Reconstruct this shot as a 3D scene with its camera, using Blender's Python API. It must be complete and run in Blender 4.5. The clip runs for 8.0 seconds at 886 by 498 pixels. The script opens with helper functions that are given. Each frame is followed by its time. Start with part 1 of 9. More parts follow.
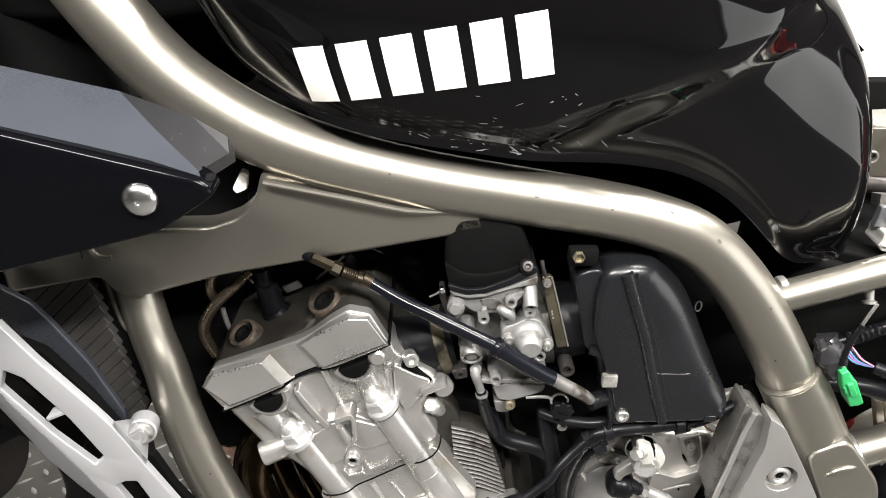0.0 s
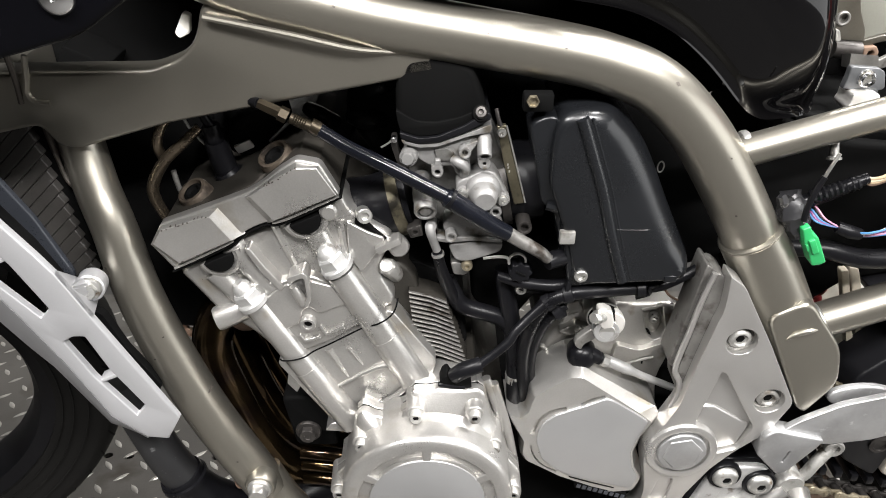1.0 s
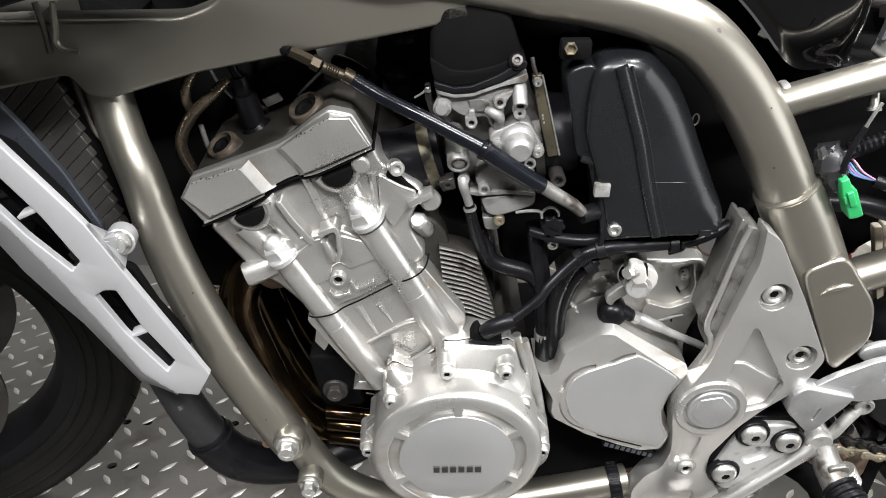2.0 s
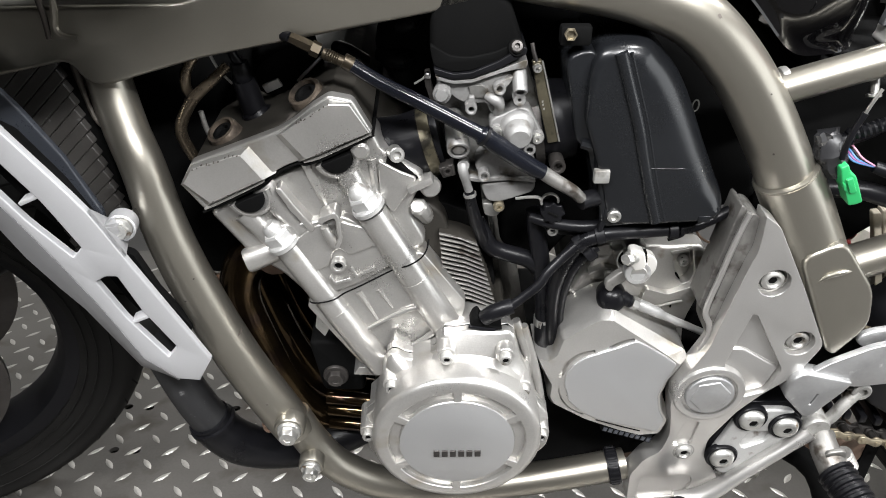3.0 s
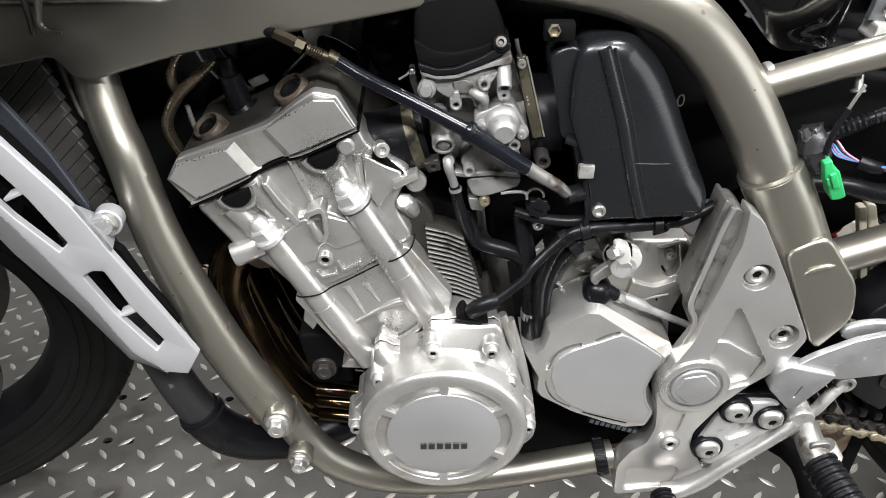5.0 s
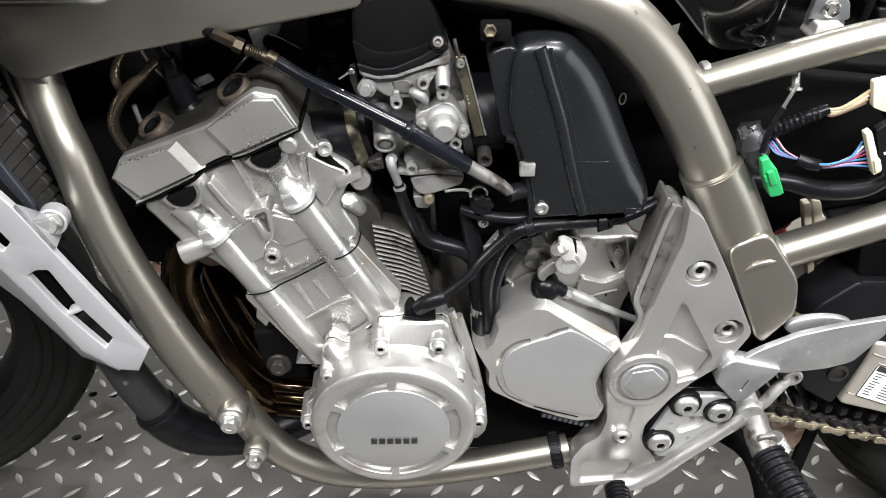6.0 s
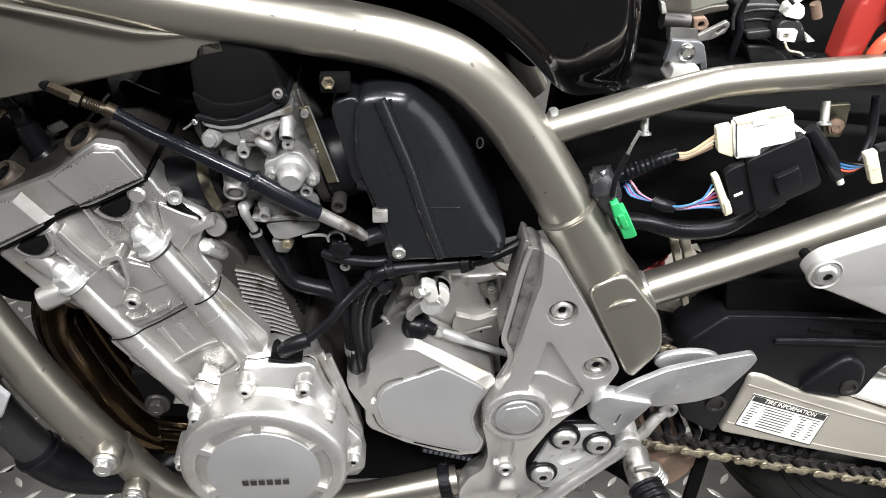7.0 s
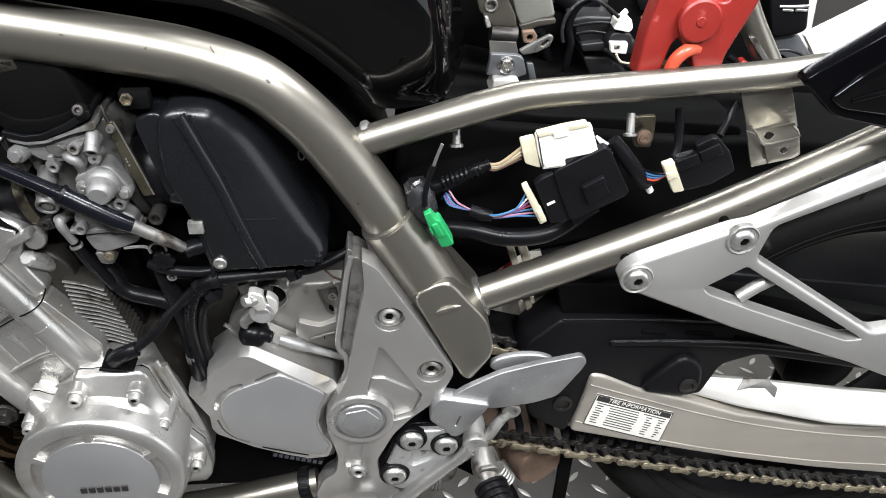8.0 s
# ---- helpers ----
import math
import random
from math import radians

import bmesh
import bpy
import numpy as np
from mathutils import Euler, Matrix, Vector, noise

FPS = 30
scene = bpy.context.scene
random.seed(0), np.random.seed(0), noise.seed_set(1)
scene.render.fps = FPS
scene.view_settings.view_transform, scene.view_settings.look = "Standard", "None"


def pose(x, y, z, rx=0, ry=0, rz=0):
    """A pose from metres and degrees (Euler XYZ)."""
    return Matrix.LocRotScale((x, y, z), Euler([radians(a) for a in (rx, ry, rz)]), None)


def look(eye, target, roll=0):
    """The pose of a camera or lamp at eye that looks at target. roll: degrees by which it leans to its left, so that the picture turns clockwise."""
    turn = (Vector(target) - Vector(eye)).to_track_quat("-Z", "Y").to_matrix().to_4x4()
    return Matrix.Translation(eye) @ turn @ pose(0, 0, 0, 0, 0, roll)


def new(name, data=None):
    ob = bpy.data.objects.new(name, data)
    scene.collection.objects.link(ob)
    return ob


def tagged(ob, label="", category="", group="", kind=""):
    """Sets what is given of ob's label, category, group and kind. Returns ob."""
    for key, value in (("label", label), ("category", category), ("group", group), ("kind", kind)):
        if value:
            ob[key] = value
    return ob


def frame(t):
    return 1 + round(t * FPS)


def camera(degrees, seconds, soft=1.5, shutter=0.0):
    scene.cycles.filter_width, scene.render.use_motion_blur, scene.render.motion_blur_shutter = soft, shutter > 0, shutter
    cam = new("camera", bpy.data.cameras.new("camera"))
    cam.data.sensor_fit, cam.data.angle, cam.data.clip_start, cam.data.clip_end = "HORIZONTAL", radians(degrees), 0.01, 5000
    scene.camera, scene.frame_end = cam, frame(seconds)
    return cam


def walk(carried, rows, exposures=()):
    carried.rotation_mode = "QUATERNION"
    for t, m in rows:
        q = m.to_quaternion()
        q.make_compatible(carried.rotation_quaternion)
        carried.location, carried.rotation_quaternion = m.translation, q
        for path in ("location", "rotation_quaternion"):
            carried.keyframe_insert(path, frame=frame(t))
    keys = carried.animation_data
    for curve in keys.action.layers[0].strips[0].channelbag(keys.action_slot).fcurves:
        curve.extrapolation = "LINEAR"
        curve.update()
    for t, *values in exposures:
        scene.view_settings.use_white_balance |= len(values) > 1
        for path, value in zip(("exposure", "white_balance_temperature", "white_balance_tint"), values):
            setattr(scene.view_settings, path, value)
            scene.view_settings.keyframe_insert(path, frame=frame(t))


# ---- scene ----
cam = camera(59.6, 8.0, soft=1.0)
PATH = [
    (0, (-0.01, 0.054, 0.84), (0.014, 1.96, 0.235), 0.1),
    (0.5, (0.02, 0.045, 0.797), (0.05, 1.931, 0.134), 0.1),
    (1, (0.022, 0.042, 0.76), (0.057, 1.912, 0.051), 0.1),
    (1.5, (0.012, 0.04, 0.741), (0.043, 1.9, 0.007), -0.0),
    (2, (-0.001, 0.042, 0.74), (0.026, 1.891, -0.022), -0.1),
    (3.5, (0.0, 0.04, 0.744), (0.026, 1.871, -0.061), -0.1),
    (4, (0.002, 0.04, 0.747), (0.028, 1.868, -0.064), -0.1),
    (5.5, (0.022, 0.038, 0.747), (0.059, 1.857, -0.084), -0.0),
    (6, (0.047, 0.033, 0.752), (0.098, 1.849, -0.085), 0.0),
    (6.5, (0.089, 0.032, 0.768), (0.162, 1.846, -0.071), 0.1),
    (7, (0.144, 0.04, 0.785), (0.253, 1.855, -0.048), 0.2),
    (7.5, (0.203, 0.036, 0.805), (0.338, 1.851, -0.024), 0.3),
    (8, (0.27, 0.018, 0.801), (0.446, 1.826, -0.035), 0.5),
]
walk(cam, [(t, look(eye, target, roll)) for t, eye, target, roll in PATH], exposures=[(0, 0.18, 6850, 11), (0.5, 0.0, 6800, 11), (2, 0.04, 6550, 10), (6, 0.04, 6500, 10), (7, 0.0, 6500, 10), (7.4, -0.12, 6400, 10), (8, -0.52, 6350, 10)])

# ---- light ----
world = bpy.data.worlds.new("workshop")
scene.world = world
world.use_nodes = True
world.node_tree.nodes["Background"].inputs[0].default_value = (0.9, 0.95, 1.0, 1)
world.node_tree.nodes["Background"].inputs[1].default_value = 0.02


def area_lamp(eye, target, size_x, size_y, watts, colour=(0.985, 0.99, 1.0)):
    data = bpy.data.lights.new("ceiling_tube_light", "AREA")
    data.shape, data.size, data.size_y, data.energy, data.color = "RECTANGLE", size_x, size_y, watts, colour
    ob = new("ceiling_tube_light", data)
    ob.matrix_world = look(eye, target)
    return ob


area_lamp((-0.65, -0.7, 2.05), (-0.1, 0.7, 0.5), 1.2, 0.16, 120)
area_lamp((1.3, 0.4, 2.05), (1.1, 0.75, 0.4), 1.1, 0.14, 115)
area_lamp((0.95, -1.3, 2.05), (0.1, 0.7, 0.5), 1.3, 0.14, 170)
# daylight through the open doorway at the end of the workshop
doorway = area_lamp((4.2, -0.9, 0.7), (0.0, -0.9, 0.7), 3.0, 2.3, 85, (0.95, 0.98, 1.0))
doorway.name = "doorway_daylight"
area_lamp((0.1, 1.75, 2.05), (0.1, 1.6, 0.0), 1.5, 0.12, 38)


# ---- materials ----
def surface(name, colour, rough=0.5, metal=0.0, vary=0.15, grain=0.0, grain_size=400.0, patch_size=9.0, coat=0.0,
            rough_vary=0.1, speck=None, stretch=(1, 1, 1), spec=0.5, coat_rough=0.05):
    """A principled surface: colour with broad patches and fine grain, uneven gloss, fine relief, optional dirt specks."""
    m = bpy.data.materials.new(name)
    m.use_nodes = True
    n, l = m.node_tree.nodes, m.node_tree.links
    b = n["Principled BSDF"]
    place = n.new("ShaderNodeTexCoord")
    scale = n.new("ShaderNodeMapping")
    scale.inputs["Scale"].default_value = stretch
    l.new(place.outputs["Object"], scale.inputs["Vector"])
    big, fine = n.new("ShaderNodeTexNoise"), n.new("ShaderNodeTexNoise")
    big.inputs["Scale"].default_value, big.inputs["Detail"].default_value = patch_size, 5
    fine.inputs["Scale"].default_value, fine.inputs["Detail"].default_value = grain_size, 3
    for t in (big, fine):
        l.new(scale.outputs[0], t.inputs["Vector"])
    both = n.new("ShaderNodeMath")
    both.operation = "MULTIPLY_ADD"
    l.new(big.outputs["Fac"], both.inputs[0])
    both.inputs[1].default_value = 0.75
    part_fine = n.new("ShaderNodeMath")
    part_fine.operation = "MULTIPLY"
    part_fine.inputs[1].default_value = 0.25
    l.new(fine.outputs["Fac"], part_fine.inputs[0])
    l.new(part_fine.outputs[0], both.inputs[2])
    ramp = n.new("ShaderNodeValToRGB")
    ramp.color_ramp.elements[0].position, ramp.color_ramp.elements[1].position = 0.3, 0.7
    ramp.color_ramp.elements[0].color = (*[c * (1 - vary) for c in colour], 1)
    ramp.color_ramp.elements[1].color = (*[min(1, c * (1 + vary)) for c in colour], 1)
    l.new(both.outputs[0], ramp.inputs[0])
    out = ramp.outputs[0]
    if speck:
        dots = n.new("ShaderNodeTexNoise")
        dots.inputs["Scale"].default_value, dots.inputs["Detail"].default_value = speck[1], 6
        l.new(scale.outputs[0], dots.inputs["Vector"])
        cut = n.new("ShaderNodeMapRange")
        cut.inputs["From Min"].default_value, cut.inputs["From Max"].default_value = speck[2], speck[2] + 0.12
        l.new(dots.outputs["Fac"], cut.inputs["Value"])
        mix = n.new("ShaderNodeMix")
        mix.data_type = "RGBA"
        l.new(cut.outputs[0], mix.inputs["Factor"])
        l.new(out, mix.inputs["A"])
        mix.inputs["B"].default_value = (*speck[0], 1)
        out = mix.outputs["Result"]
    l.new(out, b.inputs["Base Color"])
    gloss = n.new("ShaderNodeMapRange")
    gloss.inputs["From Min"].default_value, gloss.inputs["From Max"].default_value = 0.3, 0.7
    gloss.inputs["To Min"].default_value, gloss.inputs["To Max"].default_value = max(0.02, rough - rough_vary), min(1, rough + rough_vary)
    l.new(both.outputs[0], gloss.inputs["Value"])
    l.new(gloss.outputs[0], b.inputs["Roughness"])
    b.inputs["Metallic"].default_value = metal
    b.inputs["Specular IOR Level"].default_value = spec
    if coat:
        b.inputs["Coat Weight"].default_value, b.inputs["Coat Roughness"].default_value = coat, coat_rough
    if grain:
        bump = n.new("ShaderNodeBump")
        bump.inputs["Strength"].default_value, bump.inputs["Distance"].default_value = 0.5, grain * 0.35
        l.new(fine.outputs["Fac"], bump.inputs["Height"])
        l.new(bump.outputs[0], b.inputs["Normal"])
    return m


SILVER = surface("engine_silver_paint", (0.43, 0.42, 0.402), 0.31, 0.84, 0.16, 0.0006, 700, 16, rough_vary=0.06, speck=((0.36, 0.33, 0.28), 26, 0.60))
SILVER_FACE = surface("darker_silver_face", (0.36, 0.36, 0.36), 0.40, 0.75, 0.05, 0.0001, 900, 14)
# cam cover grime, and painted shade on the castings behind the silver fronts
GRIME_AND_SHADE = surface("grimy_shaded_casting", (0.022, 0.02, 0.017), 0.5, 0.3, 0.4, 0.0005, 500, 30, speck=((0.11, 0.10, 0.09), 40, 0.64), spec=0.3)
BOSS_BROWN = surface("browned_cast_boss", (0.10, 0.08, 0.062), 0.45, 0.6, 0.35, 0.0004, 500, 60, speck=((0.03, 0.024, 0.02), 60, 0.54))
RIB = surface("dusty_ribbed_plastic", (0.03, 0.028, 0.026), 0.5, 0.0, 0.35, 0.0003, 500, 30, speck=((0.12, 0.12, 0.12), 120, 0.66), spec=0.25)
WORN = surface("scuffed_aluminium", (0.36, 0.36, 0.36), 0.42, 0.85, 0.15, 0.0003, 300, 30, speck=((0.65, 0.65, 0.65), 90, 0.66))
CAST = surface("cast_aluminium", (0.41, 0.408, 0.40), 0.5, 0.75, 0.18, 0.0005, 600, 25, speck=((0.12, 0.10, 0.08), 60, 0.60))
DULL_CAST = surface("dirty_cast_aluminium", (0.30, 0.295, 0.28), 0.52, 0.7, 0.28, 0.0005, 600, 25, speck=((0.07, 0.06, 0.048), 45, 0.56))
CARB = surface("dull_grey_carburettor", (0.16, 0.158, 0.154), 0.52, 0.45, 0.25, 0.0004, 600, 40, speck=((0.06, 0.052, 0.04), 70, 0.56))
CARB_DARK = surface("grimy_carburettor", (0.115, 0.113, 0.107), 0.5, 0.5, 0.35, 0.0005, 500, 50, speck=((0.035, 0.03, 0.024), 70, 0.52))
GEARBOX = surface("bare_cast_gearbox", (0.33, 0.32, 0.30), 0.42, 0.8, 0.14, 0.0005, 600, 22, speck=((0.16, 0.13, 0.10), 40, 0.60))
HANGER = surface("footrest_silver", (0.50, 0.49, 0.474), 0.31, 0.88, 0.06, 0.0001, 900, 12, rough_vary=0.05)
GUARD = surface("bright_silver_plastic", (0.37, 0.37, 0.378), 0.4, 0.5, 0.06, 0.0001, 900, 8)
CHAMPAGNE = surface("champagne_frame_paint", (0.243, 0.229, 0.196), 0.33, 0.9, 0.05, 0.0, 900, 6, coat=0.1, rough_vary=0.02, coat_rough=0.08)
STEEL = surface("zinc_steel", (0.48, 0.475, 0.455), 0.36, 0.92, 0.15, 0.0001, 800, 60, speck=((0.2, 0.15, 0.1), 150, 0.62))
CHROME = surface("bright_steel", (0.75, 0.75, 0.75), 0.2, 1.0, 0.06)
RUST = surface("rusty_steel", (0.13, 0.085, 0.06), 0.7, 0.4, 0.4, 0.0006, 300, 40)
COPPER_PIPE = surface("heat_tinted_pipe", (0.055, 0.037, 0.019), 0.14, 0.95, 0.4, 0.0002, 300, 22, speck=((0.03, 0.02, 0.015), 30, 0.5))
COPPER_PLATE = surface("copper_brown_plate", (0.34, 0.22, 0.16), 0.5, 0.5, 0.3, 0.0004, 300, 40)
GLOSS_BLACK = surface("black_tank_paint", (0.0016, 0.0015, 0.0017), 0.06, 0.0, 0.2, 0, 300, 5, coat=0.4, rough_vary=0.02, spec=0.05)
SATIN_BLACK = surface("satin_black_plastic", (0.004, 0.004, 0.0047), 0.40, 0.0, 0.25, 0.0002, 900, 12, speck=((0.02, 0.02, 0.02), 90, 0.74), spec=0.12)
AIRBOX = surface("airbox_black_plastic", (0.0048, 0.0052, 0.006), 0.26, 0.0, 0.25, 0.0001, 900, 10, rough_vary=0.06, speck=((0.035, 0.035, 0.035), 120, 0.76), spec=0.32)
# also fills gaps, bores and sockets, in place of their shade
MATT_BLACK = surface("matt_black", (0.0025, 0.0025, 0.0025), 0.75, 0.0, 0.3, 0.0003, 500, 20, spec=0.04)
RUBBER = surface("black_rubber", (0.0035, 0.0035, 0.0042), 0.34, 0.0, 0.25, 0.0002, 500, 30, spec=0.13)
TYRE = surface("tyre_rubber", (0.006, 0.0058, 0.0055), 0.62, 0.0, 0.4, 0.0004, 300, 15, speck=((0.03, 0.026, 0.022), 40, 0.66), spec=0.08)
FAIRING = surface("dark_fairing_paint", (0.0016, 0.0016, 0.0022), 0.14, 0.0, 0.2, 0, 300, 6, coat=0.08, rough_vary=0.03, spec=0.06)
GREY_PLASTIC = surface("grey_inner_plastic", (0.024, 0.0265, 0.032), 0.3, 0.1, 0.12, 0.0001, 800, 9)
SCUFFED = surface("scuffed_dark_plastic", (0.0115, 0.0115, 0.012), 0.42, 0.0, 0.3, 0.0002, 800, 14, speck=((0.11, 0.11, 0.11), 130, 0.66), spec=0.3)
ALLOY = surface("bright_bare_aluminium", (0.78, 0.76, 0.72), 0.42, 0.75, 0.05, 0.0001, 600, 8)
SCUFFED_GREY = surface("scuffed_grey_steel", (0.085, 0.088, 0.092), 0.45, 0.3, 0.25, 0.0003, 500, 40, speck=((0.2, 0.2, 0.2), 90, 0.66))
OLIVE = surface("olive_brown_paint", (0.042, 0.038, 0.030), 0.4, 0.2, 0.25, 0.0002, 500, 30)
OLIVE_GREY = surface("olive_grey_plastic", (0.14, 0.14, 0.12), 0.42, 0.0, 0.15, 0.0002, 500, 20)
SCRATCH = surface("grey_scratch", (0.13, 0.13, 0.14), 0.5, 0.0, 0.3)
PILLION = surface("bright_cast_silver", (0.42, 0.412, 0.395), 0.4, 0.74, 0.06, 0.0001, 900, 12, rough_vary=0.05)
CHIP = surface("bared_dark_metal", (0.05, 0.042, 0.035), 0.6, 0.3, 0.3)
BRASS = surface("gold_chain", (0.30, 0.262, 0.19), 0.44, 0.88, 0.25, 0.0002, 500, 80, speck=((0.04, 0.034, 0.026), 110, 0.56))
DULL_BRASS = surface("dull_gold_chain", (0.2, 0.172, 0.122), 0.48, 0.85, 0.3, 0.0002, 500, 80, speck=((0.03, 0.026, 0.02), 90, 0.54))
DARK_STEEL = surface("oily_dark_steel", (0.035, 0.032, 0.03), 0.45, 0.7, 0.35, 0.0004, 400, 60)
WHITE = surface("white_plastic", (0.78, 0.76, 0.7), 0.45, 0.0, 0.06, 0.0001, 700, 40)
CLAMP_STEEL = surface("olive_passivated_steel", (0.09, 0.08, 0.055), 0.42, 0.8, 0.3, 0.0002, 500, 60, speck=((0.02, 0.018, 0.014), 80, 0.56))
BROWN_STEEL = surface("browned_steel_pipe", (0.16, 0.13, 0.095), 0.28, 0.92, 0.3, 0.0001, 500, 40)
OLD_BRASS = surface("tarnished_brass", (0.03, 0.024, 0.016), 0.42, 0.85, 0.3, 0.0003, 400, 60, speck=((0.03, 0.024, 0.018), 90, 0.56))
CABLE = surface("blue_black_cable_sheath", (0.003, 0.0034, 0.005), 0.2, 0.0, 0.25, 0.0001, 500, 30, spec=0.22)
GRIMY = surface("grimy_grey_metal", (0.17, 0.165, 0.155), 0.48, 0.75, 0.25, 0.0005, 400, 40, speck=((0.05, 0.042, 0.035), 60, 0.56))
LOGO_WHITE = surface("white_vinyl", (0.82, 0.8, 0.75), 0.4, 0.0, 0.03)
DUSTY = surface("dusty_beige_plastic", (0.2, 0.178, 0.14), 0.55, 0.0, 0.25, 0.0002, 500, 30)
CREAM = surface("ivory_plastic", (0.46, 0.42, 0.31), 0.5, 0.0, 0.15, 0.0001, 500, 60)
GREEN = surface("green_plastic", (0.012, 0.21, 0.063), 0.4, 0.0, 0.1)
RED = surface("red_plastic", (0.2, 0.014, 0.010), 0.42, 0.0, 0.12, 0.0002, 600, 30, speck=((0.42, 0.12, 0.1), 60, 0.68))
ORANGE = surface("orange_plastic", (0.55, 0.075, 0.035), 0.4, 0.0, 0.1)
BLUE_WIRE = surface("blue_wire", (0.04, 0.13, 0.27), 0.4)
PINK_WIRE = surface("pink_wire", (0.3, 0.14, 0.2), 0.4)
PURPLE_WIRE = surface("purple_wire", (0.16, 0.05, 0.14), 0.4)
TAN_WIRE = surface("tan_wire", (0.32, 0.24, 0.15), 0.45)
TAPE = surface("grey_black_tape", (0.012, 0.012, 0.013), 0.3, 0.0, 0.3, 0.0003, 300, 40, spec=0.5)
RED_WIRE = surface("red_wire", (0.25, 0.03, 0.05), 0.4)
DARK_RED = surface("dark_red_spring", (0.16, 0.012, 0.012), 0.45, 0.0, 0.3)
LABEL_WHITE = surface("label_paper", (0.7, 0.68, 0.62), 0.5, 0.0, 0.04)
INK = surface("label_ink", (0.02, 0.02, 0.02), 0.5)
SWING = surface("swingarm_aluminium", (0.40, 0.372, 0.325), 0.46, 0.65, 0.1, 0.0001, 600, 8, stretch=(1, 6, 6))
DECK = surface("lift_deck_steel", (0.068, 0.064, 0.059), 0.45, 0.6, 0.35, 0.0003, 260, 7, speck=((0.04, 0.034, 0.028), 12, 0.56))
TREAD = surface("worn_tread_steel", (0.36, 0.35, 0.33), 0.38, 0.85, 0.3, 0.0002, 300, 30)
WALL = surface("workshop_wall_paint", (0.075, 0.07, 0.065), 0.8, 0.0, 0.25, 0.001, 60, 2.5)
PALE_WALL = surface("pale_wall_paint", (0.62, 0.61, 0.58), 0.8, 0.0, 0.1, 0.001, 60, 2.5)
CONCRETE = surface("workshop_concrete", (0.060, 0.058, 0.056), 0.8, 0.0, 0.3, 0.001, 80, 2)
CEILING = surface("ceiling_paint", (0.28, 0.28, 0.27), 0.85, 0.0, 0.08)


# ---- shape helpers ----
def finish(ob, bm, material, crease=38):
    bmesh.ops.recalc_face_normals(bm, faces=bm.faces)
    bm.to_mesh(ob.data)
    bm.free()
    if material:
        ob.data.materials.append(material)
    for p in ob.data.polygons:
        p.use_smooth = True
    ob.data.set_sharp_from_angle(angle=radians(crease))
    return ob


def part(name, bm, material, parent=None, label="", crease=38):
    """Links a bmesh as one mesh object, under a thing or a part where one is given."""
    ob = finish(new(name, bpy.data.meshes.new(name)), bm, material, crease)
    if parent:
        if parent.parent and parent.parent.parent:
            parent = parent.parent
        ob.parent = parent
    return tagged(ob, label)


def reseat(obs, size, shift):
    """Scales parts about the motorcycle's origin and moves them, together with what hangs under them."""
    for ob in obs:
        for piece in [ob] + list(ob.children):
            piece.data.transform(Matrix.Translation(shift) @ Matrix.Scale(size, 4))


def join(*pieces):
    """One bmesh out of several."""
    out = pieces[0]
    for bm in pieces[1:]:
        keep = bpy.data.meshes.new("joined")
        bm.to_mesh(keep)
        out.from_mesh(keep)
        bpy.data.meshes.remove(keep)
        bm.free()
    return out


def turned(bm, m):
    bmesh.ops.transform(bm, matrix=m, verts=bm.verts)
    return bm


def signed_area(pts):
    return sum(a[0] * b[1] - b[0] * a[1] for a, b in zip(pts, pts[1:] + pts[:1])) / 2


class Loop(list):
    """A rounded outline that remembers its corners."""


def rounded(pts, r, n=4):
    """The polygon with its corners rounded off by about r."""
    out = Loop()
    out.corners, out.r, out.n = pts, r, n
    for i, p in enumerate(pts):
        a, b, c = Vector(pts[i - 1]), Vector(p), Vector(pts[(i + 1) % len(pts)])
        rr = min(r, (a - b).length * 0.45, (c - b).length * 0.45)
        p0, p2 = b + (a - b).normalized() * rr, b + (c - b).normalized() * rr
        for k in range(n + 1):
            t = k / n
            out.append(tuple(p0 * (1 - t) ** 2 + b * 2 * t * (1 - t) + p2 * t * t))
    return out


def circle(u, v, r, n=20):
    return [(u + r * math.cos(2 * math.pi * k / n), v + r * math.sin(2 * math.pi * k / n)) for k in range(n)]


def inset(pts, b):
    """The loop moved inwards by b (outwards where b is negative). The loop runs anticlockwise."""
    out = []
    for i, p in enumerate(pts):
        a, c = Vector(pts[i - 1]), Vector(pts[(i + 1) % len(pts)])
        p = Vector(p)
        e0, e1 = (p - a), (c - p)
        if e0.length < 1e-7 or e1.length < 1e-7:
            out.append(tuple(p))
            continue
        e0.normalize(), e1.normalize()
        n0, n1 = Vector((-e0.y, e0.x)), Vector((-e1.y, e1.x))
        m = n0 + n1
        k = 1 + n0.dot(n1)
        out.append(tuple(p + m * (b / max(k, 0.35))))
    return out


def flips(loop, b):
    """How many edges of the loop would turn round when it is moved inwards by b."""
    inner = inset(loop, b)
    count = 0
    for i in range(len(loop)):
        j = (i + 1) % len(loop)
        e = Vector(loop[j]) - Vector(loop[i])
        if e.length > 1e-6 and e.dot(Vector(inner[j]) - Vector(inner[i])) < 0:
            count += 1
    return count


def fit_bevel(loop, b):
    """The loop, with its corners rounder where the edge rounding b asks for it, and the rounding that fits it."""
    if isinstance(loop, Loop):
        r = loop.r
        while flips(anticlockwise(loop), b) and r < b * 1.6:
            r *= 1.3
            loop = rounded(loop.corners, r, loop.n)
    loop = anticlockwise(loop)
    while b > 0.0004 and flips(loop, b):
        b *= 0.85
    return loop, b


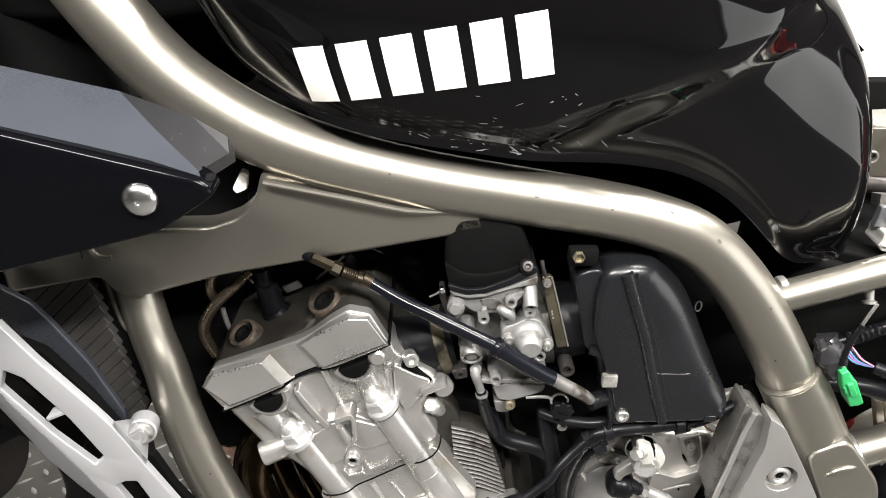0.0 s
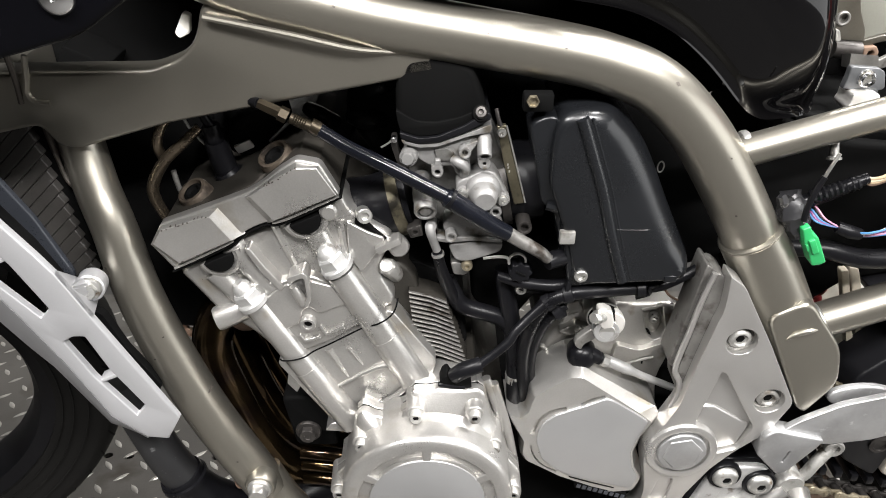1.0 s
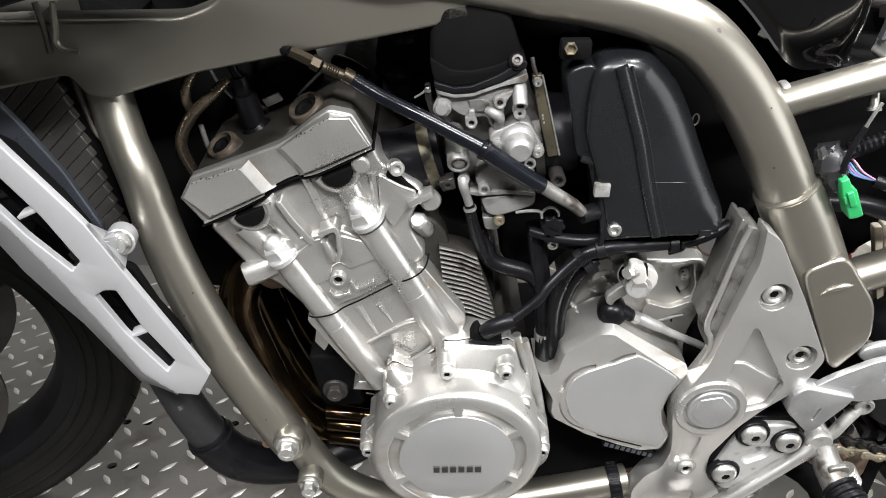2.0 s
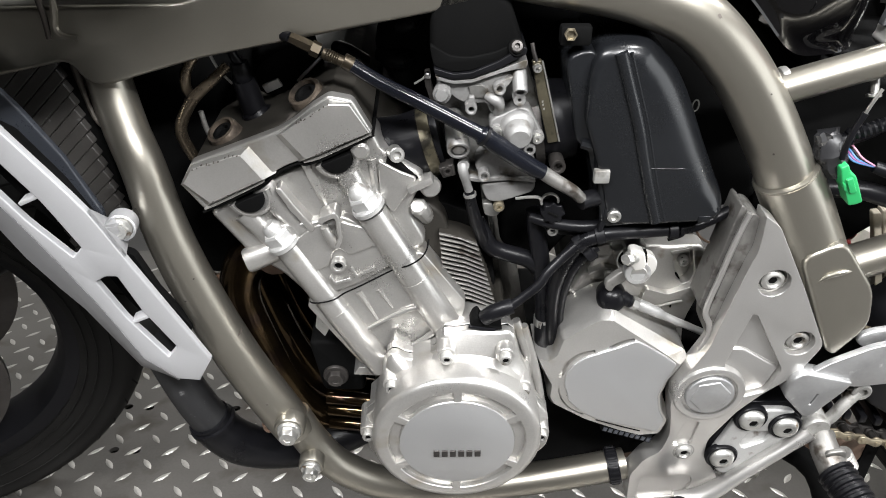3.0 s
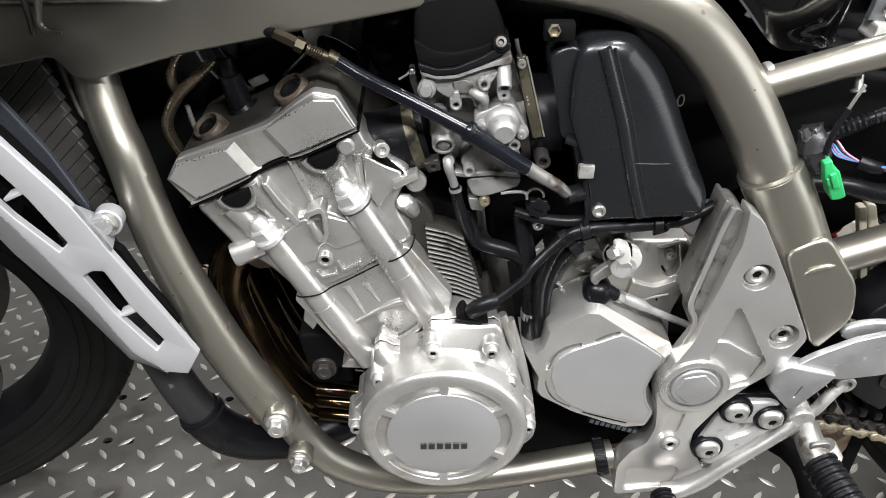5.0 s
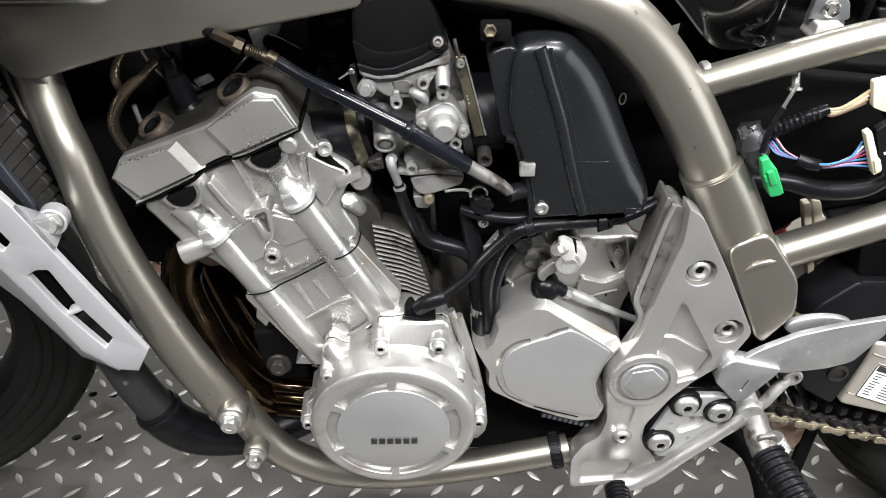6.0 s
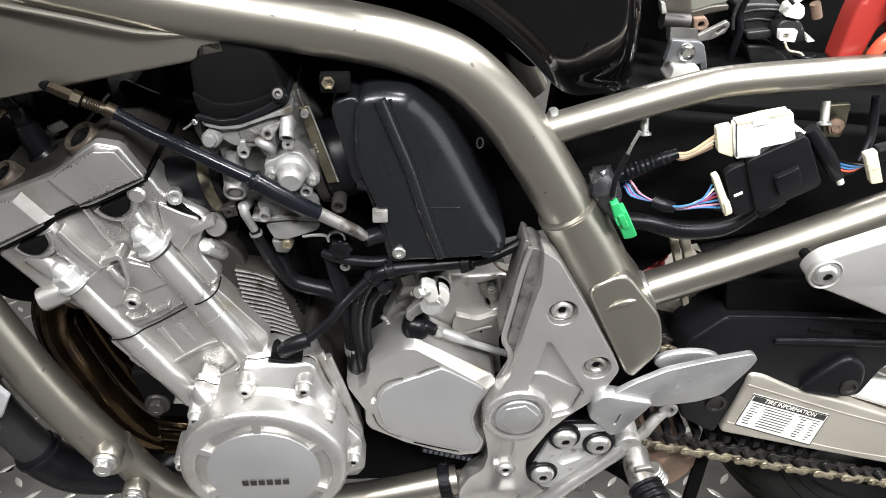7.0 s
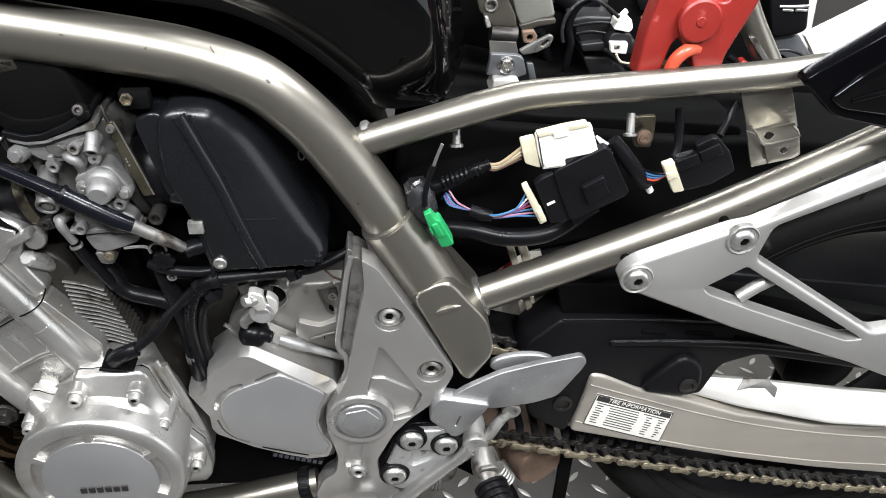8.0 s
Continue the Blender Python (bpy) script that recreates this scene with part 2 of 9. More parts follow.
def anticlockwise(pts):
    pts = [tuple(p) for p in pts]
    return pts if signed_area(pts) > 0 else pts[::-1]


def slab(outer, front, back, bevel=0.002, holes=(), pockets=(), steps=3, back_bevel=False):
    """A plate in the bike's side plane: outline (u, v), from depth front to back, with rounded front edges, holes through it and
    pockets (outline, depth) sunk into its face."""
    bm = bmesh.new()
    outer, bevel = fit_bevel(outer, bevel)

    def rings(loop, sign, stop):
        size = bevel if sign > 0 else min(bevel, 0.0014)
        levels = [(size * (1 - math.sin(k / steps * math.pi / 2)), front + size * (1 - math.cos(k / steps * math.pi / 2))) for k in range(steps + 1)]
        if bevel < 1e-6:
            levels = [(0, front)]
        levels.append((0, stop))
        made = []
        for off, d in levels:
            made.append([bm.verts.new((u, d, v)) for u, v in inset(loop, off * sign)])
        for r0, r1 in zip(made, made[1:]):
            for i in range(len(r0)):
                j = (i + 1) % len(r0)
                bm.faces.new((r0[i], r0[j], r1[j], r1[i]))
        return made

    def close(ring):
        return [bm.edges.get((a, b)) or bm.edges.new((a, b)) for a, b in zip(ring, ring[1:] + ring[:1])]

    o = rings(outer, 1, back)
    front_edges, back_edges = close(o[0]), close(o[-1])
    for h in holes:
        r = rings(anticlockwise(h), -1, back)
        front_edges += close(r[0])
        back_edges += close(r[-1])
    for loop, depth in pockets:
        r = rings(anticlockwise(loop), -1, front + depth)
        front_edges += close(r[0])
        bm.faces.new(r[-1])
    if len(front_edges) == len(o[0]):
        bm.faces.new(o[0])
    else:
        bmesh.ops.triangle_fill(bm, use_beauty=True, use_dissolve=False, edges=front_edges, normal=(0, -1, 0))
    if len(back_edges) == len(o[-1]):
        bm.faces.new(o[-1])
    else:
        bmesh.ops.triangle_fill(bm, use_beauty=True, use_dissolve=False, edges=back_edges, normal=(0, 1, 0))
    return bm


def tiers(loops, pockets=()):
    """A solid through outlines of equal count (points, depth), from the back one to the front one, with pockets (outline, depth)
    sunk into its front."""
    bm = bmesh.new()
    rings = [[bm.verts.new((u, d, v)) for u, v in pts] for pts, d in loops]
    for r0, r1 in zip(rings, rings[1:]):
        for i in range(len(r0)):
            j = (i + 1) % len(r0)
            bm.faces.new((r0[i], r0[j], r1[j], r1[i]))
    bm.faces.new(rings[0])
    edges = [bm.edges.get((a, b)) for a, b in zip(rings[-1], rings[-1][1:] + rings[-1][:1])]
    for pts, depth in pockets:
        front = loops[-1][1]
        top = [bm.verts.new((u, front, v)) for u, v in pts]
        low = [bm.verts.new((u, front + depth, v)) for u, v in pts]
        for i in range(len(top)):
            j = (i + 1) % len(top)
            bm.faces.new((top[i], top[j], low[j], low[i]))
        bm.faces.new(low)
        edges += [bm.edges.get((a, b)) for a, b in zip(top, top[1:] + top[:1])]
    if pockets:
        bmesh.ops.triangle_fill(bm, use_beauty=True, use_dissolve=False, edges=edges, normal=(0, -1, 0))
    else:
        bm.faces.new(rings[-1])
    return bm


def box(x, y, z, sx, sy, sz, bevel=0.002):
    """A box round its middle, with rounded edges."""
    bm = bmesh.new()
    bmesh.ops.create_cube(bm, size=1, matrix=Matrix.Translation((x, y, z)) @ Matrix.Diagonal((sx, sy, sz, 1)))
    if bevel:
        bmesh.ops.bevel(bm, geom=bm.edges[:], offset=bevel, segments=2, profile=0.5, affect="EDGES")
    return bm


def smooth_line(points, sub=6):
    """Points along a smooth line through the given ones (each may carry a radius as fourth number)."""
    p = [Vector(q[:3]) for q in points]
    r = [q[3] if len(q) > 3 else 0.005 for q in points]
    out = []
    for i in range(len(p) - 1):
        a, b, c, d = p[max(i - 1, 0)], p[i], p[i + 1], p[min(i + 2, len(p) - 1)]
        for k in range(sub):
            t = k / sub
            q = 0.5 * (2 * b + (c - a) * t + (2 * a - 5 * b + 4 * c - d) * t * t + (3 * b - a - 3 * c + d) * t ** 3)
            out.append((q, r[i] * (1 - t) + r[i + 1] * t))
    out.append((p[-1], r[-1]))
    return out


def tube(points, seg=14, sub=6, flat=1.0, cap=True):
    """A bent tube through points (u, d, v, radius)."""
    line = smooth_line(points, sub)
    bm = bmesh.new()
    rings = []
    side = None
    for i, (q, r) in enumerate(line):
        ahead = (line[min(i + 1, len(line) - 1)][0] - line[max(i - 1, 0)][0]).normalized()
        if side is None:
            side = ahead.cross(Vector((0, 1, 0.01))).normalized()
        side = (side - ahead * side.dot(ahead)).normalized()
        other = ahead.cross(side)
        rings.append([bm.verts.new(q + (side * math.cos(a) + other * flat * math.sin(a)) * r) for a in [2 * math.pi * k / seg for k in range(seg)]])
    for r0, r1 in zip(rings, rings[1:]):
        for i in range(seg):
            bm.faces.new((r0[i], r0[(i + 1) % seg], r1[(i + 1) % seg], r1[i]))
    if cap:
        bm.faces.new(rings[0])
        bm.faces.new(rings[-1])
    return bm


def lathe(profile, centre, axis=(0, -1, 0), seg=28):
    """A turned shape: profile rows (radius, height along the axis), with a third value 6 for a hexagonal ring."""
    bm = bmesh.new()
    rings = []
    for row in profile:
        r, h = row[0], row[1]
        ring = []
        for k in range(seg):
            a = 2 * math.pi * k / seg
            rr = r
            if len(row) > 2:
                rr = r * math.cos(math.pi / 6) / math.cos((a % (math.pi / 3)) - math.pi / 6)
            ring.append(bm.verts.new((rr * math.cos(a), rr * math.sin(a), h)))
        rings.append(ring)
    for r0, r1 in zip(rings, rings[1:]):
        for i in range(seg):
            bm.faces.new((r0[i], r0[(i + 1) % seg], r1[(i + 1) % seg], r1[i]))
    bm.faces.new(rings[0])
    bm.faces.new(rings[-1])
    return turned(bm, Matrix.Translation(centre) @ Vector(axis).to_track_quat("Z", "Y").to_matrix().to_4x4())


def stroke(pts, w):
    """A closed outline of width w along an open line of (u, v) points."""
    left, right = [], []
    for i, p in enumerate(pts):
        a, b = Vector(pts[max(i - 1, 0)]), Vector(pts[min(i + 1, len(pts) - 1)])
        t = (b - a).normalized()
        n = Vector((-t.y, t.x)) * (w / 2)
        left.append(tuple(Vector(p) + n))
        right.append(tuple(Vector(p) - n))
    return left + right[::-1]


def socket_screw(u, d, v, r=0.0055, h=0.006, axis=(0, -1, 0)):
    """A cylinder-head screw with a hexagonal socket."""
    return lathe([(r * 0.96, -0.002), (r, 0), (r, h * 0.8), (r * 0.88, h), (r * 0.6, h, 6), (r * 0.55, h * 0.4, 6), (0.0004, h * 0.35)], (u, d, v), axis, 24)


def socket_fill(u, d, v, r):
    """A flat plate across a hexagonal socket, coloured black for the shade inside."""
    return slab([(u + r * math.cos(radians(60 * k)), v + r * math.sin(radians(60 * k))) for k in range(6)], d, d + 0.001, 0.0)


def hex_bolt(u, d, v, r=0.008, h=0.007, flange=1.35, axis=(0, -1, 0)):
    """A hexagonal bolt head on a round flange."""
    return lathe([(r * flange, 0), (r * flange, 0.0015), (r * flange * 0.93, 0.003), (r * 1.02, 0.0034, 6), (r, h, 6), (r * 0.85, h + 0.0012), (r * 0.4, h + 0.0014), (r * 0.36, h + 0.0006), (0.0004, h + 0.0006)], (u, d, v), axis, 24)


def text_mesh(words, size, name, material, parent, m, label=""):
    data = bpy.data.curves.new(name, "FONT")
    data.body, data.size, data.extrude = words, size, 0.0001
    carrier = new("lettering_carrier", data)
    bpy.context.view_layer.update()
    mesh = bpy.data.meshes.new_from_object(carrier.evaluated_get(bpy.context.evaluated_depsgraph_get()))
    bpy.data.objects.remove(carrier)
    mesh.transform(m)
    mesh.materials.clear()
    mesh.materials.append(material)
    ob = new(name, mesh)
    ob.parent = parent
    return tagged(ob, label)


# ---- the room ----
def wall(name, x0, x1, y0, y1, z0, z1, material, label):
    bm = box((x0 + x1) / 2, (y0 + y1) / 2, (z0 + z1) / 2, x1 - x0, y1 - y0, z1 - z0, 0)
    return tagged(part(name, bm, material), label, "wall", "", "structure")


FLOOR_Z = -0.45
wall("wall_north", -3.6, 4.1, 3.3, 3.45, FLOOR_Z, 2.3, PALE_WALL, "pale painted workshop wall behind the lift")
# added strip that keeps the background behind the bike dark, in place of clutter
tagged(part("dado", box(0.25, 3.288, (FLOOR_Z + 0.6) / 2, 7.7, 0.024, 0.6 - FLOOR_Z, 0.002), WALL), "dark backdrop strip added along the lower wall, in place of dark clutter", "wall", "", "structure")
wall("wall_south", -3.6, 4.1, -2.65, -2.5, FLOOR_Z, 2.3, WALL, "matt grey-brown painted workshop wall")
wall("wall_west", -3.75, -3.6, -2.5, 3.3, FLOOR_Z, 2.3, WALL, "matt grey-brown painted workshop wall")
wall("wall_east", 4.1, 4.25, 0.6, 3.3, FLOOR_Z, 2.3, WALL, "matt grey-brown painted workshop wall")
wall("wall_east_pier", 4.1, 4.25, -2.5, -2.4, FLOOR_Z, 2.3, WALL, "matt grey-brown painted workshop wall")
wall("wall_east_lintel", 4.1, 4.25, -2.4, 0.6, 1.85, 2.3, WALL, "matt grey-brown painted workshop wall")
tagged(part("floor", box(0.25, 0.4, FLOOR_Z - 0.06, 8.2, 6.2, 0.12, 0), CONCRETE), "grey stained concrete workshop floor", "floor", "", "structure")
tagged(part("ceiling", box(0.25, 0.4, 2.36, 8.2, 6.2, 0.12, 0), CEILING), "off-white painted workshop ceiling", "ceiling", "", "structure")


def lift_table():
    """The lift's deck of chequered plate with bolt holes, on a frame."""
    x0, x1, y0, y1 = -1.9, 2.1, 0.45, 1.75
    bm = bmesh.new()
    edges = []

    def loop(pts, z):
        vs = [bm.verts.new((x, y, z)) for x, y in pts]
        return vs, [bm.edges.new((a, b)) for a, b in zip(vs, vs[1:] + vs[:1])]

    rect = [(x0, y0), (x1, y0), (x1, y1), (x0, y1)]
    top, e = loop(rect, 0)
    edges += e
    for x, y in ((-0.483, 0.996), (-0.450, 0.994), (-0.501, 1.108), (-0.466, 1.105), (-0.324, 1.100)):
        pts = circle(x, y, 0.0072, 18)
        upper, e = loop(pts, 0)
        lower = [bm.verts.new((px, py, -0.006)) for px, py in pts]
        edges += e
        for i in range(18):
            bm.faces.new((upper[i], upper[(i + 1) % 18], lower[(i + 1) % 18], lower[i]))
    bmesh.ops.triangle_fill(bm, use_beauty=True, use_dissolve=False, edges=edges, normal=(0, 0, 1))
    skirt = [bm.verts.new((x, y, -0.006)) for x, y in rect]
    for i in range(4):
        bm.faces.new((top[i], top[(i + 1) % 4], skirt[(i + 1) % 4], skirt[i]))
    deck = tagged(part("lift_table", bm, DECK), "motorcycle lift table with worn steel chequer-plate deck", "lift table")
    # raised treads
    bm = bmesh.new()
    a, b = Vector((0.0559, -0.0011)), Vector((-0.0062, 0.0587))
    start = Vector((-0.3602, 0.9032))
    rng = random.Random(4)
    for i in range(-34, 48):
        for j in range(-11, 17):
            for lean in (0, 1):
                c = start + a * (i - 0.5 * lean) + b * (j + 0.5 * lean)
                if not (x0 + 0.03 < c.x < x1 - 0.03 and y0 + 0.03 < c.y < y1 - 0.03):
                    continue
                ang = radians(48 if lean else -52)
                long, wide = Vector((math.cos(ang), math.sin(ang))), Vector((-math.sin(ang), math.cos(ang)))
                s = 1 + rng.uniform(-0.06, 0.06)
                rim = []
                for t, w in ((-1, 0), (-0.5, -0.75), (0, -1), (0.5, -0.75), (1, 0), (0.5, 0.75), (0, 1), (-0.5, 0.75)):
                    q = c + long * t * 0.0145 * s + wide * w * 0.0042 * s
                    rim.append(bm.verts.new((q.x, q.y, 0.0002)))
                crown = []
                for t in (-0.62, 0, 0.62):
                    q = c + long * t * 0.0145 * s
                    crown.append(bm.verts.new((q.x, q.y, 0.0017 if t == 0 else 0.0012)))
                r, k = rim, crown
                for f in ((r[0], r[1], k[0]), (r[1], r[2], k[1], k[0]), (r[2], r[3], k[2], k[1]), (r[3], r[4], k[2]), (r[4], r[5], k[2]),
                          (r[5], r[6], k[1], k[2]), (r[6], r[7], k[0], k[1]), (r[7], r[0], k[0])):
                    bm.faces.new(f)
    tagged(part("tread_pattern", bm, TREAD, deck, "worn bright raised treads", 60), kind="stuff")
    part("deck_frame", join(box(0.1, y0 + 0.05, -0.06, 3.9, 0.08, 0.1, 0.004), box(0.1, y1 - 0.05, -0.06, 3.9, 0.08, 0.1, 0.004)), MATT_BLACK, deck)
    part("underside", box(0.1, 1.05, -0.02, 3.8, 1.2, 0.012, 0), MATT_BLACK, deck)
    part("scissor_base", join(box(0.1, 1.05, -0.28, 0.9, 0.6, 0.34, 0.01), box(0.1, 1.05, -0.435, 2.6, 0.8, 0.03, 0.004)), MATT_BLACK, deck)


lift_table()

# ---- the motorcycle: everything under one Empty that leans on its side stand ----
bike = new("motorcycle")
bike.matrix_world = pose(0, 0.861, 0, 11)
tagged(bike, "black motorcycle with champagne tubular frame, seat removed, on a lift", "motorcycle")


def at(d, *pts):
    """Points of one depth for tube(): (u, v, r)."""
    return [(u, d, v, r) for u, v, r in pts]


# frame
def main_frame():
    spine = [(-0.33, -0.06, 0.978, 0.026), (-0.265, -0.088, 0.918, 0.025), (-0.226, -0.106, 0.873, 0.0243), (-0.197, -0.114, 0.840, 0.024), (-0.168, -0.119, 0.816, 0.0237), (-0.126, -0.122, 0.791, 0.0232),
             (-0.077, -0.122, 0.772, 0.0225), (-0.017, -0.122, 0.757, 0.0215), (0.044, -0.122, 0.746, 0.021), (0.107, -0.122, 0.735, 0.021),
             (0.149, -0.122, 0.725, 0.021), (0.188, -0.122, 0.708, 0.0215), (0.222, -0.122, 0.676, 0.022), (0.249, -0.122, 0.639, 0.023),
             (0.276, -0.122, 0.595, 0.0235), (0.285, -0.122, 0.578, 0.0235)]
    frame_tube = part("frame", tube(spine, 28, 6), CHAMPAGNE, bike, "champagne metallic painted tubular steel frame")
    part("far_spine", turned(tube(spine, 18, 4), Matrix.Diagonal((1, -1, 1, 1))), CHAMPAGNE, frame_tube)
    lower = [(0.282, -0.124, 0.584, 0.0262), (0.300, -0.124, 0.553, 0.0268), (0.322, -0.124, 0.512, 0.0275), (0.340, -0.124, 0.478, 0.0275), (0.352, -0.124, 0.450, 0.024)]
    part("pivot_tube", tube(lower, 28, 6), CHAMPAGNE, frame_tube)
    part("weld_seam", turned(lathe([(0.0235, -0.003), (0.0258, -0.0018), (0.0266, 0.0004), (0.0262, 0.0024), (0.0235, 0.003)], (0, 0, 0), (0, 0, 1), 36),
                             Matrix.Translation((0.2825, -0.123, 0.5835)) @ Vector((0.5, 0, -0.86)).to_track_quat("Z", "Y").to_matrix().to_4x4()), CHAMPAGNE, frame_tube)
    boot = rounded([(0.300, 0.520), (0.332, 0.538), (0.371, 0.487), (0.379, 0.448), (0.357, 0.414), (0.348, 0.420)], 0.010)
    part("pivot_plate", slab(boot, -0.1535, -0.085, 0.007), CHAMPAGNE, frame_tube)
    part("pressed_fold", tube([(0.3205, -0.1525, 0.497, 0.0012), (0.325, -0.1545, 0.5035, 0.0020), (0.332, -0.1545, 0.5065, 0.0024), (0.339, -0.154, 0.508, 0.0020), (0.3455, -0.152, 0.508, 0.0010)], 8, 5), CHAMPAGNE, frame_tube)
    gusset = rounded([(-0.330, 0.668), (-0.258, 0.683), (-0.250, 0.668), (-0.236, 0.664), (-0.167, 0.684), (-0.079, 0.701), (0.030, 0.722), (0.024, 0.738),
                      (-0.060, 0.757), (-0.118, 0.776), (-0.130, 0.768), (-0.137, 0.745), (-0.150, 0.732), (-0.172, 0.724), (-0.330, 0.722)], 0.007)
    part("gusset", slab(gusset, -0.134, -0.112, 0.004), CHAMPAGNE, frame_tube)
    part("tube_seam", tube([(-0.255, -0.134, 0.735, 0.0022), (-0.258, -0.1345, 0.717, 0.0024), (-0.260, -0.1345, 0.708, 0.0024), (-0.256, -0.1345, 0.702, 0.0024), (-0.246, -0.134, 0.7005, 0.0022)], 8, 6), CHAMPAGNE, frame_tube)
    part("tube_seam", tube([(-0.267, -0.134, 0.735, 0.0022), (-0.2655, -0.134, 0.715, 0.0024), (-0.2665, -0.133, 0.700, 0.0024)], 8, 6), CHIP, frame_tube)
    part("gusset_bead", tube([(-0.128, -0.138, 0.762, 0.0022), (-0.07, -0.141, 0.751, 0.0022), (-0.03, -0.139, 0.741, 0.0022), (0.0, -0.134, 0.737, 0.0015)], 8, 6), CHAMPAGNE, frame_tube)
    down = [(-0.249, -0.104, 0.699, 0.0166), (-0.243, -0.110, 0.661, 0.0168), (-0.234, -0.122, 0.626, 0.0168), (-0.224, -0.132, 0.596, 0.0172), (-0.214, -0.140, 0.542, 0.0183),
            (-0.199, -0.143, 0.484, 0.0193), (-0.175, -0.144, 0.411, 0.0199), (-0.144, -0.145, 0.341, 0.0200), (-0.134, -0.145, 0.317, 0.0187)]
    down_tube = part("down_tube", tube(down, 26, 6), CHAMPAGNE, frame_tube)
    part("far_down_tube", turned(tube(down, 14, 3), Matrix.Diagonal((1, -1, 1, 1))), CHAMPAGNE, frame_tube)
    rail = [(-0.136, -0.140, 0.333, 0.0163), (-0.119, -0.142, 0.295, 0.0169), (-0.095, -0.142, 0.260, 0.0169), (-0.051, -0.138, 0.229, 0.0170), (0.021, -0.132, 0.214, 0.0172),
            (0.111, -0.126, 0.220, 0.0169), (0.200, -0.120, 0.234, 0.0165)]
    part("lower_rail", tube(rail, 24, 6), CHAMPAGNE, frame_tube)
    part("far_lower_rail", turned(tube(rail, 14, 3), Matrix.Diagonal((1, -1, 1, 1))), CHAMPAGNE, frame_tube)
    band = Matrix.Translation((0.1875, -0.1205, 0.2315)) @ Vector((0.97, 0, 0.21)).to_track_quat("Z", "Y").to_matrix().to_4x4()
    clamp = part("clamp_band", turned(lathe([(0.0165, -0.0065), (0.0188, -0.006), (0.0188, 0.006), (0.0165, 0.0065)], (0, 0, 0), (0, 0, 1), 36), band), RUBBER, frame_tube, "black toothed clamp band")
    for k in range(22):
        a = 2 * math.pi * k / 22
        part("tooth", turned(box(0, 0.0192, 0, 0.003, 0.0014, 0.009, 0.0004), band @ Matrix.Rotation(a, 4, "Z")), SATIN_BLACK, clamp)
    part("headstock", lathe([(0.04, -0.09), (0.042, -0.085), (0.042, 0.085), (0.04, 0.09)], (-0.34, 0, 0.84), (-0.42, 0, 0.9)), MATT_BLACK, frame_tube)
    part("cross_plate", box(-0.3, 0.0, 0.70, 0.05, 0.24, 0.045, 0.006), CHAMPAGNE, frame_tube)
    # seams where the tube is pinched to the gusset
    part("pinch_weld", tube([(-0.262, -0.118, 0.690, 0.003), (-0.2615, -0.1185, 0.672, 0.003), (-0.2585, -0.119, 0.648, 0.0026), (-0.254, -0.123, 0.634, 0.0022), (-0.247, -0.127, 0.629, 0.002), (-0.241, -0.1285, 0.628, 0.0018)], 8, 5), CHIP, frame_tube)
    # subframe
    up = [(0.258, -0.116, 0.651, 0.0128), (0.317, -0.115, 0.669, 0.0126), (0.371, -0.113, 0.684, 0.0126), (0.407, -0.112, 0.690, 0.0124), (0.516, -0.110, 0.697, 0.0123),
          (0.628, -0.106, 0.705, 0.0123), (0.86, -0.098, 0.735, 0.0123)]
    part("subframe_rail", tube(up, 20, 6), CHAMPAGNE, frame_tube)
    low = [(0.352, -0.110, 0.478, 0.0165), (0.447, -0.110, 0.516, 0.0164), (0.562, -0.109, 0.564, 0.016), (0.642, -0.107, 0.602, 0.0156), (0.717, -0.105, 0.640, 0.0152), (0.86, -0.1, 0.715, 0.015)]
    low_stay = part("subframe_stay", tube(low, 20, 6), CHAMPAGNE, frame_tube)
    for name, pts in (("far_subframe_rail", up[:5]), ("far_subframe_stay", low[:4])):
        part(name, turned(tube(pts, 12, 3), Matrix.Diagonal((1, -1, 1, 1))), CHAMPAGNE, frame_tube)
    for u, v, r, ax in ((0.268, 0.6545, 0.0138, (1, 0, 0.3)), (0.368, 0.4845, 0.0195, (1, 0, 0.42))):
        part("weld_bead", turned(lathe([(r * 0.85, -0.004), (r, -0.0025), (r * 1.03, 0), (r, 0.0025), (r * 0.85, 0.004)], (0, 0, 0), (0, 0, 1), 28),
                                 Matrix.Translation((u, -0.112, v)) @ Vector(ax).to_track_quat("Z", "Y").to_matrix().to_4x4()), STEEL, frame_tube, "bare bright weld bead")
    # bolts of the removable cradle
    for u, v, r in ((-0.134, 0.344, 0.0101), (-0.119, 0.292, 0.0087)):
        boss = part("bolt_boss", lathe([(r * 1.4, 0), (r * 1.4, 0.011), (r * 1.28, 0.013), (r, 0.0135)], (u, -0.157, v)), CHAMPAGNE, frame_tube)
        part("bolt", hex_bolt(u, -0.1705, v, r * 0.85, 0.010, 1.3), STEEL, boss, "zinc-plated hexagon bolt")
    # seat bracket between the rails
    br = part("seat_bracket", slab(rounded(anticlockwise([(0.5710, 0.6923), (0.6141, 0.6957), (0.6315, 0.6565), (0.6312, 0.6512), (0.5992, 0.6476), (0.5880, 0.6521)]), 0.0012), -0.110, -0.107, 0.0006), CHAMPAGNE, frame_tube, "champagne folded bracket with a tray and two holes")
    back, front = [(0.5939, 0.6530), (0.6262, 0.6608)], [(0.5924, 0.6520), (0.6204, 0.6597)]
    corners = [(back[0][0], -0.112, back[0][1]), (back[1][0], -0.112, back[1][1]), (front[1][0], -0.134, front[1][1]), (front[0][0], -0.134, front[0][1])]
    bm = bmesh.new()
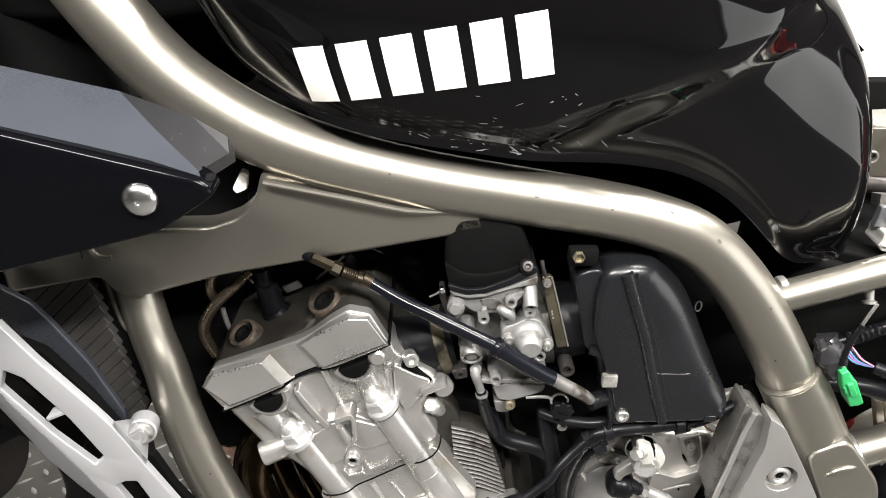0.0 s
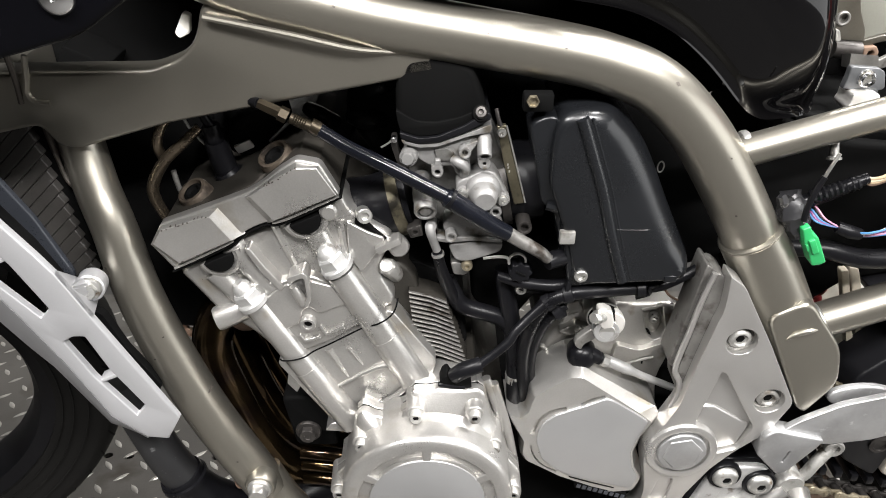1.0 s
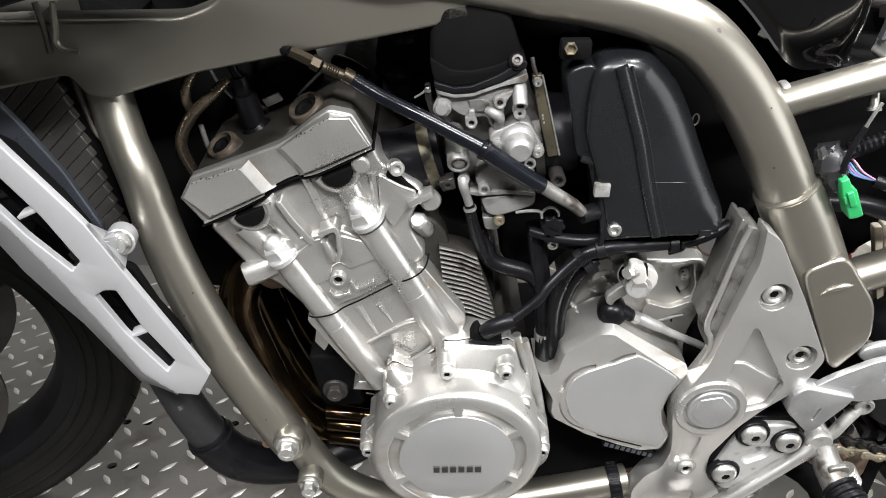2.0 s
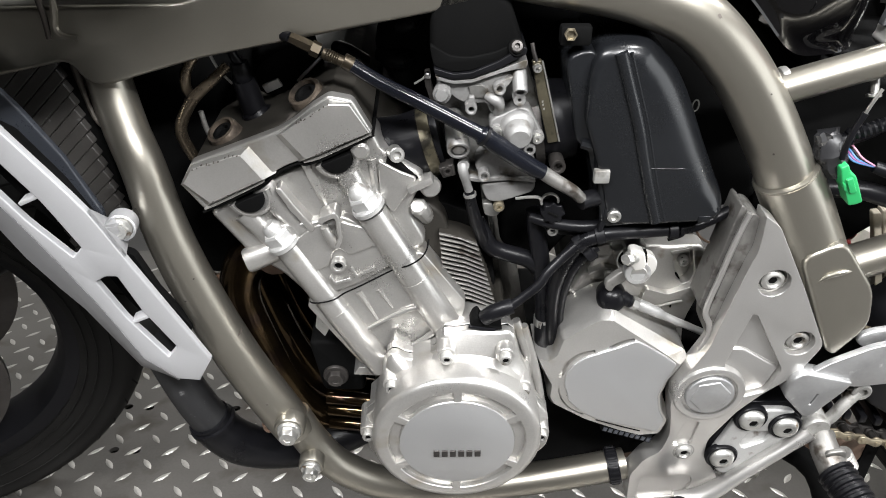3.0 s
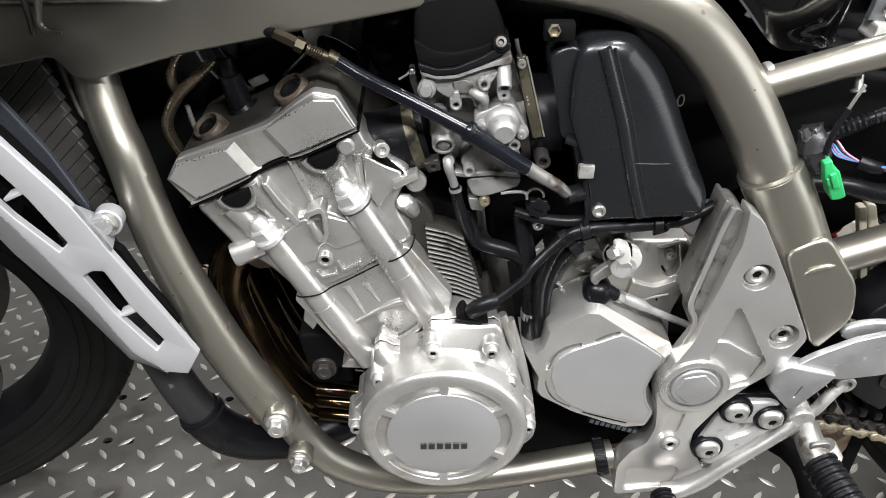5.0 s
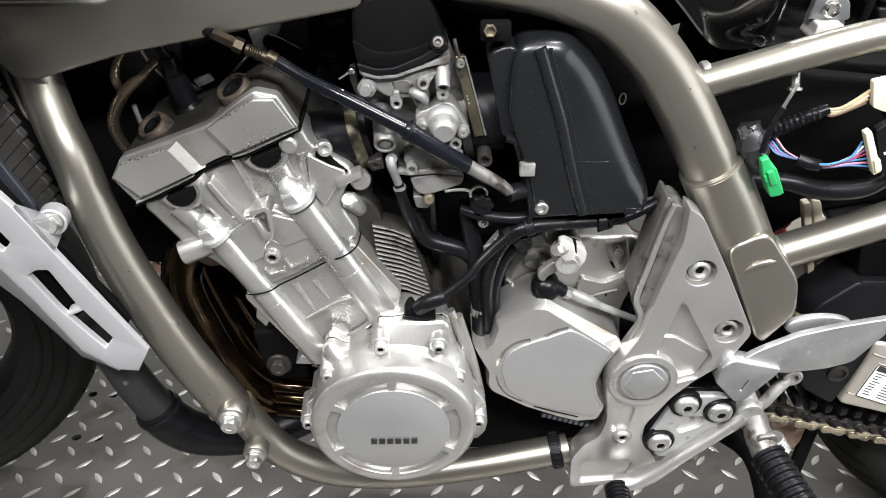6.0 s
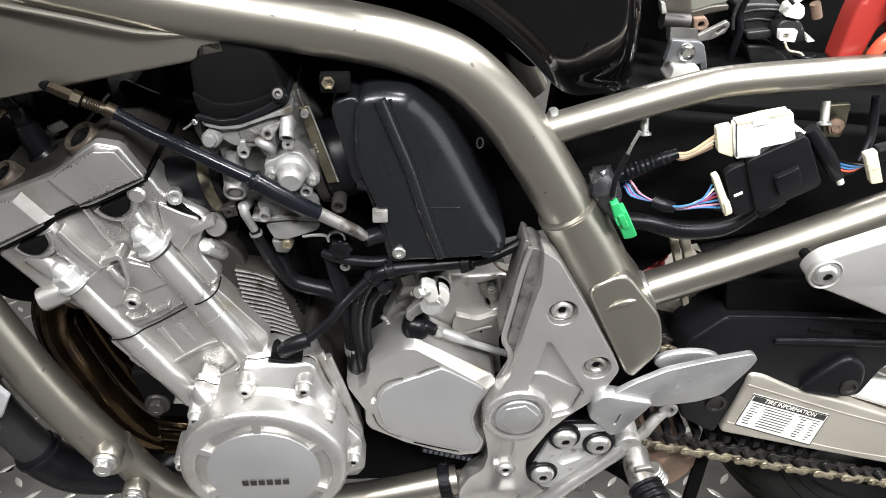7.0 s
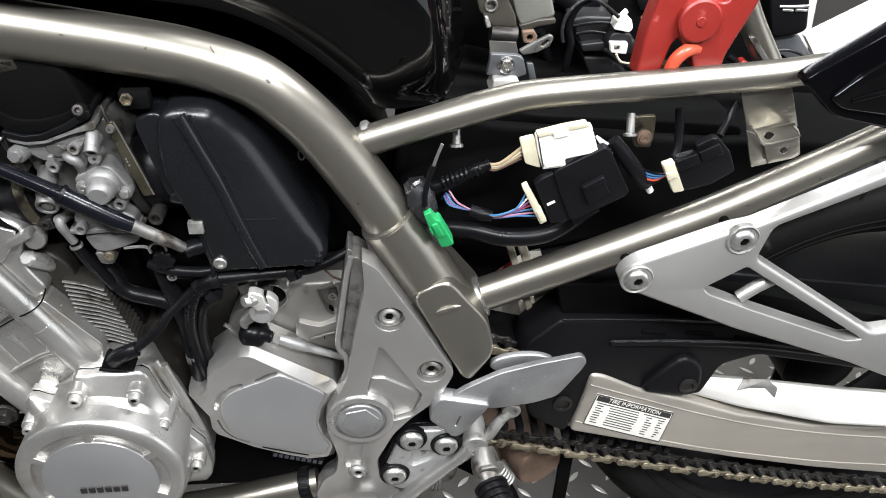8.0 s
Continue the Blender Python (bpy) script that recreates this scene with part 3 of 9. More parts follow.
    skin = [[bm.verts.new((u, d, v - drop)) for u, d, v in corners] for drop in (0.0, 0.0016)]
    bm.faces.new(skin[0])
    bm.faces.new(skin[1][::-1])
    for k in range(4):
        bm.faces.new((skin[0][k], skin[0][(k + 1) % 4], skin[1][(k + 1) % 4], skin[1][k]))
    bmesh.ops.recalc_face_normals(bm, faces=bm.faces)
    part("tray_floor", bm, CHAMPAGNE, br)
    part("floor_hole", lathe([(0.0042, -0.002), (0.0042, 0.0006), (0.0003, 0.0007)], (0.6010, -0.1240, 0.6548), (0, -0.35, 0.94), 18), MATT_BLACK, br)
    part("front_lip", slab(rounded(anticlockwise([(0.5917, 0.6525), (0.6197, 0.6602), (0.6252, 0.6434), (0.6210, 0.6397), (0.5994, 0.6349)]), 0.001), -0.1355, -0.1335, 0.0006, holes=[circle(0.6097, 0.6474, 0.0030, 16)]), CHAMPAGNE, br)
    part("lip_screw", lathe([(0.0027, 0.0), (0.0027, 0.001), (0.0012, 0.0013), (0.0003, 0.0006)], (0.6104, -0.1340, 0.6468), seg=14), DARK_STEEL, br)
    part("side_ear", slab(rounded(anticlockwise([(0.5755, 0.6636), (0.5845, 0.6604), (0.5955, 0.6492), (0.6014, 0.6325), (0.5884, 0.6296), (0.5816, 0.6469)]), 0.001), -0.131, -0.129, 0.0006), CHAMPAGNE, br)
    part("folded_edge", tube([(0.5761, -0.1352, 0.6698, 0.0010), (0.5822, -0.1352, 0.6636, 0.0010), (0.5910, -0.1352, 0.6532, 0.0010), (0.6059, -0.1352, 0.6565, 0.0010), (0.6194, -0.1352, 0.6608, 0.0010), (0.6113, -0.1352, 0.6697, 0.0010)], 8, 2), CHAMPAGNE, br)
    return frame_tube, down_tube, low_stay


frame_parts = main_frame()


# tank
def tank():
    bottom = [(-0.20, 0.905), (-0.165, 0.878), (-0.145, 0.850), (-0.125, 0.833), (-0.086, 0.808), (-0.042, 0.796), (0.040, 0.782), (0.156, 0.762), (0.197, 0.744),
              (0.230, 0.718), (0.255, 0.692), (0.272, 0.675), (0.288, 0.668), (0.325, 0.668), (0.340, 0.673), (0.356, 0.684)]
    width = [(-0.20, 0.05), (-0.165, 0.125), (-0.12, 0.155), (-0.05, 0.172), (0.04, 0.172), (0.12, 0.162), (0.2, 0.146), (0.26, 0.128), (0.30, 0.118), (0.322, 0.110), (0.334, 0.098), (0.346, 0.062), (0.356, 0.012)]
    high = [(-0.20, 0.93), (-0.165, 0.96), (-0.10, 0.99), (0.0, 1.0), (0.1, 0.99), (0.2, 0.955), (0.26, 0.925), (0.3, 0.89), (0.356, 0.82)]

    def curve(table, u):
        """A smooth curve through the table's points, without overshoot."""
        n = len(table)
        slope = [(table[k + 1][1] - table[k][1]) / (table[k + 1][0] - table[k][0]) for k in range(n - 1)]
        tangent = [slope[0]] + [0.0 if a * b <= 0 else 2 * a * b / (a + b) for a, b in zip(slope, slope[1:])] + [slope[-1]]
        for k in range(n - 1):
            (a, x), (b, y) = table[k], table[k + 1]
            if u <= b:
                h = b - a
                t = max(0.0, (u - a) / h)
                return x * (1 + 2 * t) * (1 - t) ** 2 + tangent[k] * h * t * (1 - t) ** 2 + y * t * t * (3 - 2 * t) + tangent[k + 1] * h * t * t * (t - 1)
        return table[-1][1]

    def soft(table, u):
        return (curve(table, max(-0.2, u - 0.008)) + 2 * curve(table, u) + curve(table, min(0.356, u + 0.008))) / 4

    profile = [(0, 0.80), (0.06, 0.86), (0.15, 0.92), (0.3, 0.985), (0.42, 1.0), (0.6, 0.955), (0.78, 0.8), (0.9, 0.57), (0.97, 0.3), (1.0, 0.0)]
    nu, ns = 170, 90
    bm = bmesh.new()
    sides = []
    for sign in (-1, 1):
        grid = []
        for i in range(nu + 1):
            u = -0.2 + 0.556 * i / nu
            vb, vt, w = soft(bottom, u), soft(high, u), soft(width, u)
            column = []
            for j in range(ns + 1):
                s = j / ns
                v = vb + (vt - vb) * s
                f = curve(profile, s) if s < 1 else 0
                d = w * f
                # hollow for the knee, under a crease that rises to the back
                line = 0.797 + (u - 0.05) * 0.40
                if u > 0.03:
                    below = max(0.0, min(1.0, (line + 0.016 - v) / 0.046))
                    start = min(1.0, (u - 0.03) / 0.11)
                    start = start * start * (3 - 2 * start)
                    d -= 0.014 * (below * below * (3 - 2 * below)) * start
                # rolled lip along the bottom
                if s < 0.06:
                    d += 0.006 * (1 - s / 0.06) ** 2
                back = max(0.0, min(1.0, (u - 0.16) / 0.19))
                slope = max(0.0, v - 0.70)
                column.append(bm.verts.new((u - 0.16 * slope * back * back, sign * d, v)))
            grid.append(column)
        sides.append(grid)
        for a, b in zip(grid, grid[1:]):
            for j in range(ns):
                bm.faces.new((a[j], b[j], b[j + 1], a[j + 1]))
    for i in range(nu):
        bm.faces.new((sides[0][i][0], sides[0][i + 1][0], sides[1][i + 1][0], sides[1][i][0]))
    bmesh.ops.remove_doubles(bm, verts=bm.verts, dist=0.0004)
    body = part("fuel_tank", bm, GLOSS_BLACK, bike, "gloss black fuel tank with white block lettering", 50)
    return body


tank_body = tank()
bpy.context.view_layer.update()


def on_tank(u, v, lift=0.0012):
    """The place on the tank's near side at (u, v)."""
    hit, place, normal, _ = tank_body.ray_cast(Vector((u, -0.6, v)), Vector((0, 1, 0)))
    return place + normal * lift if hit else Vector((u, -0.17, v))


def tank_mark(corners, name, material, label, n=6):
    """A thin film on the tank between four corners (bottom left, bottom right, top right, top left)."""
    c = [Vector(p) for p in corners]
    bm = bmesh.new()
    rows = []
    for i in range(n + 1):
        row = []
        for j in range(n + 1):
            s, t = i / n, j / n
            q = (c[0] * (1 - s) + c[1] * s) * (1 - t) + (c[3] * (1 - s) + c[2] * s) * t
            row.append(bm.verts.new(on_tank(q.x, q.y)))
        rows.append(row)
    for a, b in zip(rows, rows[1:]):
        for j in range(n):
            bm.faces.new((a[j], b[j], b[j + 1], a[j + 1]))
    part(name, bm, material, tank_body, label)


# white emblem blocks that lean like the lettering
for k in range(6):
    u0 = -0.097 + k * 0.0265
    v0 = 0.823 + k * 0.0043
    tank_mark([(u0 + 0.009, v0), (u0 + 0.028, v0 + 0.003), (u0 + 0.021, v0 + 0.041), (u0 + 0.002, v0 + 0.038)], "emblem_block", LOGO_WHITE, "white emblem block")


def on_near_side(ob, u, v, lift=0.0003):
    """The place and normal on a part's near side at (u, v)."""
    hit, place, normal, _ = ob.ray_cast(Vector((u, -0.6, v)), Vector((0, 1, 0)))
    return (place + normal * lift, normal) if hit else (None, None)


def chip(ob, u, v, long, wide, turn, seed, material=None):
    """A small irregular spot where the paint is knocked off."""
    rng = random.Random(seed)
    ring = []
    for k in range(9):
        a = 2 * math.pi * k / 9
        x, y = long * math.cos(a) * rng.uniform(0.55, 1.0), wide * math.sin(a) * rng.uniform(0.5, 1.0)
        c, q = math.cos(turn), math.sin(turn)
        place, _ = on_near_side(ob, u + x * c - y * q, v + x * q + y * c)
        if place is None:
            return
        ring.append(place)
    bm = bmesh.new()
    hub, _ = on_near_side(ob, u, v)
    centre = bm.verts.new(hub)
    verts = [bm.verts.new(p) for p in ring]
    for k in range(9):
        bm.faces.new((centre, verts[k], verts[(k + 1) % 9]))
    part("paint_chip", bm, material or CHIP, ob)


bpy.context.view_layer.update()
# scratches and scuffs along the tank's lower edge and knee recess
rng = random.Random(12)
for k in range(28):
    f = rng.random()
    u = -0.03 + 0.155 * f
    v = 0.8035 - 0.052 * f * (1 - 0.72 * f) + rng.gauss(0.004, 0.004)
    chip(tank_body, u, v, rng.choice((0.0012, 0.002, 0.0035, 0.006)), rng.uniform(0.00035, 0.0008), rng.uniform(-0.9, 0.2), 100 + k, SCRATCH)
for k in range(14):
    chip(tank_body, rng.uniform(0.0, 0.12), rng.uniform(0.802, 0.835), rng.choice((0.001, 0.002, 0.004)), rng.uniform(0.0003, 0.0006), rng.uniform(-1.2, 1.2), 200 + k, SCRATCH)
for k, (which, u, v, long, wide, turn) in enumerate((
        (0, 0.160, 0.738, 0.0030, 0.0008, 2.2), (0, 0.197, 0.716, 0.0030, 0.0013, 2.4), (0, 0.116, 0.742, 0.0012, 0.0008, 0.5), (0, 0.062, 0.752, 0.0022, 0.0006, 2.9), (0, 0.245, 0.660, 0.0011, 0.0009, 0),
        (0, 0.258, 0.612, 0.0010, 0.0013, 1.0), (0, -0.04, 0.770, 0.0016, 0.0008, 2.7), (1, -0.229, 0.569, 0.0052, 0.0022, 1.9), (1, -0.168, 0.446, 0.0022, 0.0016, 1.0), (1, -0.204, 0.489, 0.0014, 0.0012, 0.4),
        (1, -0.152, 0.371, 0.0012, 0.0014, 0.7), (1, -0.195, 0.509, 0.0009, 0.0009, 0), (2, 0.50, 0.540, 0.0018, 0.0008, 0.4), (2, 0.60, 0.586, 0.0022, 0.0007, 0.5), (2, 0.66, 0.611, 0.0016, 0.0009, 0.5))):
    chip(frame_parts[which], u, v, long, wide, turn, k)
chip(frame_parts[1], -0.184, 0.412, 0.010, 0.0005, -1.15, 40, STEEL)


# front fairing flank
def fairing():
    outer = rounded([(-0.52, 0.90), (-0.25, 0.846), (-0.133, 0.815), (-0.126, 0.806), (-0.160, 0.783), (-0.26, 0.756), (-0.36, 0.728), (-0.52, 0.72)], 0.008)
    flank = part("fairing", slab(outer, -0.256, -0.238, 0.006), FAIRING, bike, "dark gloss fairing flank with a domed screw")
    bm = bmesh.new()
    rows = [((-0.52, -0.252, 0.902), (-0.52, -0.19, 0.93)), ((-0.25, -0.252, 0.848), (-0.25, -0.205, 0.862)), ((-0.19, -0.252, 0.833), (-0.186, -0.207, 0.848)), ((-0.160, -0.252, 0.825), (-0.163, -0.225, 0.832)), ((-0.134, -0.251, 0.815), (-0.136, -0.246, 0.816))]
    top = [[bm.verts.new(p) for p in r] for r in rows]
    low = [[bm.verts.new((p[0], p[1] + 0.004, p[2] - 0.008)) for p in r] for r in rows]
    for a, b, c, e in zip(top, top[1:], low, low[1:]):
        bm.faces.new((a[0], b[0], b[1], a[1]))
        bm.faces.new((c[0], e[0], e[1], c[1]))
        bm.faces.new((a[1], b[1], e[1], c[1]))
        bm.faces.new((a[0], b[0], e[0], c[0]))
    bm.faces.new((top[-1][0], top[-1][1], low[-1][1], low[-1][0]))
    bm.faces.new((top[0][0], top[0][1], low[0][1], low[0][0]))
    part("fairing_shelf", bm, GREY_PLASTIC, flank, "matt grey inner shelf")
    bm = bmesh.new()
    edge = [(-0.186, -0.207, 0.848), (-0.163, -0.225, 0.832), (-0.136, -0.246, 0.816), (-0.130, -0.205, 0.810), (-0.130, -0.204, 0.820), (-0.150, -0.200, 0.831)]
    front = [bm.verts.new(p) for p in edge]
    rear = [bm.verts.new((p[0], p[1] + 0.012, p[2] - 0.010)) for p in edge]
    bm.faces.new(front)
    bm.faces.new(rear[::-1])
    for k in range(6):
        bm.faces.new((front[k], front[(k + 1) % 6], rear[(k + 1) % 6], rear[k]))
    bmesh.ops.recalc_face_normals(bm, faces=bm.faces)
    part("shelf_end", bm, SCUFFED, flank, "dark inner end of the shelf")
    part("domed_screw", lathe([(0.0096, 0), (0.0096, 0.001), (0.0085, 0.003), (0.006, 0.0046), (0.0018, 0.0053), (0.0014, 0.004), (0.0003, 0.004)], (-0.166, -0.256, 0.804), (0, -1, 0), 24), CHROME, flank, "bright domed screw")


fairing()
part("plastic_clip", slab(rounded([(-0.160, 0.741), (-0.152, 0.756), (-0.147, 0.754), (-0.149, 0.741), (-0.157, 0.737)], 0.002), -0.103, -0.097, 0.001), LOGO_WHITE, bike, "white plastic clip behind the fairing")


# wheels
def wheel(u, v, radius, half, rim_r, name, label):
    sect = []
    for k in range(25):
        a = math.pi * k / 24
        sect.append((radius - half * 0.55 + half * 0.55 * math.sin(a), -half * math.cos(a)))
    profile = [(rim_r + 0.004, -half * 0.8)] + sect + [(rim_r + 0.004, half * 0.8)]
    bm = bmesh.new()
    seg = 96
    rings = []
    for r, y in profile:
        rings.append([bm.verts.new((u + r * math.cos(2 * math.pi * k / seg), y, v + r * math.sin(2 * math.pi * k / seg))) for k in range(seg)])
    rings.append(rings[0])
    for r0, r1 in zip(rings, rings[1:]):
        for i in range(seg):
            bm.faces.new((r0[i], r0[(i + 1) % seg], r1[(i + 1) % seg], r1[i]))
    tyre = part(name, bm, TYRE, bike, label)
    # tread blocks' grooves: thin raised strips between grooves on the shoulder
    bm = bmesh.new()
    n = 46
    for k in range(n):
        a = 2 * math.pi * k / n
        for sgn in (-1, 1):
            pts = []
            for t in range(7):
                th = math.pi / 2 + sgn * (0.28 + 0.16 * t)
                rr = radius - half * 0.55 + half * 0.55 * math.sin(th) + 0.0006
                y = -half * math.cos(th) * 1.004
                aa = a + 0.028 * t
                pts.append((rr, y, aa))
            for (r0, y0, a0), (r1, y1, a1) in zip(pts, pts[1:]):
                w = 0.012
                vs = [bm.verts.new((u + r0 * math.cos(a0 + s), y0, v + r0 * math.sin(a0 + s))) for s in (0, w)]
                ws = [bm.verts.new((u + r1 * math.cos(a1 + s), y1, v + r1 * math.sin(a1 + s))) for s in (w, 0)]
                bm.faces.new(vs + ws)
    bmesh.ops.remove_doubles(bm, verts=bm.verts, dist=0.0003)
    tagged(part("tread_groove", bm, MATT_BLACK, tyre), kind="stuff")
    rim = turned(lathe([(rim_r + 0.008, -half * 0.8), (rim_r + 0.006, -half * 0.72), (rim_r - 0.012, -half * 0.6), (rim_r - 0.02, -half * 0.3), (rim_r - 0.02, half * 0.3), (rim_r - 0.012, half * 0.6),
                        (rim_r + 0.006, half * 0.72), (rim_r + 0.008, half * 0.8)], (0, 0, 0), (0, -1, 0), 72), Matrix.Translation((u, 0, v)))
    caps = [f for f in rim.faces if len(f.verts) > 8]
    bmesh.ops.delete(rim, geom=caps, context="FACES")
    part("rim", rim, SATIN_BLACK, tyre)
    for r, y in ((rim_r + 0.012, -half * 0.86), (rim_r + 0.024, -half * 0.93), (rim_r + 0.040, -half * 0.99)):
        part("sidewall_ridge", tube([(u + r * math.cos(2 * math.pi * k / 48), y, v + r * math.sin(2 * math.pi * k / 48), 0.0009) for k in range(49)], 6, 2, 1.0, False), TYRE, tyre)
    for k in range(3):
        a = 2 * math.pi * k / 3 + 0.5
        c, s = math.cos(a), math.sin(a)
        part("spoke", tube([(u + 0.03 * c, 0, v + 0.03 * s, 0.022), (u + 0.12 * c, 0, v + 0.12 * s, 0.018), (u + (rim_r - 0.012) * c, 0, v + (rim_r - 0.012) * s, 0.026)], 12, 4, 0.7), SATIN_BLACK, tyre)
    part("hub", lathe([(0.035, -0.05), (0.045, -0.045), (0.045, 0.045), (0.035, 0.05)], (u, 0, v)), SATIN_BLACK, tyre)
    return tyre


front = wheel(-0.640, 0.305, 0.300, 0.055, 0.216, "front_wheel", "black front wheel with worn sport tyre")
rear = wheel(0.800, 0.300, 0.305, 0.09, 0.216, "rear_wheel", "black rear wheel with wide sport tyre")
for d in (-0.075, 0.075):
    disc = lathe([(0.149, -0.0022), (0.149, 0.0022), (0.112, 0.0022), (0.112, -0.0022)], (-0.640, d, 0.305), (0, -1, 0), 64)
    bmesh.ops.delete(disc, geom=[f for f in disc.faces if len(f.verts) > 8], context="FACES")
    part("brake_disc", disc, DARK_STEEL, front, "worn brake disc")
# the steering is turned to the near side, about its raked axis
hub_place = Vector((-0.640, 0, 0.305))
steered = Matrix.Translation(hub_place) @ Matrix.Rotation(math.radians(20), 4, Vector((0.42, 0, 0.91))) @ Matrix.Translation(-hub_place)
for ob in [front] + list(front.children):
    ob.data.transform(steered)


# ---- engine ----
def tower(u0, v0, u1, v1, r, d=-0.143):
    """A stud column of the cylinder block."""
    return tube([(u0, d, v0, r), (u0 + (u1 - u0) * 0.5, d, v0 + (v1 - v0) * 0.5, r * 1.02), (u1, d, v1, r * 1.05)], 18, 4)


def engine():
    hull = anticlockwise([(-0.0648, 0.3354), (-0.0634, 0.3598), (-0.0545, 0.3698), (-0.0451, 0.3943), (-0.0429, 0.4115), (-0.0410, 0.4303), (-0.0366, 0.4358), (-0.0310, 0.4347), (-0.0247, 0.4301), (-0.0131, 0.4274), (0.0037, 0.4418), (0.0052, 0.4545), (0.0089, 0.4593), (0.0185, 0.4583), (0.0295, 0.4606), (0.0425, 0.4590), (0.0551, 0.4588), (0.0624, 0.4607), (0.0678, 0.4558), (0.0703, 0.4445), (0.0747, 0.4268), (0.0821, 0.4107), (0.0905, 0.3789), (0.1029, 0.3608), (0.1063, 0.3328), (0.1045, 0.3191), (0.0973, 0.3088), (0.070, 0.316), (0.040, 0.300), (0.0, 0.300), (-0.032, 0.316), (-0.0599, 0.3113)])
    eng = part("engine", slab(inset(hull, 0.003), -0.152, -0.125, 0.004), SILVER, bike, "silver painted four-cylinder engine")
    # rear of the silver case, coloured near black as shade
    part("crankcase_body", slab(inset(hull, 0.006), -0.127, 0.15, 0.003), GRIME_AND_SHADE, eng, "dark crankcase body, its shade put into the colour")
    # sump in flat black, which paints in the shade between the covers
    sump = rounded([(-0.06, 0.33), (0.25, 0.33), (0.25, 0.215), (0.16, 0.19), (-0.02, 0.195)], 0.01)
    part("sump", slab(sump, -0.085, 0.1, 0.008), MATT_BLACK, eng, "black sump, the shade under the covers put into its colour")
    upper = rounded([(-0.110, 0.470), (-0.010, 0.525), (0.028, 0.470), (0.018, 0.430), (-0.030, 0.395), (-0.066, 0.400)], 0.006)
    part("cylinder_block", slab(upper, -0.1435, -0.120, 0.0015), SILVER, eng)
    # rear of the block, darkened the same way in place of shade
    part("block_body", slab(inset(anticlockwise(upper), 0.003), -0.122, 0.14, 0.002), GRIME_AND_SHADE, eng)
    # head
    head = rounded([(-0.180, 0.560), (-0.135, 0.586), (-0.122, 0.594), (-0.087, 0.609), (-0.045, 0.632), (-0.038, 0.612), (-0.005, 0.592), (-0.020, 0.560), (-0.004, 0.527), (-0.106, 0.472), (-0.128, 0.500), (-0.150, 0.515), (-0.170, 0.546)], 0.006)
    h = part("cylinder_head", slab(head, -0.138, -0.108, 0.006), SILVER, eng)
    # rear of the head, its shade painted in as a dark colour
    part("head_body", slab(inset(anticlockwise(head), 0.003), -0.110, 0.14, 0.003), GRIME_AND_SHADE, eng, "dark body of the head, shade put into its colour")
    part("gasket_line", tube([(-0.1045, -0.150, 0.4785, 0.0007), (-0.101, -0.1545, 0.4805, 0.0007), (-0.092, -0.1562, 0.4825, 0.0007), (-0.083, -0.1535, 0.4835, 0.0007), (-0.075, -0.1482, 0.486, 0.0007), (-0.062, -0.1475, 0.4925, 0.0007), (-0.048, -0.1478, 0.501, 0.0007),
                              (-0.036, -0.1485, 0.5085, 0.0007), (-0.029, -0.1535, 0.515, 0.0007), (-0.020, -0.1572, 0.5205, 0.0007), (-0.011, -0.1545, 0.525, 0.0007), (-0.006, -0.150, 0.530, 0.0007), (-0.004, -0.143, 0.536, 0.0007)], 6, 6), MATT_BLACK, h, "thin black gasket edge")
    mid = rounded(anticlockwise([(-0.1288, 0.5526), (-0.1121, 0.5535), (-0.0917, 0.5565), (-0.0735, 0.5617), (-0.0627, 0.5563), (-0.0442, 0.5410), (-0.0353, 0.5129), (-0.0596, 0.4956), (-0.0840, 0.4851), (-0.0984, 0.4840), (-0.1085, 0.5020), (-0.1215, 0.5307)]), 0.002)
    part("head_web", slab(mid, -0.147, -0.12, 0.0025), SILVER, h)
    part("head_rib", slab(rounded(anticlockwise([(-0.1212, 0.5870), (-0.1171, 0.5890), (-0.1066, 0.5707), (-0.0935, 0.5517), (-0.0975, 0.5474), (-0.1113, 0.5676)]), 0.0008), -0.1500, -0.13, 0.0012), SILVER, h)
    lug = part("bracket_lug", slab(rounded(anticlockwise([(-0.0900, 0.5629), (-0.0880, 0.5655), (-0.0763, 0.5701), (-0.0731, 0.5659), (-0.0719, 0.5458), (-0.0753, 0.5366), (-0.0789, 0.5367), (-0.0751, 0.5459), (-0.0760, 0.5628), (-0.0775, 0.5649), (-0.0857, 0.5613), (-0.0878, 0.5577)]), 0.0008), -0.1565, -0.14, 0.001), SILVER, h)
    part("lug_floor", slab(rounded(anticlockwise([(-0.0892, 0.5525), (-0.0871, 0.5562), (-0.0788, 0.5598), (-0.0772, 0.5577), (-0.0763, 0.5405), (-0.0801, 0.5322), (-0.0862, 0.5400)]), 0.0008), -0.1488, -0.14, 0.0006), CAST, lug)
    part("lug_bolt", tube([(-0.0857, -0.1540, 0.5557, 0.0030), (-0.0829, -0.1530, 0.5476, 0.0040), (-0.0795, -0.1510, 0.5375, 0.0042)], 14, 3), SILVER, lug)
    part("head_boss", lathe([(0.0066, -0.006), (0.0066, 0.003), (0.0058, 0.0042), (0.0040, 0.0042), (0.0036, 0.0036), (0.0034, -0.001), (0.0003, -0.001)], (-0.0776, -0.1490, 0.5165), seg=24), SILVER, h)
    part("boss_hole", lathe([(0.0034, 0.0), (0.0033, 0.0008), (0.0003, 0.0009)], (-0.0776, -0.1490, 0.5165), seg=18), MATT_BLACK, h)
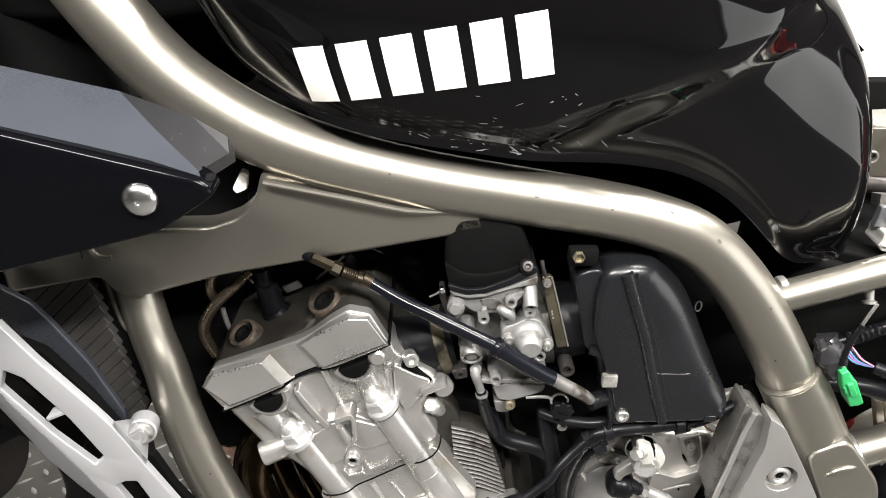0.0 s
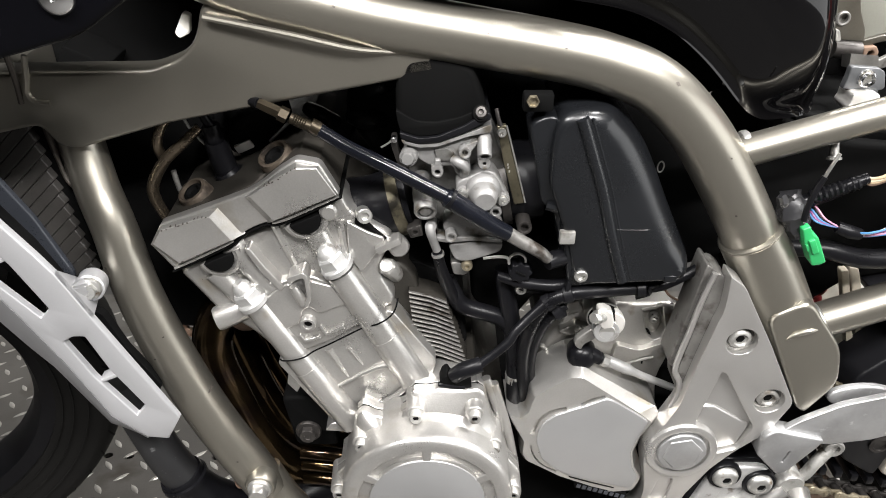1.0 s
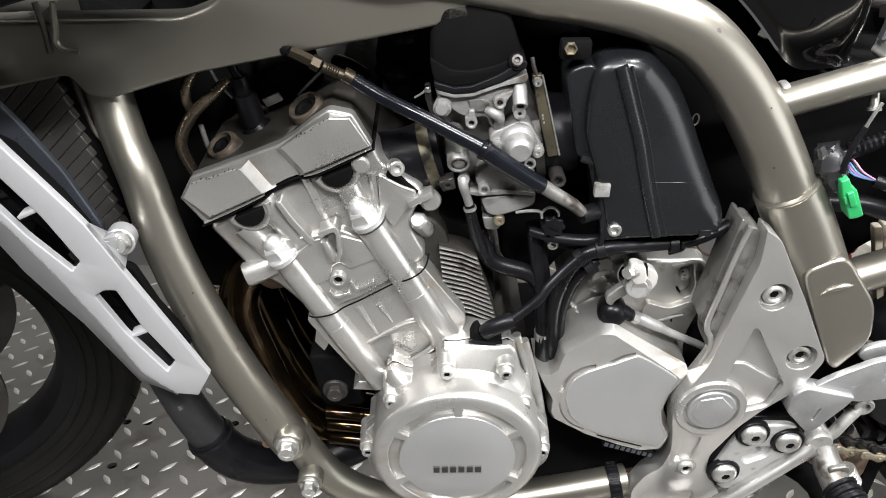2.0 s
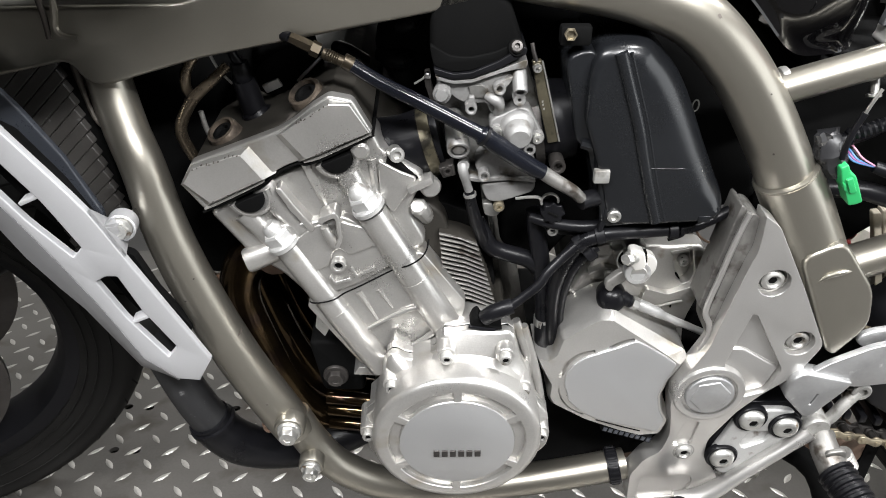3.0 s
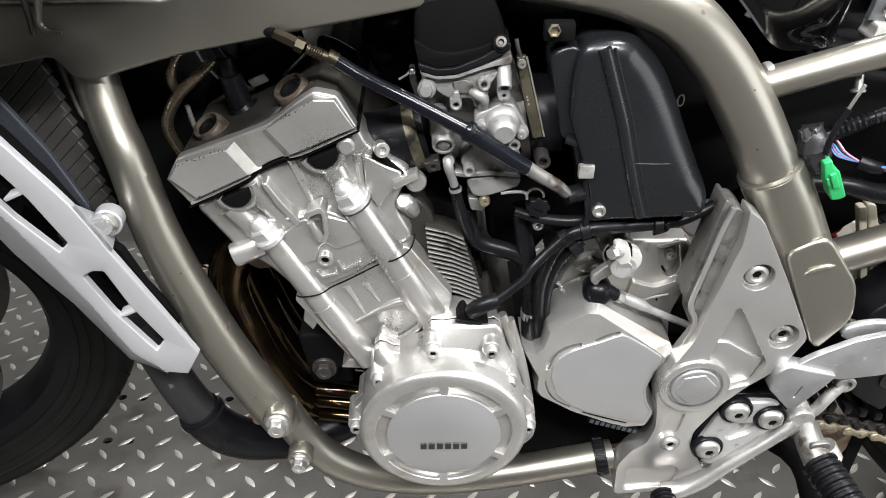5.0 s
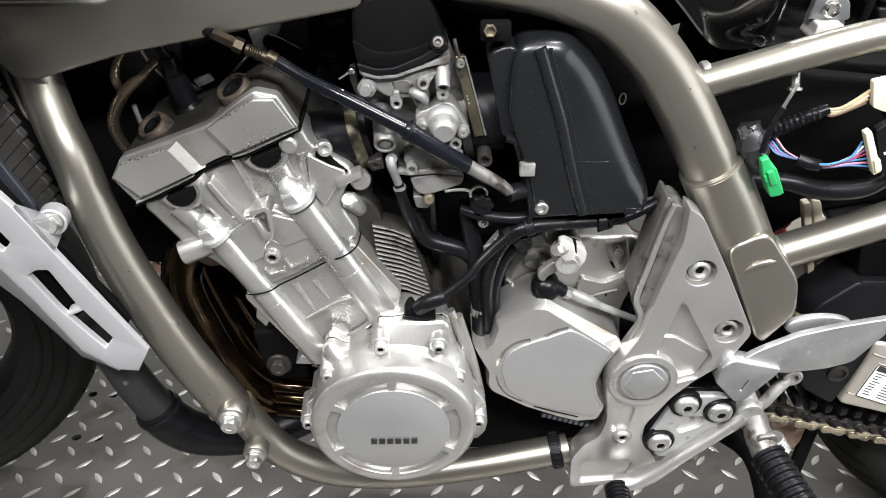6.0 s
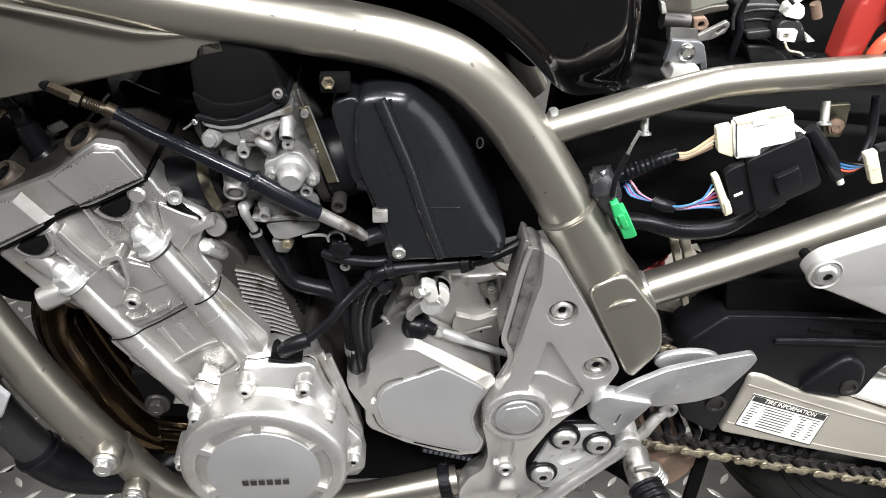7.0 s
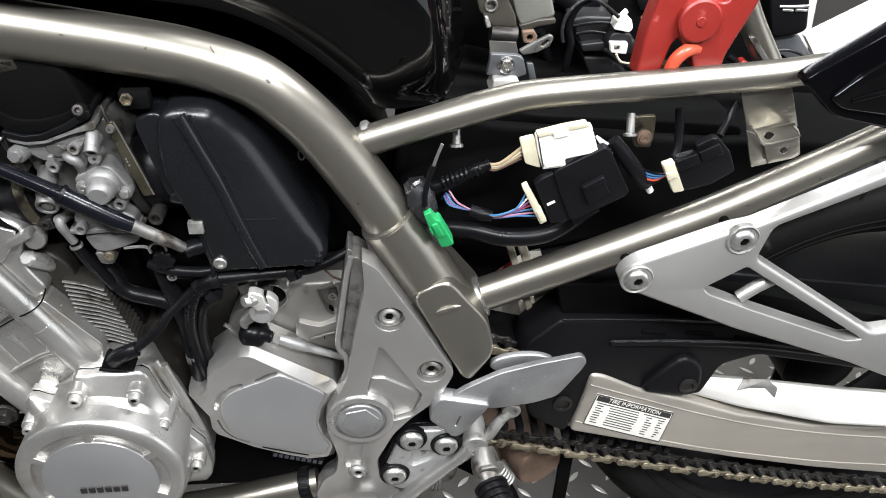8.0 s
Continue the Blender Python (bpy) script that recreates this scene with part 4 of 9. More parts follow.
    part("web_ledge", slab(rounded(anticlockwise([(-0.0870, 0.5028), (-0.0850, 0.5046), (-0.0817, 0.4987), (-0.0697, 0.5027), (-0.0680, 0.4997), (-0.0820, 0.4951)]), 0.0006), -0.1500, -0.142, 0.0008), SILVER, h)
    part("web_ledge", slab(rounded(anticlockwise([(-0.0691, 0.5119), (-0.0671, 0.5142), (-0.0634, 0.5055), (-0.0490, 0.5141), (-0.0478, 0.5106), (-0.0646, 0.5020)]), 0.0006), -0.1500, -0.142, 0.0008), SILVER, h)
    part("web_step", slab(rounded(anticlockwise([(-0.1212, 0.5317), (-0.0936, 0.5533), (-0.0737, 0.5573), (-0.0562, 0.5519), (-0.0449, 0.5344), (-0.0679, 0.5245), (-0.0756, 0.5313), (-0.0814, 0.5280), (-0.0852, 0.5145), (-0.1028, 0.5054), (-0.1139, 0.5147)]), 0.0015), -0.1488, -0.142, 0.0016), SILVER, h)
    # columns under the half-moon plugs and stud columns
    for pts in ([(-0.133, 0.584), (-0.118, 0.562), (-0.105, 0.546)], [(-0.070, 0.606), (-0.062, 0.585), (-0.052, 0.566)], [(-0.150, 0.560), (-0.140, 0.548), (-0.128, 0.536)]):
        part("head_column", tube([(pts[0][0], -0.135, pts[0][1], 0.011), (pts[1][0], -0.136, pts[1][1], 0.0105), (pts[2][0], -0.136, pts[2][1], 0.012)], 16, 4), SILVER, h)
    part("stud_column", tower(-0.119, 0.531, -0.083, 0.463, 0.0115), SILVER, h)
    part("stud_column", tower(-0.049, 0.563, -0.015, 0.497, 0.0125), SILVER, h)
    part("stud_column", tower(-0.084, 0.465, -0.047, 0.400, 0.0125), SILVER, eng)
    part("stud_column", tower(-0.016, 0.499, 0.014, 0.440, 0.0135), SILVER, eng)
    part("stud_foot", tube([(-0.049, -0.142, 0.404, 0.0075), (-0.036, -0.143, 0.383, 0.0075), (-0.031, -0.145, 0.372, 0.008)], 14, 4), SILVER, eng)
    part("stud_foot", tube([(0.013, -0.145, 0.444, 0.0115), (0.012, -0.147, 0.425, 0.0095), (0.012, -0.150, 0.405, 0.009)], 14, 4), SILVER, eng)
    for u, v in ((-0.122, 0.538), (-0.052, 0.571)):
        axis = (-0.46, -0.12, 0.88)
        nut = part("cap_nut", join(lathe([(0.0138, -0.004), (0.0138, 0.0), (0.0128, 0.0012), (0.004, 0.0014)], (u, -0.145, v), axis, 30), lathe([(0.0116, 0.001), (0.0116, 0.0095), (0.0104, 0.0112), (0.004, 0.0116)], (u, -0.145, v), axis, 6), lathe([(0.0082, 0.008), (0.0080, 0.0130), (0.0068, 0.0165), (0.0042, 0.0192), (0.0004, 0.0202)], (u, -0.145, v), axis, 24)), CAST, h, "weathered cap nut on a washer", 28)
    part("side_boss", lathe([(0.010, -0.015), (0.0105, 0.02), (0.009, 0.022), (0.0004, 0.022)], (-0.135, -0.135, 0.520), (-0.9, -0.3, -0.25), 20), SILVER, h)
    # ribs on the block
    for a, b, w in (((-0.084, 0.480), (-0.070, 0.452), 0.0035), ((-0.064, 0.484), (-0.049, 0.452), 0.0035), ((-0.047, 0.486), (-0.036, 0.466), 0.003)):
        part("block_rib", tube([(a[0], -0.143, a[1], w), (b[0], -0.143, b[1], w * 0.4)], 8, 4), SILVER, eng)
    part("bowl_edge", tube([(-0.060, -0.1445, 0.442, 0.0016), (-0.037, -0.1450, 0.457, 0.0022), (-0.021, -0.1455, 0.4655, 0.0024), (-0.010, -0.1455, 0.467, 0.0022), (-0.001, -0.144, 0.460, 0.0015)], 8, 6), SILVER, eng)
    part("bowl_edge", tube([(0.006, -0.146, 0.453, 0.0022), (0.002, -0.1465, 0.445, 0.0028), (-0.009, -0.147, 0.433, 0.003), (-0.025, -0.147, 0.423, 0.0032), (-0.040, -0.146, 0.424, 0.0026)], 8, 6), SILVER, eng)
    part("head_shoulder", slab(rounded([(-0.042, 0.608), (-0.026, 0.598), (-0.012, 0.592), (-0.020, 0.578), (-0.032, 0.560), (-0.042, 0.575)], 0.003), -0.142, -0.11, 0.002), SILVER, h)
    part("head_tab", turned(box(0, 0, 0, 0.022, 0.012, 0.006, 0.0015), Matrix.Translation((-0.010, -0.142, 0.588)) @ pose(0, 0, 0, 0, -28, 0)), SILVER, h)
    part("stud_stub", lathe([(0.0085, -0.01), (0.0085, 0.008), (0.007, 0.010), (0.0004, 0.010)], (-0.004, -0.130, 0.580), (0.3, -1, 0.2), 18), SILVER, h)
    part("stud_stub", lathe([(0.0075, -0.02), (0.0075, 0.012, 6), (0.005, 0.014)], (-0.010, -0.130, 0.556), (-0.2, -0.7, 0.7), 18), DULL_CAST, h)
    for a, b in (((-0.098, 0.604), (-0.084, 0.563)), ((-0.047, 0.607), (-0.044, 0.575))):
        part("head_fillet", tube([(a[0], -0.137, a[1], 0.004), (b[0], -0.137, b[1], 0.003)], 8, 4), SILVER, h)
    # cam cover with two raised ends
    cover = rounded(anticlockwise([(-0.1927, 0.5907), (-0.1816, 0.6092), (-0.1617, 0.6166), (-0.1351, 0.6268), (-0.1133, 0.6353), (-0.1022, 0.6421), (-0.0876, 0.6540), (-0.0743, 0.6626), (-0.0576, 0.6591), (-0.0440, 0.6326), (-0.0647, 0.6221), (-0.0866, 0.6119), (-0.0970, 0.6091), (-0.1011, 0.6100), (-0.1104, 0.6063), (-0.1200, 0.6010), (-0.1287, 0.5932), (-0.1353, 0.5893), (-0.1596, 0.5768), (-0.1781, 0.5682)]), 0.002)
    c = part("cam_cover", slab(inset(cover, 0.0015), -0.139, 0.14, 0.003), GRIME_AND_SHADE, eng, "silver cam cover with chipped edges and grimy top")
    part("cover_front", slab(cover, -0.1478, -0.1385, 0.0022), SILVER, c)
    front_loops = [([(-0.1929, 0.5901), (-0.1819, 0.6077), (-0.1615, 0.6152), (-0.1447, 0.6208), (-0.1346, 0.6244), (-0.1183, 0.6000), (-0.1760, 0.5702)], -0.146), ([(-0.1881, 0.5952), (-0.1804, 0.6073), (-0.1600, 0.6138), (-0.1459, 0.6184), (-0.1417, 0.6188), (-0.1278, 0.5982), (-0.1711, 0.5776)], -0.1536), ([(-0.1877, 0.5952), (-0.1800, 0.6068), (-0.1601, 0.6133), (-0.1464, 0.6179), (-0.1422, 0.6184), (-0.1287, 0.5982), (-0.1706, 0.5781)], -0.154)]
    rear_loops = [([(-0.1166, 0.6308), (-0.1040, 0.6399), (-0.0879, 0.6523), (-0.0746, 0.6610), (-0.0583, 0.6574), (-0.0450, 0.6322), (-0.1011, 0.6086)], -0.146), ([(-0.1102, 0.6357), (-0.1000, 0.6428), (-0.0861, 0.6524), (-0.0735, 0.6584), (-0.0591, 0.6584), (-0.0463, 0.6366), (-0.0947, 0.6148)], -0.1536), ([(-0.1098, 0.6357), (-0.0997, 0.6423), (-0.0858, 0.6520), (-0.0736, 0.6580), (-0.0596, 0.6579), (-0.0467, 0.6366), (-0.0943, 0.6152)], -0.154)]
    end_front = part("cover_end", tiers([(pts[::-1], d) for pts, d in front_loops]), SILVER, c, "", 15)
    end_rear = part("cover_end", tiers([(pts[::-1], d) for pts, d in rear_loops]), SILVER, c, "", 15)
    part("cover_lip", tube([(-0.1773, -0.1486, 0.5698, 0.0011), (-0.1592, -0.1486, 0.5783, 0.0011), (-0.1349, -0.1486, 0.5907, 0.0011), (-0.1284, -0.1486, 0.5946, 0.0011)], 8, 3), SILVER, c)
    part("cover_lip", tube([(-0.0967, -0.1486, 0.6104, 0.0011), (-0.0863, -0.1486, 0.6132, 0.0011), (-0.0645, -0.1486, 0.6235, 0.0011), (-0.0452, -0.1486, 0.6330, 0.0011)], 8, 3), SILVER, c)
    bpy.context.view_layer.update()
    rng = random.Random(31)
    edges = ((end_front, (-0.1795, 0.6073), (-0.1434, 0.6188), 11), (end_rear, (-0.1058, 0.6388), (-0.0735, 0.6584), 12), (end_front, (-0.1702, 0.5781), (-0.1296, 0.5977), 5), (end_rear, (-0.0939, 0.6152), (-0.0559, 0.6331), 8))
    for ob, a, b, n in edges:
        for k in range(n):
            f = (k + rng.uniform(0.1, 0.9)) / n
            chip(ob, a[0] + (b[0] - a[0]) * f, a[1] + (b[1] - a[1]) * f + rng.uniform(-0.0006, 0.0008), rng.uniform(0.0004, 0.0017), rng.uniform(0.0003, 0.0008), math.atan2(b[1] - a[1], b[0] - a[0]), k)
    seam = [(-0.1799, -0.1462, 0.5652, 0.0011), (-0.1604, -0.1462, 0.5743, 0.0011), (-0.1359, -0.1462, 0.5868, 0.0011), (-0.1284, -0.1462, 0.5908, 0.0011), (-0.1197, -0.1462, 0.5986, 0.0011), (-0.1105, -0.1462, 0.6039, 0.0011), (-0.1012, -0.1462, 0.6077, 0.0011), (-0.0966, -0.1462, 0.6067, 0.0011), (-0.0865, -0.1462, 0.6096, 0.0011), (-0.0646, -0.1462, 0.6199, 0.0011), (-0.0434, -0.1462, 0.6309, 0.0011)]
    part("cover_gasket", tube(seam, 8, 4), MATT_BLACK, c, "black gasket edge")
    part("gasket_sheet", slab(anticlockwise([(u, v + 0.0012) for u, d, v, r in seam] + [(u, v - 0.0012) for u, d, v, r in seam[::-1]]), -0.145, 0.1, 0.0), MATT_BLACK, c)
    for u, v, ang in ((-0.143, 0.578, 25), (-0.073, 0.612, 25)):
        half = [(u + 0.0125 * math.cos(radians(ang + 180 + 180 * k / 12)), v + 0.0125 * math.sin(radians(ang + 180 + 180 * k / 12))) for k in range(13)]
        part("half_moon_plug", slab(half, -0.1485, -0.12, 0.001), MATT_BLACK, h, "black rubber half-moon plug")
        rim = tube([(p[0], -0.143, p[1], 0.0035) for p in [(u + 0.0155 * math.cos(radians(ang + 180 + 180 * k / 8)), v + 0.0155 * math.sin(radians(ang + 180 + 180 * k / 8))) for k in range(9)]], 8, 3)
        part("plug_rim", rim, SILVER, h)
    part("plug_lug", lathe([(0.007, -0.01), (0.007, 0.008), (0.005, 0.010), (0.0004, 0.010)], (-0.055, -0.138, 0.617), (0.1, -1, 0.05), 16), SILVER, h)
    for u, v, r in ((-0.161, 0.6165, 0.0115), (-0.094, 0.6475, 0.0125)):
        well = part("cover_bolt_boss", lathe([(r * 1.2, -0.02), (r * 1.15, 0.004), (r * 1.05, 0.007), (r * 0.85, 0.0075), (r * 0.78, 0.002), (0.0004, 0.002)], (u, -0.115, v), (-0.4, -0.35, 0.85), 24), BOSS_BROWN, c)
        part("cover_bolt", lathe([(r * 0.72, 0.0), (r * 0.72, 0.005), (r * 0.5, 0.0055), (r * 0.4, 0.003, 6), (0.0004, 0.003)], (u, -0.115, v), (-0.4, -0.35, 0.85), 20), MATT_BLACK, well)
    # plug caps and wires on top of the cover
    cap = part("plug_cap", tube([(-0.1486, -0.0920, 0.6663, 0.0070), (-0.1470, -0.0920, 0.6569, 0.0075), (-0.1471, -0.0900, 0.6533, 0.0092), (-0.1445, -0.0880, 0.6343, 0.0098), (-0.1414, -0.0860, 0.6175, 0.0100)], 18, 4), RUBBER, c, "black rubber spark plug cap")
    part("plug_skirt", lathe([(0.0175, -0.006), (0.0175, 0.002), (0.0160, 0.006), (0.0115, 0.008), (0.0100, 0.012)], (-0.1387, -0.0880, 0.6150), (-0.42, -0.1, 0.9), 24), RUBBER, c, "black rubber skirt")
    part("plug_lead", tube([(-0.1483, -0.0920, 0.6654, 0.0038), (-0.1525, -0.0920, 0.6743, 0.0036), (-0.1510, -0.0900, 0.6865, 0.0036), (-0.150, -0.085, 0.730, 0.0036)], 10, 5), RUBBER, c)
    part("ignition_coil", lathe([(0.030, -0.03), (0.031, 0.0), (0.029, 0.020), (0.024, 0.024), (0.0004, 0.024)], (-0.1230, -0.0520, 0.6592), (0.4, -0.75, -0.5), 28), MATT_BLACK, c, "black ignition coil")
    part("coil_strap", turned(box(0, 0, 0, 0.015, 0.003, 0.008, 0.001), Matrix.Translation((-0.1276, -0.0800, 0.6426)) @ pose(0, 0, 0, 10, -24, 0)), STEEL, c, "bright metal strap end")
    for pts in ([(-0.1767, -0.0700, 0.6661, 0.0014), (-0.1711, -0.0700, 0.6523, 0.0012), (-0.1619, -0.0700, 0.6400, 0.0012)], [(-0.1098, -0.0640, 0.6401, 0.0014), (-0.0939, -0.0700, 0.6566, 0.0014), (-0.0840, -0.0720, 0.6665, 0.0014)]):
        part("bright_wire", tube(pts, 8, 4), STEEL, c)
    for pts in ([(-0.0777, -0.0500, 0.6629, 0.006), (-0.0678, -0.0600, 0.6619, 0.007), (-0.0557, -0.0500, 0.6510, 0.006)], [(-0.0416, -0.0500, 0.6580, 0.008), (-0.0277, -0.0600, 0.6571, 0.009), (-0.0120, -0.0500, 0.6579, 0.009)], [(-0.0295, -0.0500, 0.6788, 0.008), (-0.0181, -0.0560, 0.6853, 0.009), (-0.0048, -0.0500, 0.6900, 0.009)]):
        part("dark_hose", tube(pts, 12, 4), RUBBER, c)
    # generator cover
    gu, gv, R = 0.019, 0.3655, 0.0738
    pockets = []
    for k in range(6):
        a0, a1, n = radians(60 * k + 34), radians(60 * k + 86), 12
        ring = [(gu + R * 0.805 * math.cos(a0 + (a1 - a0) * i / n), gv + R * 0.805 * math.sin(a0 + (a1 - a0) * i / n)) for i in range(n + 1)]
        ring += [(gu + R * 0.68 * math.cos(a1 - (a1 - a0) * i / n), gv + R * 0.68 * math.sin(a1 - (a1 - a0) * i / n)) for i in range(n + 1)]
        pockets.append((ring, 0.0050))
    g = part("generator_cover", slab(circle(gu, gv, R, 72), -0.2065, -0.15, 0.007, pockets=pockets, steps=4), SILVER, eng, "round silver generator cover with six curved recesses")
    part("cover_disc", slab(circle(gu, gv, R * 0.675, 72), -0.2069, -0.2, 0.0003, steps=2), SILVER_FACE, g, "darker satin disc")
    for k in range(6):
        u0 = gu - 0.0205 + k * 0.0072
        part("emblem_bar", slab([(u0, gv - 0.0155), (u0 + 0.0052, gv - 0.0155), (u0 + 0.0052, gv - 0.0085), (u0, gv - 0.0085)], -0.2084, -0.2055, 0.0003), DARK_STEEL, g, "raised dark emblem bar")
    for u, v, d in ((-0.037, 0.413, -0.183), (0.010, 0.447, -0.184), (0.059, 0.445, -0.183), (0.076, 0.408, -0.183), (-0.060, 0.352, -0.181), (0.096, 0.349, -0.181)):
        lug = part("cover_lug", tube([(u, -0.150, v, 0.0086), (u, d + 0.016, v, 0.0082), (u, d + 0.002, v, 0.0078), (u, d, v, 0.007)], 20, 3), SILVER, g)
        part("socket_screw", socket_screw(u, d, v, 0.0054, 0.0065), DULL_CAST, lug, "grimy steel socket screw")
        part("screw_socket", socket_fill(u, d - 0.0045, v, 0.0029), MATT_BLACK, lug)
    for k, (u0, u1, v0, v1) in enumerate(((0.070, 0.090, 0.456, 0.385), (0.077, 0.100, 0.450, 0.352))):
        part("case_rib", tube([(u0, -0.150, v0, 0.0042), ((u0 + u1) / 2 + 0.002, -0.152, (v0 + v1) / 2, 0.0042), (u1, -0.149, v1, 0.0042)], 10, 4), SILVER, eng)
    part("case_joint", slab(inset(hull, 0.0009), -0.1615, -0.1515, 0.0), MATT_BLACK, eng, "thin dark joint line")
    part("case_half", slab(hull, -0.1586, -0.1515, 0.0008), SILVER, eng)
    # shoulder that leads from the case's outline to the round cover
    edge = [Vector(p) for p in rounded(hull, 0.003, 3)]
    run = [0.0]
    for p, q in zip(edge, edge[1:] + edge[:1]):
        run.append(run[-1] + (q - p).length)
    count, hoop, k = 144, [], 0
    for i in range(count):
        at_run = run[-1] * i / count
        while run[k + 1] < at_run:
            k += 1
        hoop.append(edge[k].lerp(edge[(k + 1) % len(edge)], (at_run - run[k]) / max(run[k + 1] - run[k], 1e-9)))
    angles = []
    for p in hoop:
        a = math.atan2(p.y - gv, p.x - gu)
        while angles and a < angles[-1] - math.pi:
            a += 2 * math.pi
        angles.append(a)
    turns = [sum(angles[(i + o) % count] + 2 * math.pi * ((i + o) // count) for o in range(-7, 8)) / 15 for i in range(count)]
    bm = bmesh.new()
    rings = []
    for d, blend, pull in ((-0.1600, 0, 0.0008), (-0.1606, 0, 0.0), (-0.1680, 0, 0.0), (-0.1692, 0.0, 0.0010), (-0.1702, 0.06, 0.0010), (-0.1760, 0.62, 0.0), (-0.1780, 0.80, 0.0), (-0.1850, 0.97, 0.0), (-0.1900, 1.0, 0.0)):
        ring = []
        for p, a in zip(hoop, turns):
            rim_at = Vector((gu + R * 0.99 * math.cos(a), gv + R * 0.99 * math.sin(a)))
            q = p.lerp(rim_at, blend)
            q -= (q - Vector((gu, gv))).normalized() * pull
            ring.append(bm.verts.new((q.x, d, q.y)))
        rings.append(ring)
    for a, b in zip(rings, rings[1:]):
        for k in range(count):
            bm.faces.new((a[k], a[(k + 1) % count], b[(k + 1) % count], b[k]))
    part("case_shoulder", bm, SILVER, eng, "", 24)
    # fins of the cylinder's back; dirt and shade between them are painted dark
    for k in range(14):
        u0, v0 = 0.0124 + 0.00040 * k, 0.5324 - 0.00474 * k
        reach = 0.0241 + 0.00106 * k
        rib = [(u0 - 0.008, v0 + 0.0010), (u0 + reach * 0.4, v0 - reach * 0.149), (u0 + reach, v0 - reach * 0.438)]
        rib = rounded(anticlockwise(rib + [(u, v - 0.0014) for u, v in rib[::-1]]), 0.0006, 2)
        fin = part("cooling_fin", slab(rib, -0.1285, -0.06, 0.0002), GRIME_AND_SHADE, eng)
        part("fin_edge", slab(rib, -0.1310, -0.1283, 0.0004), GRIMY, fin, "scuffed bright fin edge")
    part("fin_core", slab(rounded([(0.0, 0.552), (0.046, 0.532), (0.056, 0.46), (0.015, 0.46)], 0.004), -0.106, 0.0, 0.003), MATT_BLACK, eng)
    part("block_side", slab(rounded([(-0.026, 0.555), (-0.006, 0.560), (0.010, 0.545), (0.022, 0.480), (0.010, 0.470), (-0.010, 0.510)], 0.005), -0.122, 0.0, 0.005), GRIME_AND_SHADE, eng)
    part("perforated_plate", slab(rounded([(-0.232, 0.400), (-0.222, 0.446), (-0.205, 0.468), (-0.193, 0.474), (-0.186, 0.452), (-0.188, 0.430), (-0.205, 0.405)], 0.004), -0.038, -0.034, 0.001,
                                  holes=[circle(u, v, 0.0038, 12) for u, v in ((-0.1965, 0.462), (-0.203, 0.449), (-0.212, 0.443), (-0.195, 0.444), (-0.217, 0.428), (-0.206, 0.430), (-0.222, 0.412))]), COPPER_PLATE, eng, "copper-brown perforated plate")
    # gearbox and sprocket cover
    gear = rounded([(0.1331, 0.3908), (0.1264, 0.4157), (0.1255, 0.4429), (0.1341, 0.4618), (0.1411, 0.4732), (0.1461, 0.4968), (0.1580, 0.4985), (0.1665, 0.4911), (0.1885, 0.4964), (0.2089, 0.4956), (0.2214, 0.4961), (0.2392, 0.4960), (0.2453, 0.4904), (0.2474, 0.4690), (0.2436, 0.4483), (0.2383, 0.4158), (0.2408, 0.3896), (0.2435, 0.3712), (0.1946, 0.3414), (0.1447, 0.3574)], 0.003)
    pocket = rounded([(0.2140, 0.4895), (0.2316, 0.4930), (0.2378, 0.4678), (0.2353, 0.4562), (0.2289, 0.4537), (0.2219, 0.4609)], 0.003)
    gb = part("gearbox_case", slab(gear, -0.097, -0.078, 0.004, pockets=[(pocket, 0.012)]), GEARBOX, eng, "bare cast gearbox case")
    # the case's rear takes the dark colour as painted shade
    part("gearbox_body", slab(inset(anticlockwise(gear), 0.003), -0.080, 0.12, 0.003), GRIME_AND_SHADE, gb)
    part("pocket_lip", slab(rounded([(0.2122, 0.4909), (0.2311, 0.4956), (0.2323, 0.4931), (0.2147, 0.4878)], 0.0006, 3), -0.0985, -0.09, 0.0006), GEARBOX, gb)
    part("case_screw", socket_screw(0.2286, -0.0880, 0.4748, 0.0048, 0.005), STEEL, gb)
    part("screw_socket", socket_fill(0.2274, -0.0912, 0.4771, 0.0026), MATT_BLACK, gb)
    part("case_shelf", slab(rounded([(0.1933, 0.4542), (0.2152, 0.4468), (0.2412, 0.4583), (0.2456, 0.4729), (0.2452, 0.4537), (0.2367, 0.4230), (0.2353, 0.4134), (0.2081, 0.4261), (0.1908, 0.4357)], 0.003), -0.104, -0.06, 0.003), GEARBOX, gb)
    part("shelf_edge", tube([(0.2042, -0.1050, 0.4323, 0.0014), (0.2182, -0.1060, 0.4384, 0.0014), (0.2288, -0.1060, 0.4409, 0.0012)], 8, 4), GEARBOX, gb)
    part("shelf_notch", box(0.2188, -0.1060, 0.4364, 0.0012, 0.002, 0.005, 0.0002), MATT_BLACK, gb)
    part("case_lug", slab(rounded([(0.1387, 0.4708), (0.1519, 0.4795), (0.1672, 0.4750), (0.1724, 0.4667), (0.1608, 0.4655), (0.1452, 0.4669)], 0.0012), -0.105, -0.085, 0.0012), GEARBOX, gb)
    part("lug_screw", socket_screw(0.1569, -0.1060, 0.4734, 0.0042, 0.004), DULL_CAST, gb)
    part("upper_lug", slab(rounded([(0.1429, 0.5011), (0.1534, 0.5046), (0.1583, 0.4973), (0.1573, 0.4930), (0.1455, 0.4913)], 0.001), -0.105, -0.085, 0.001), GEARBOX, gb)
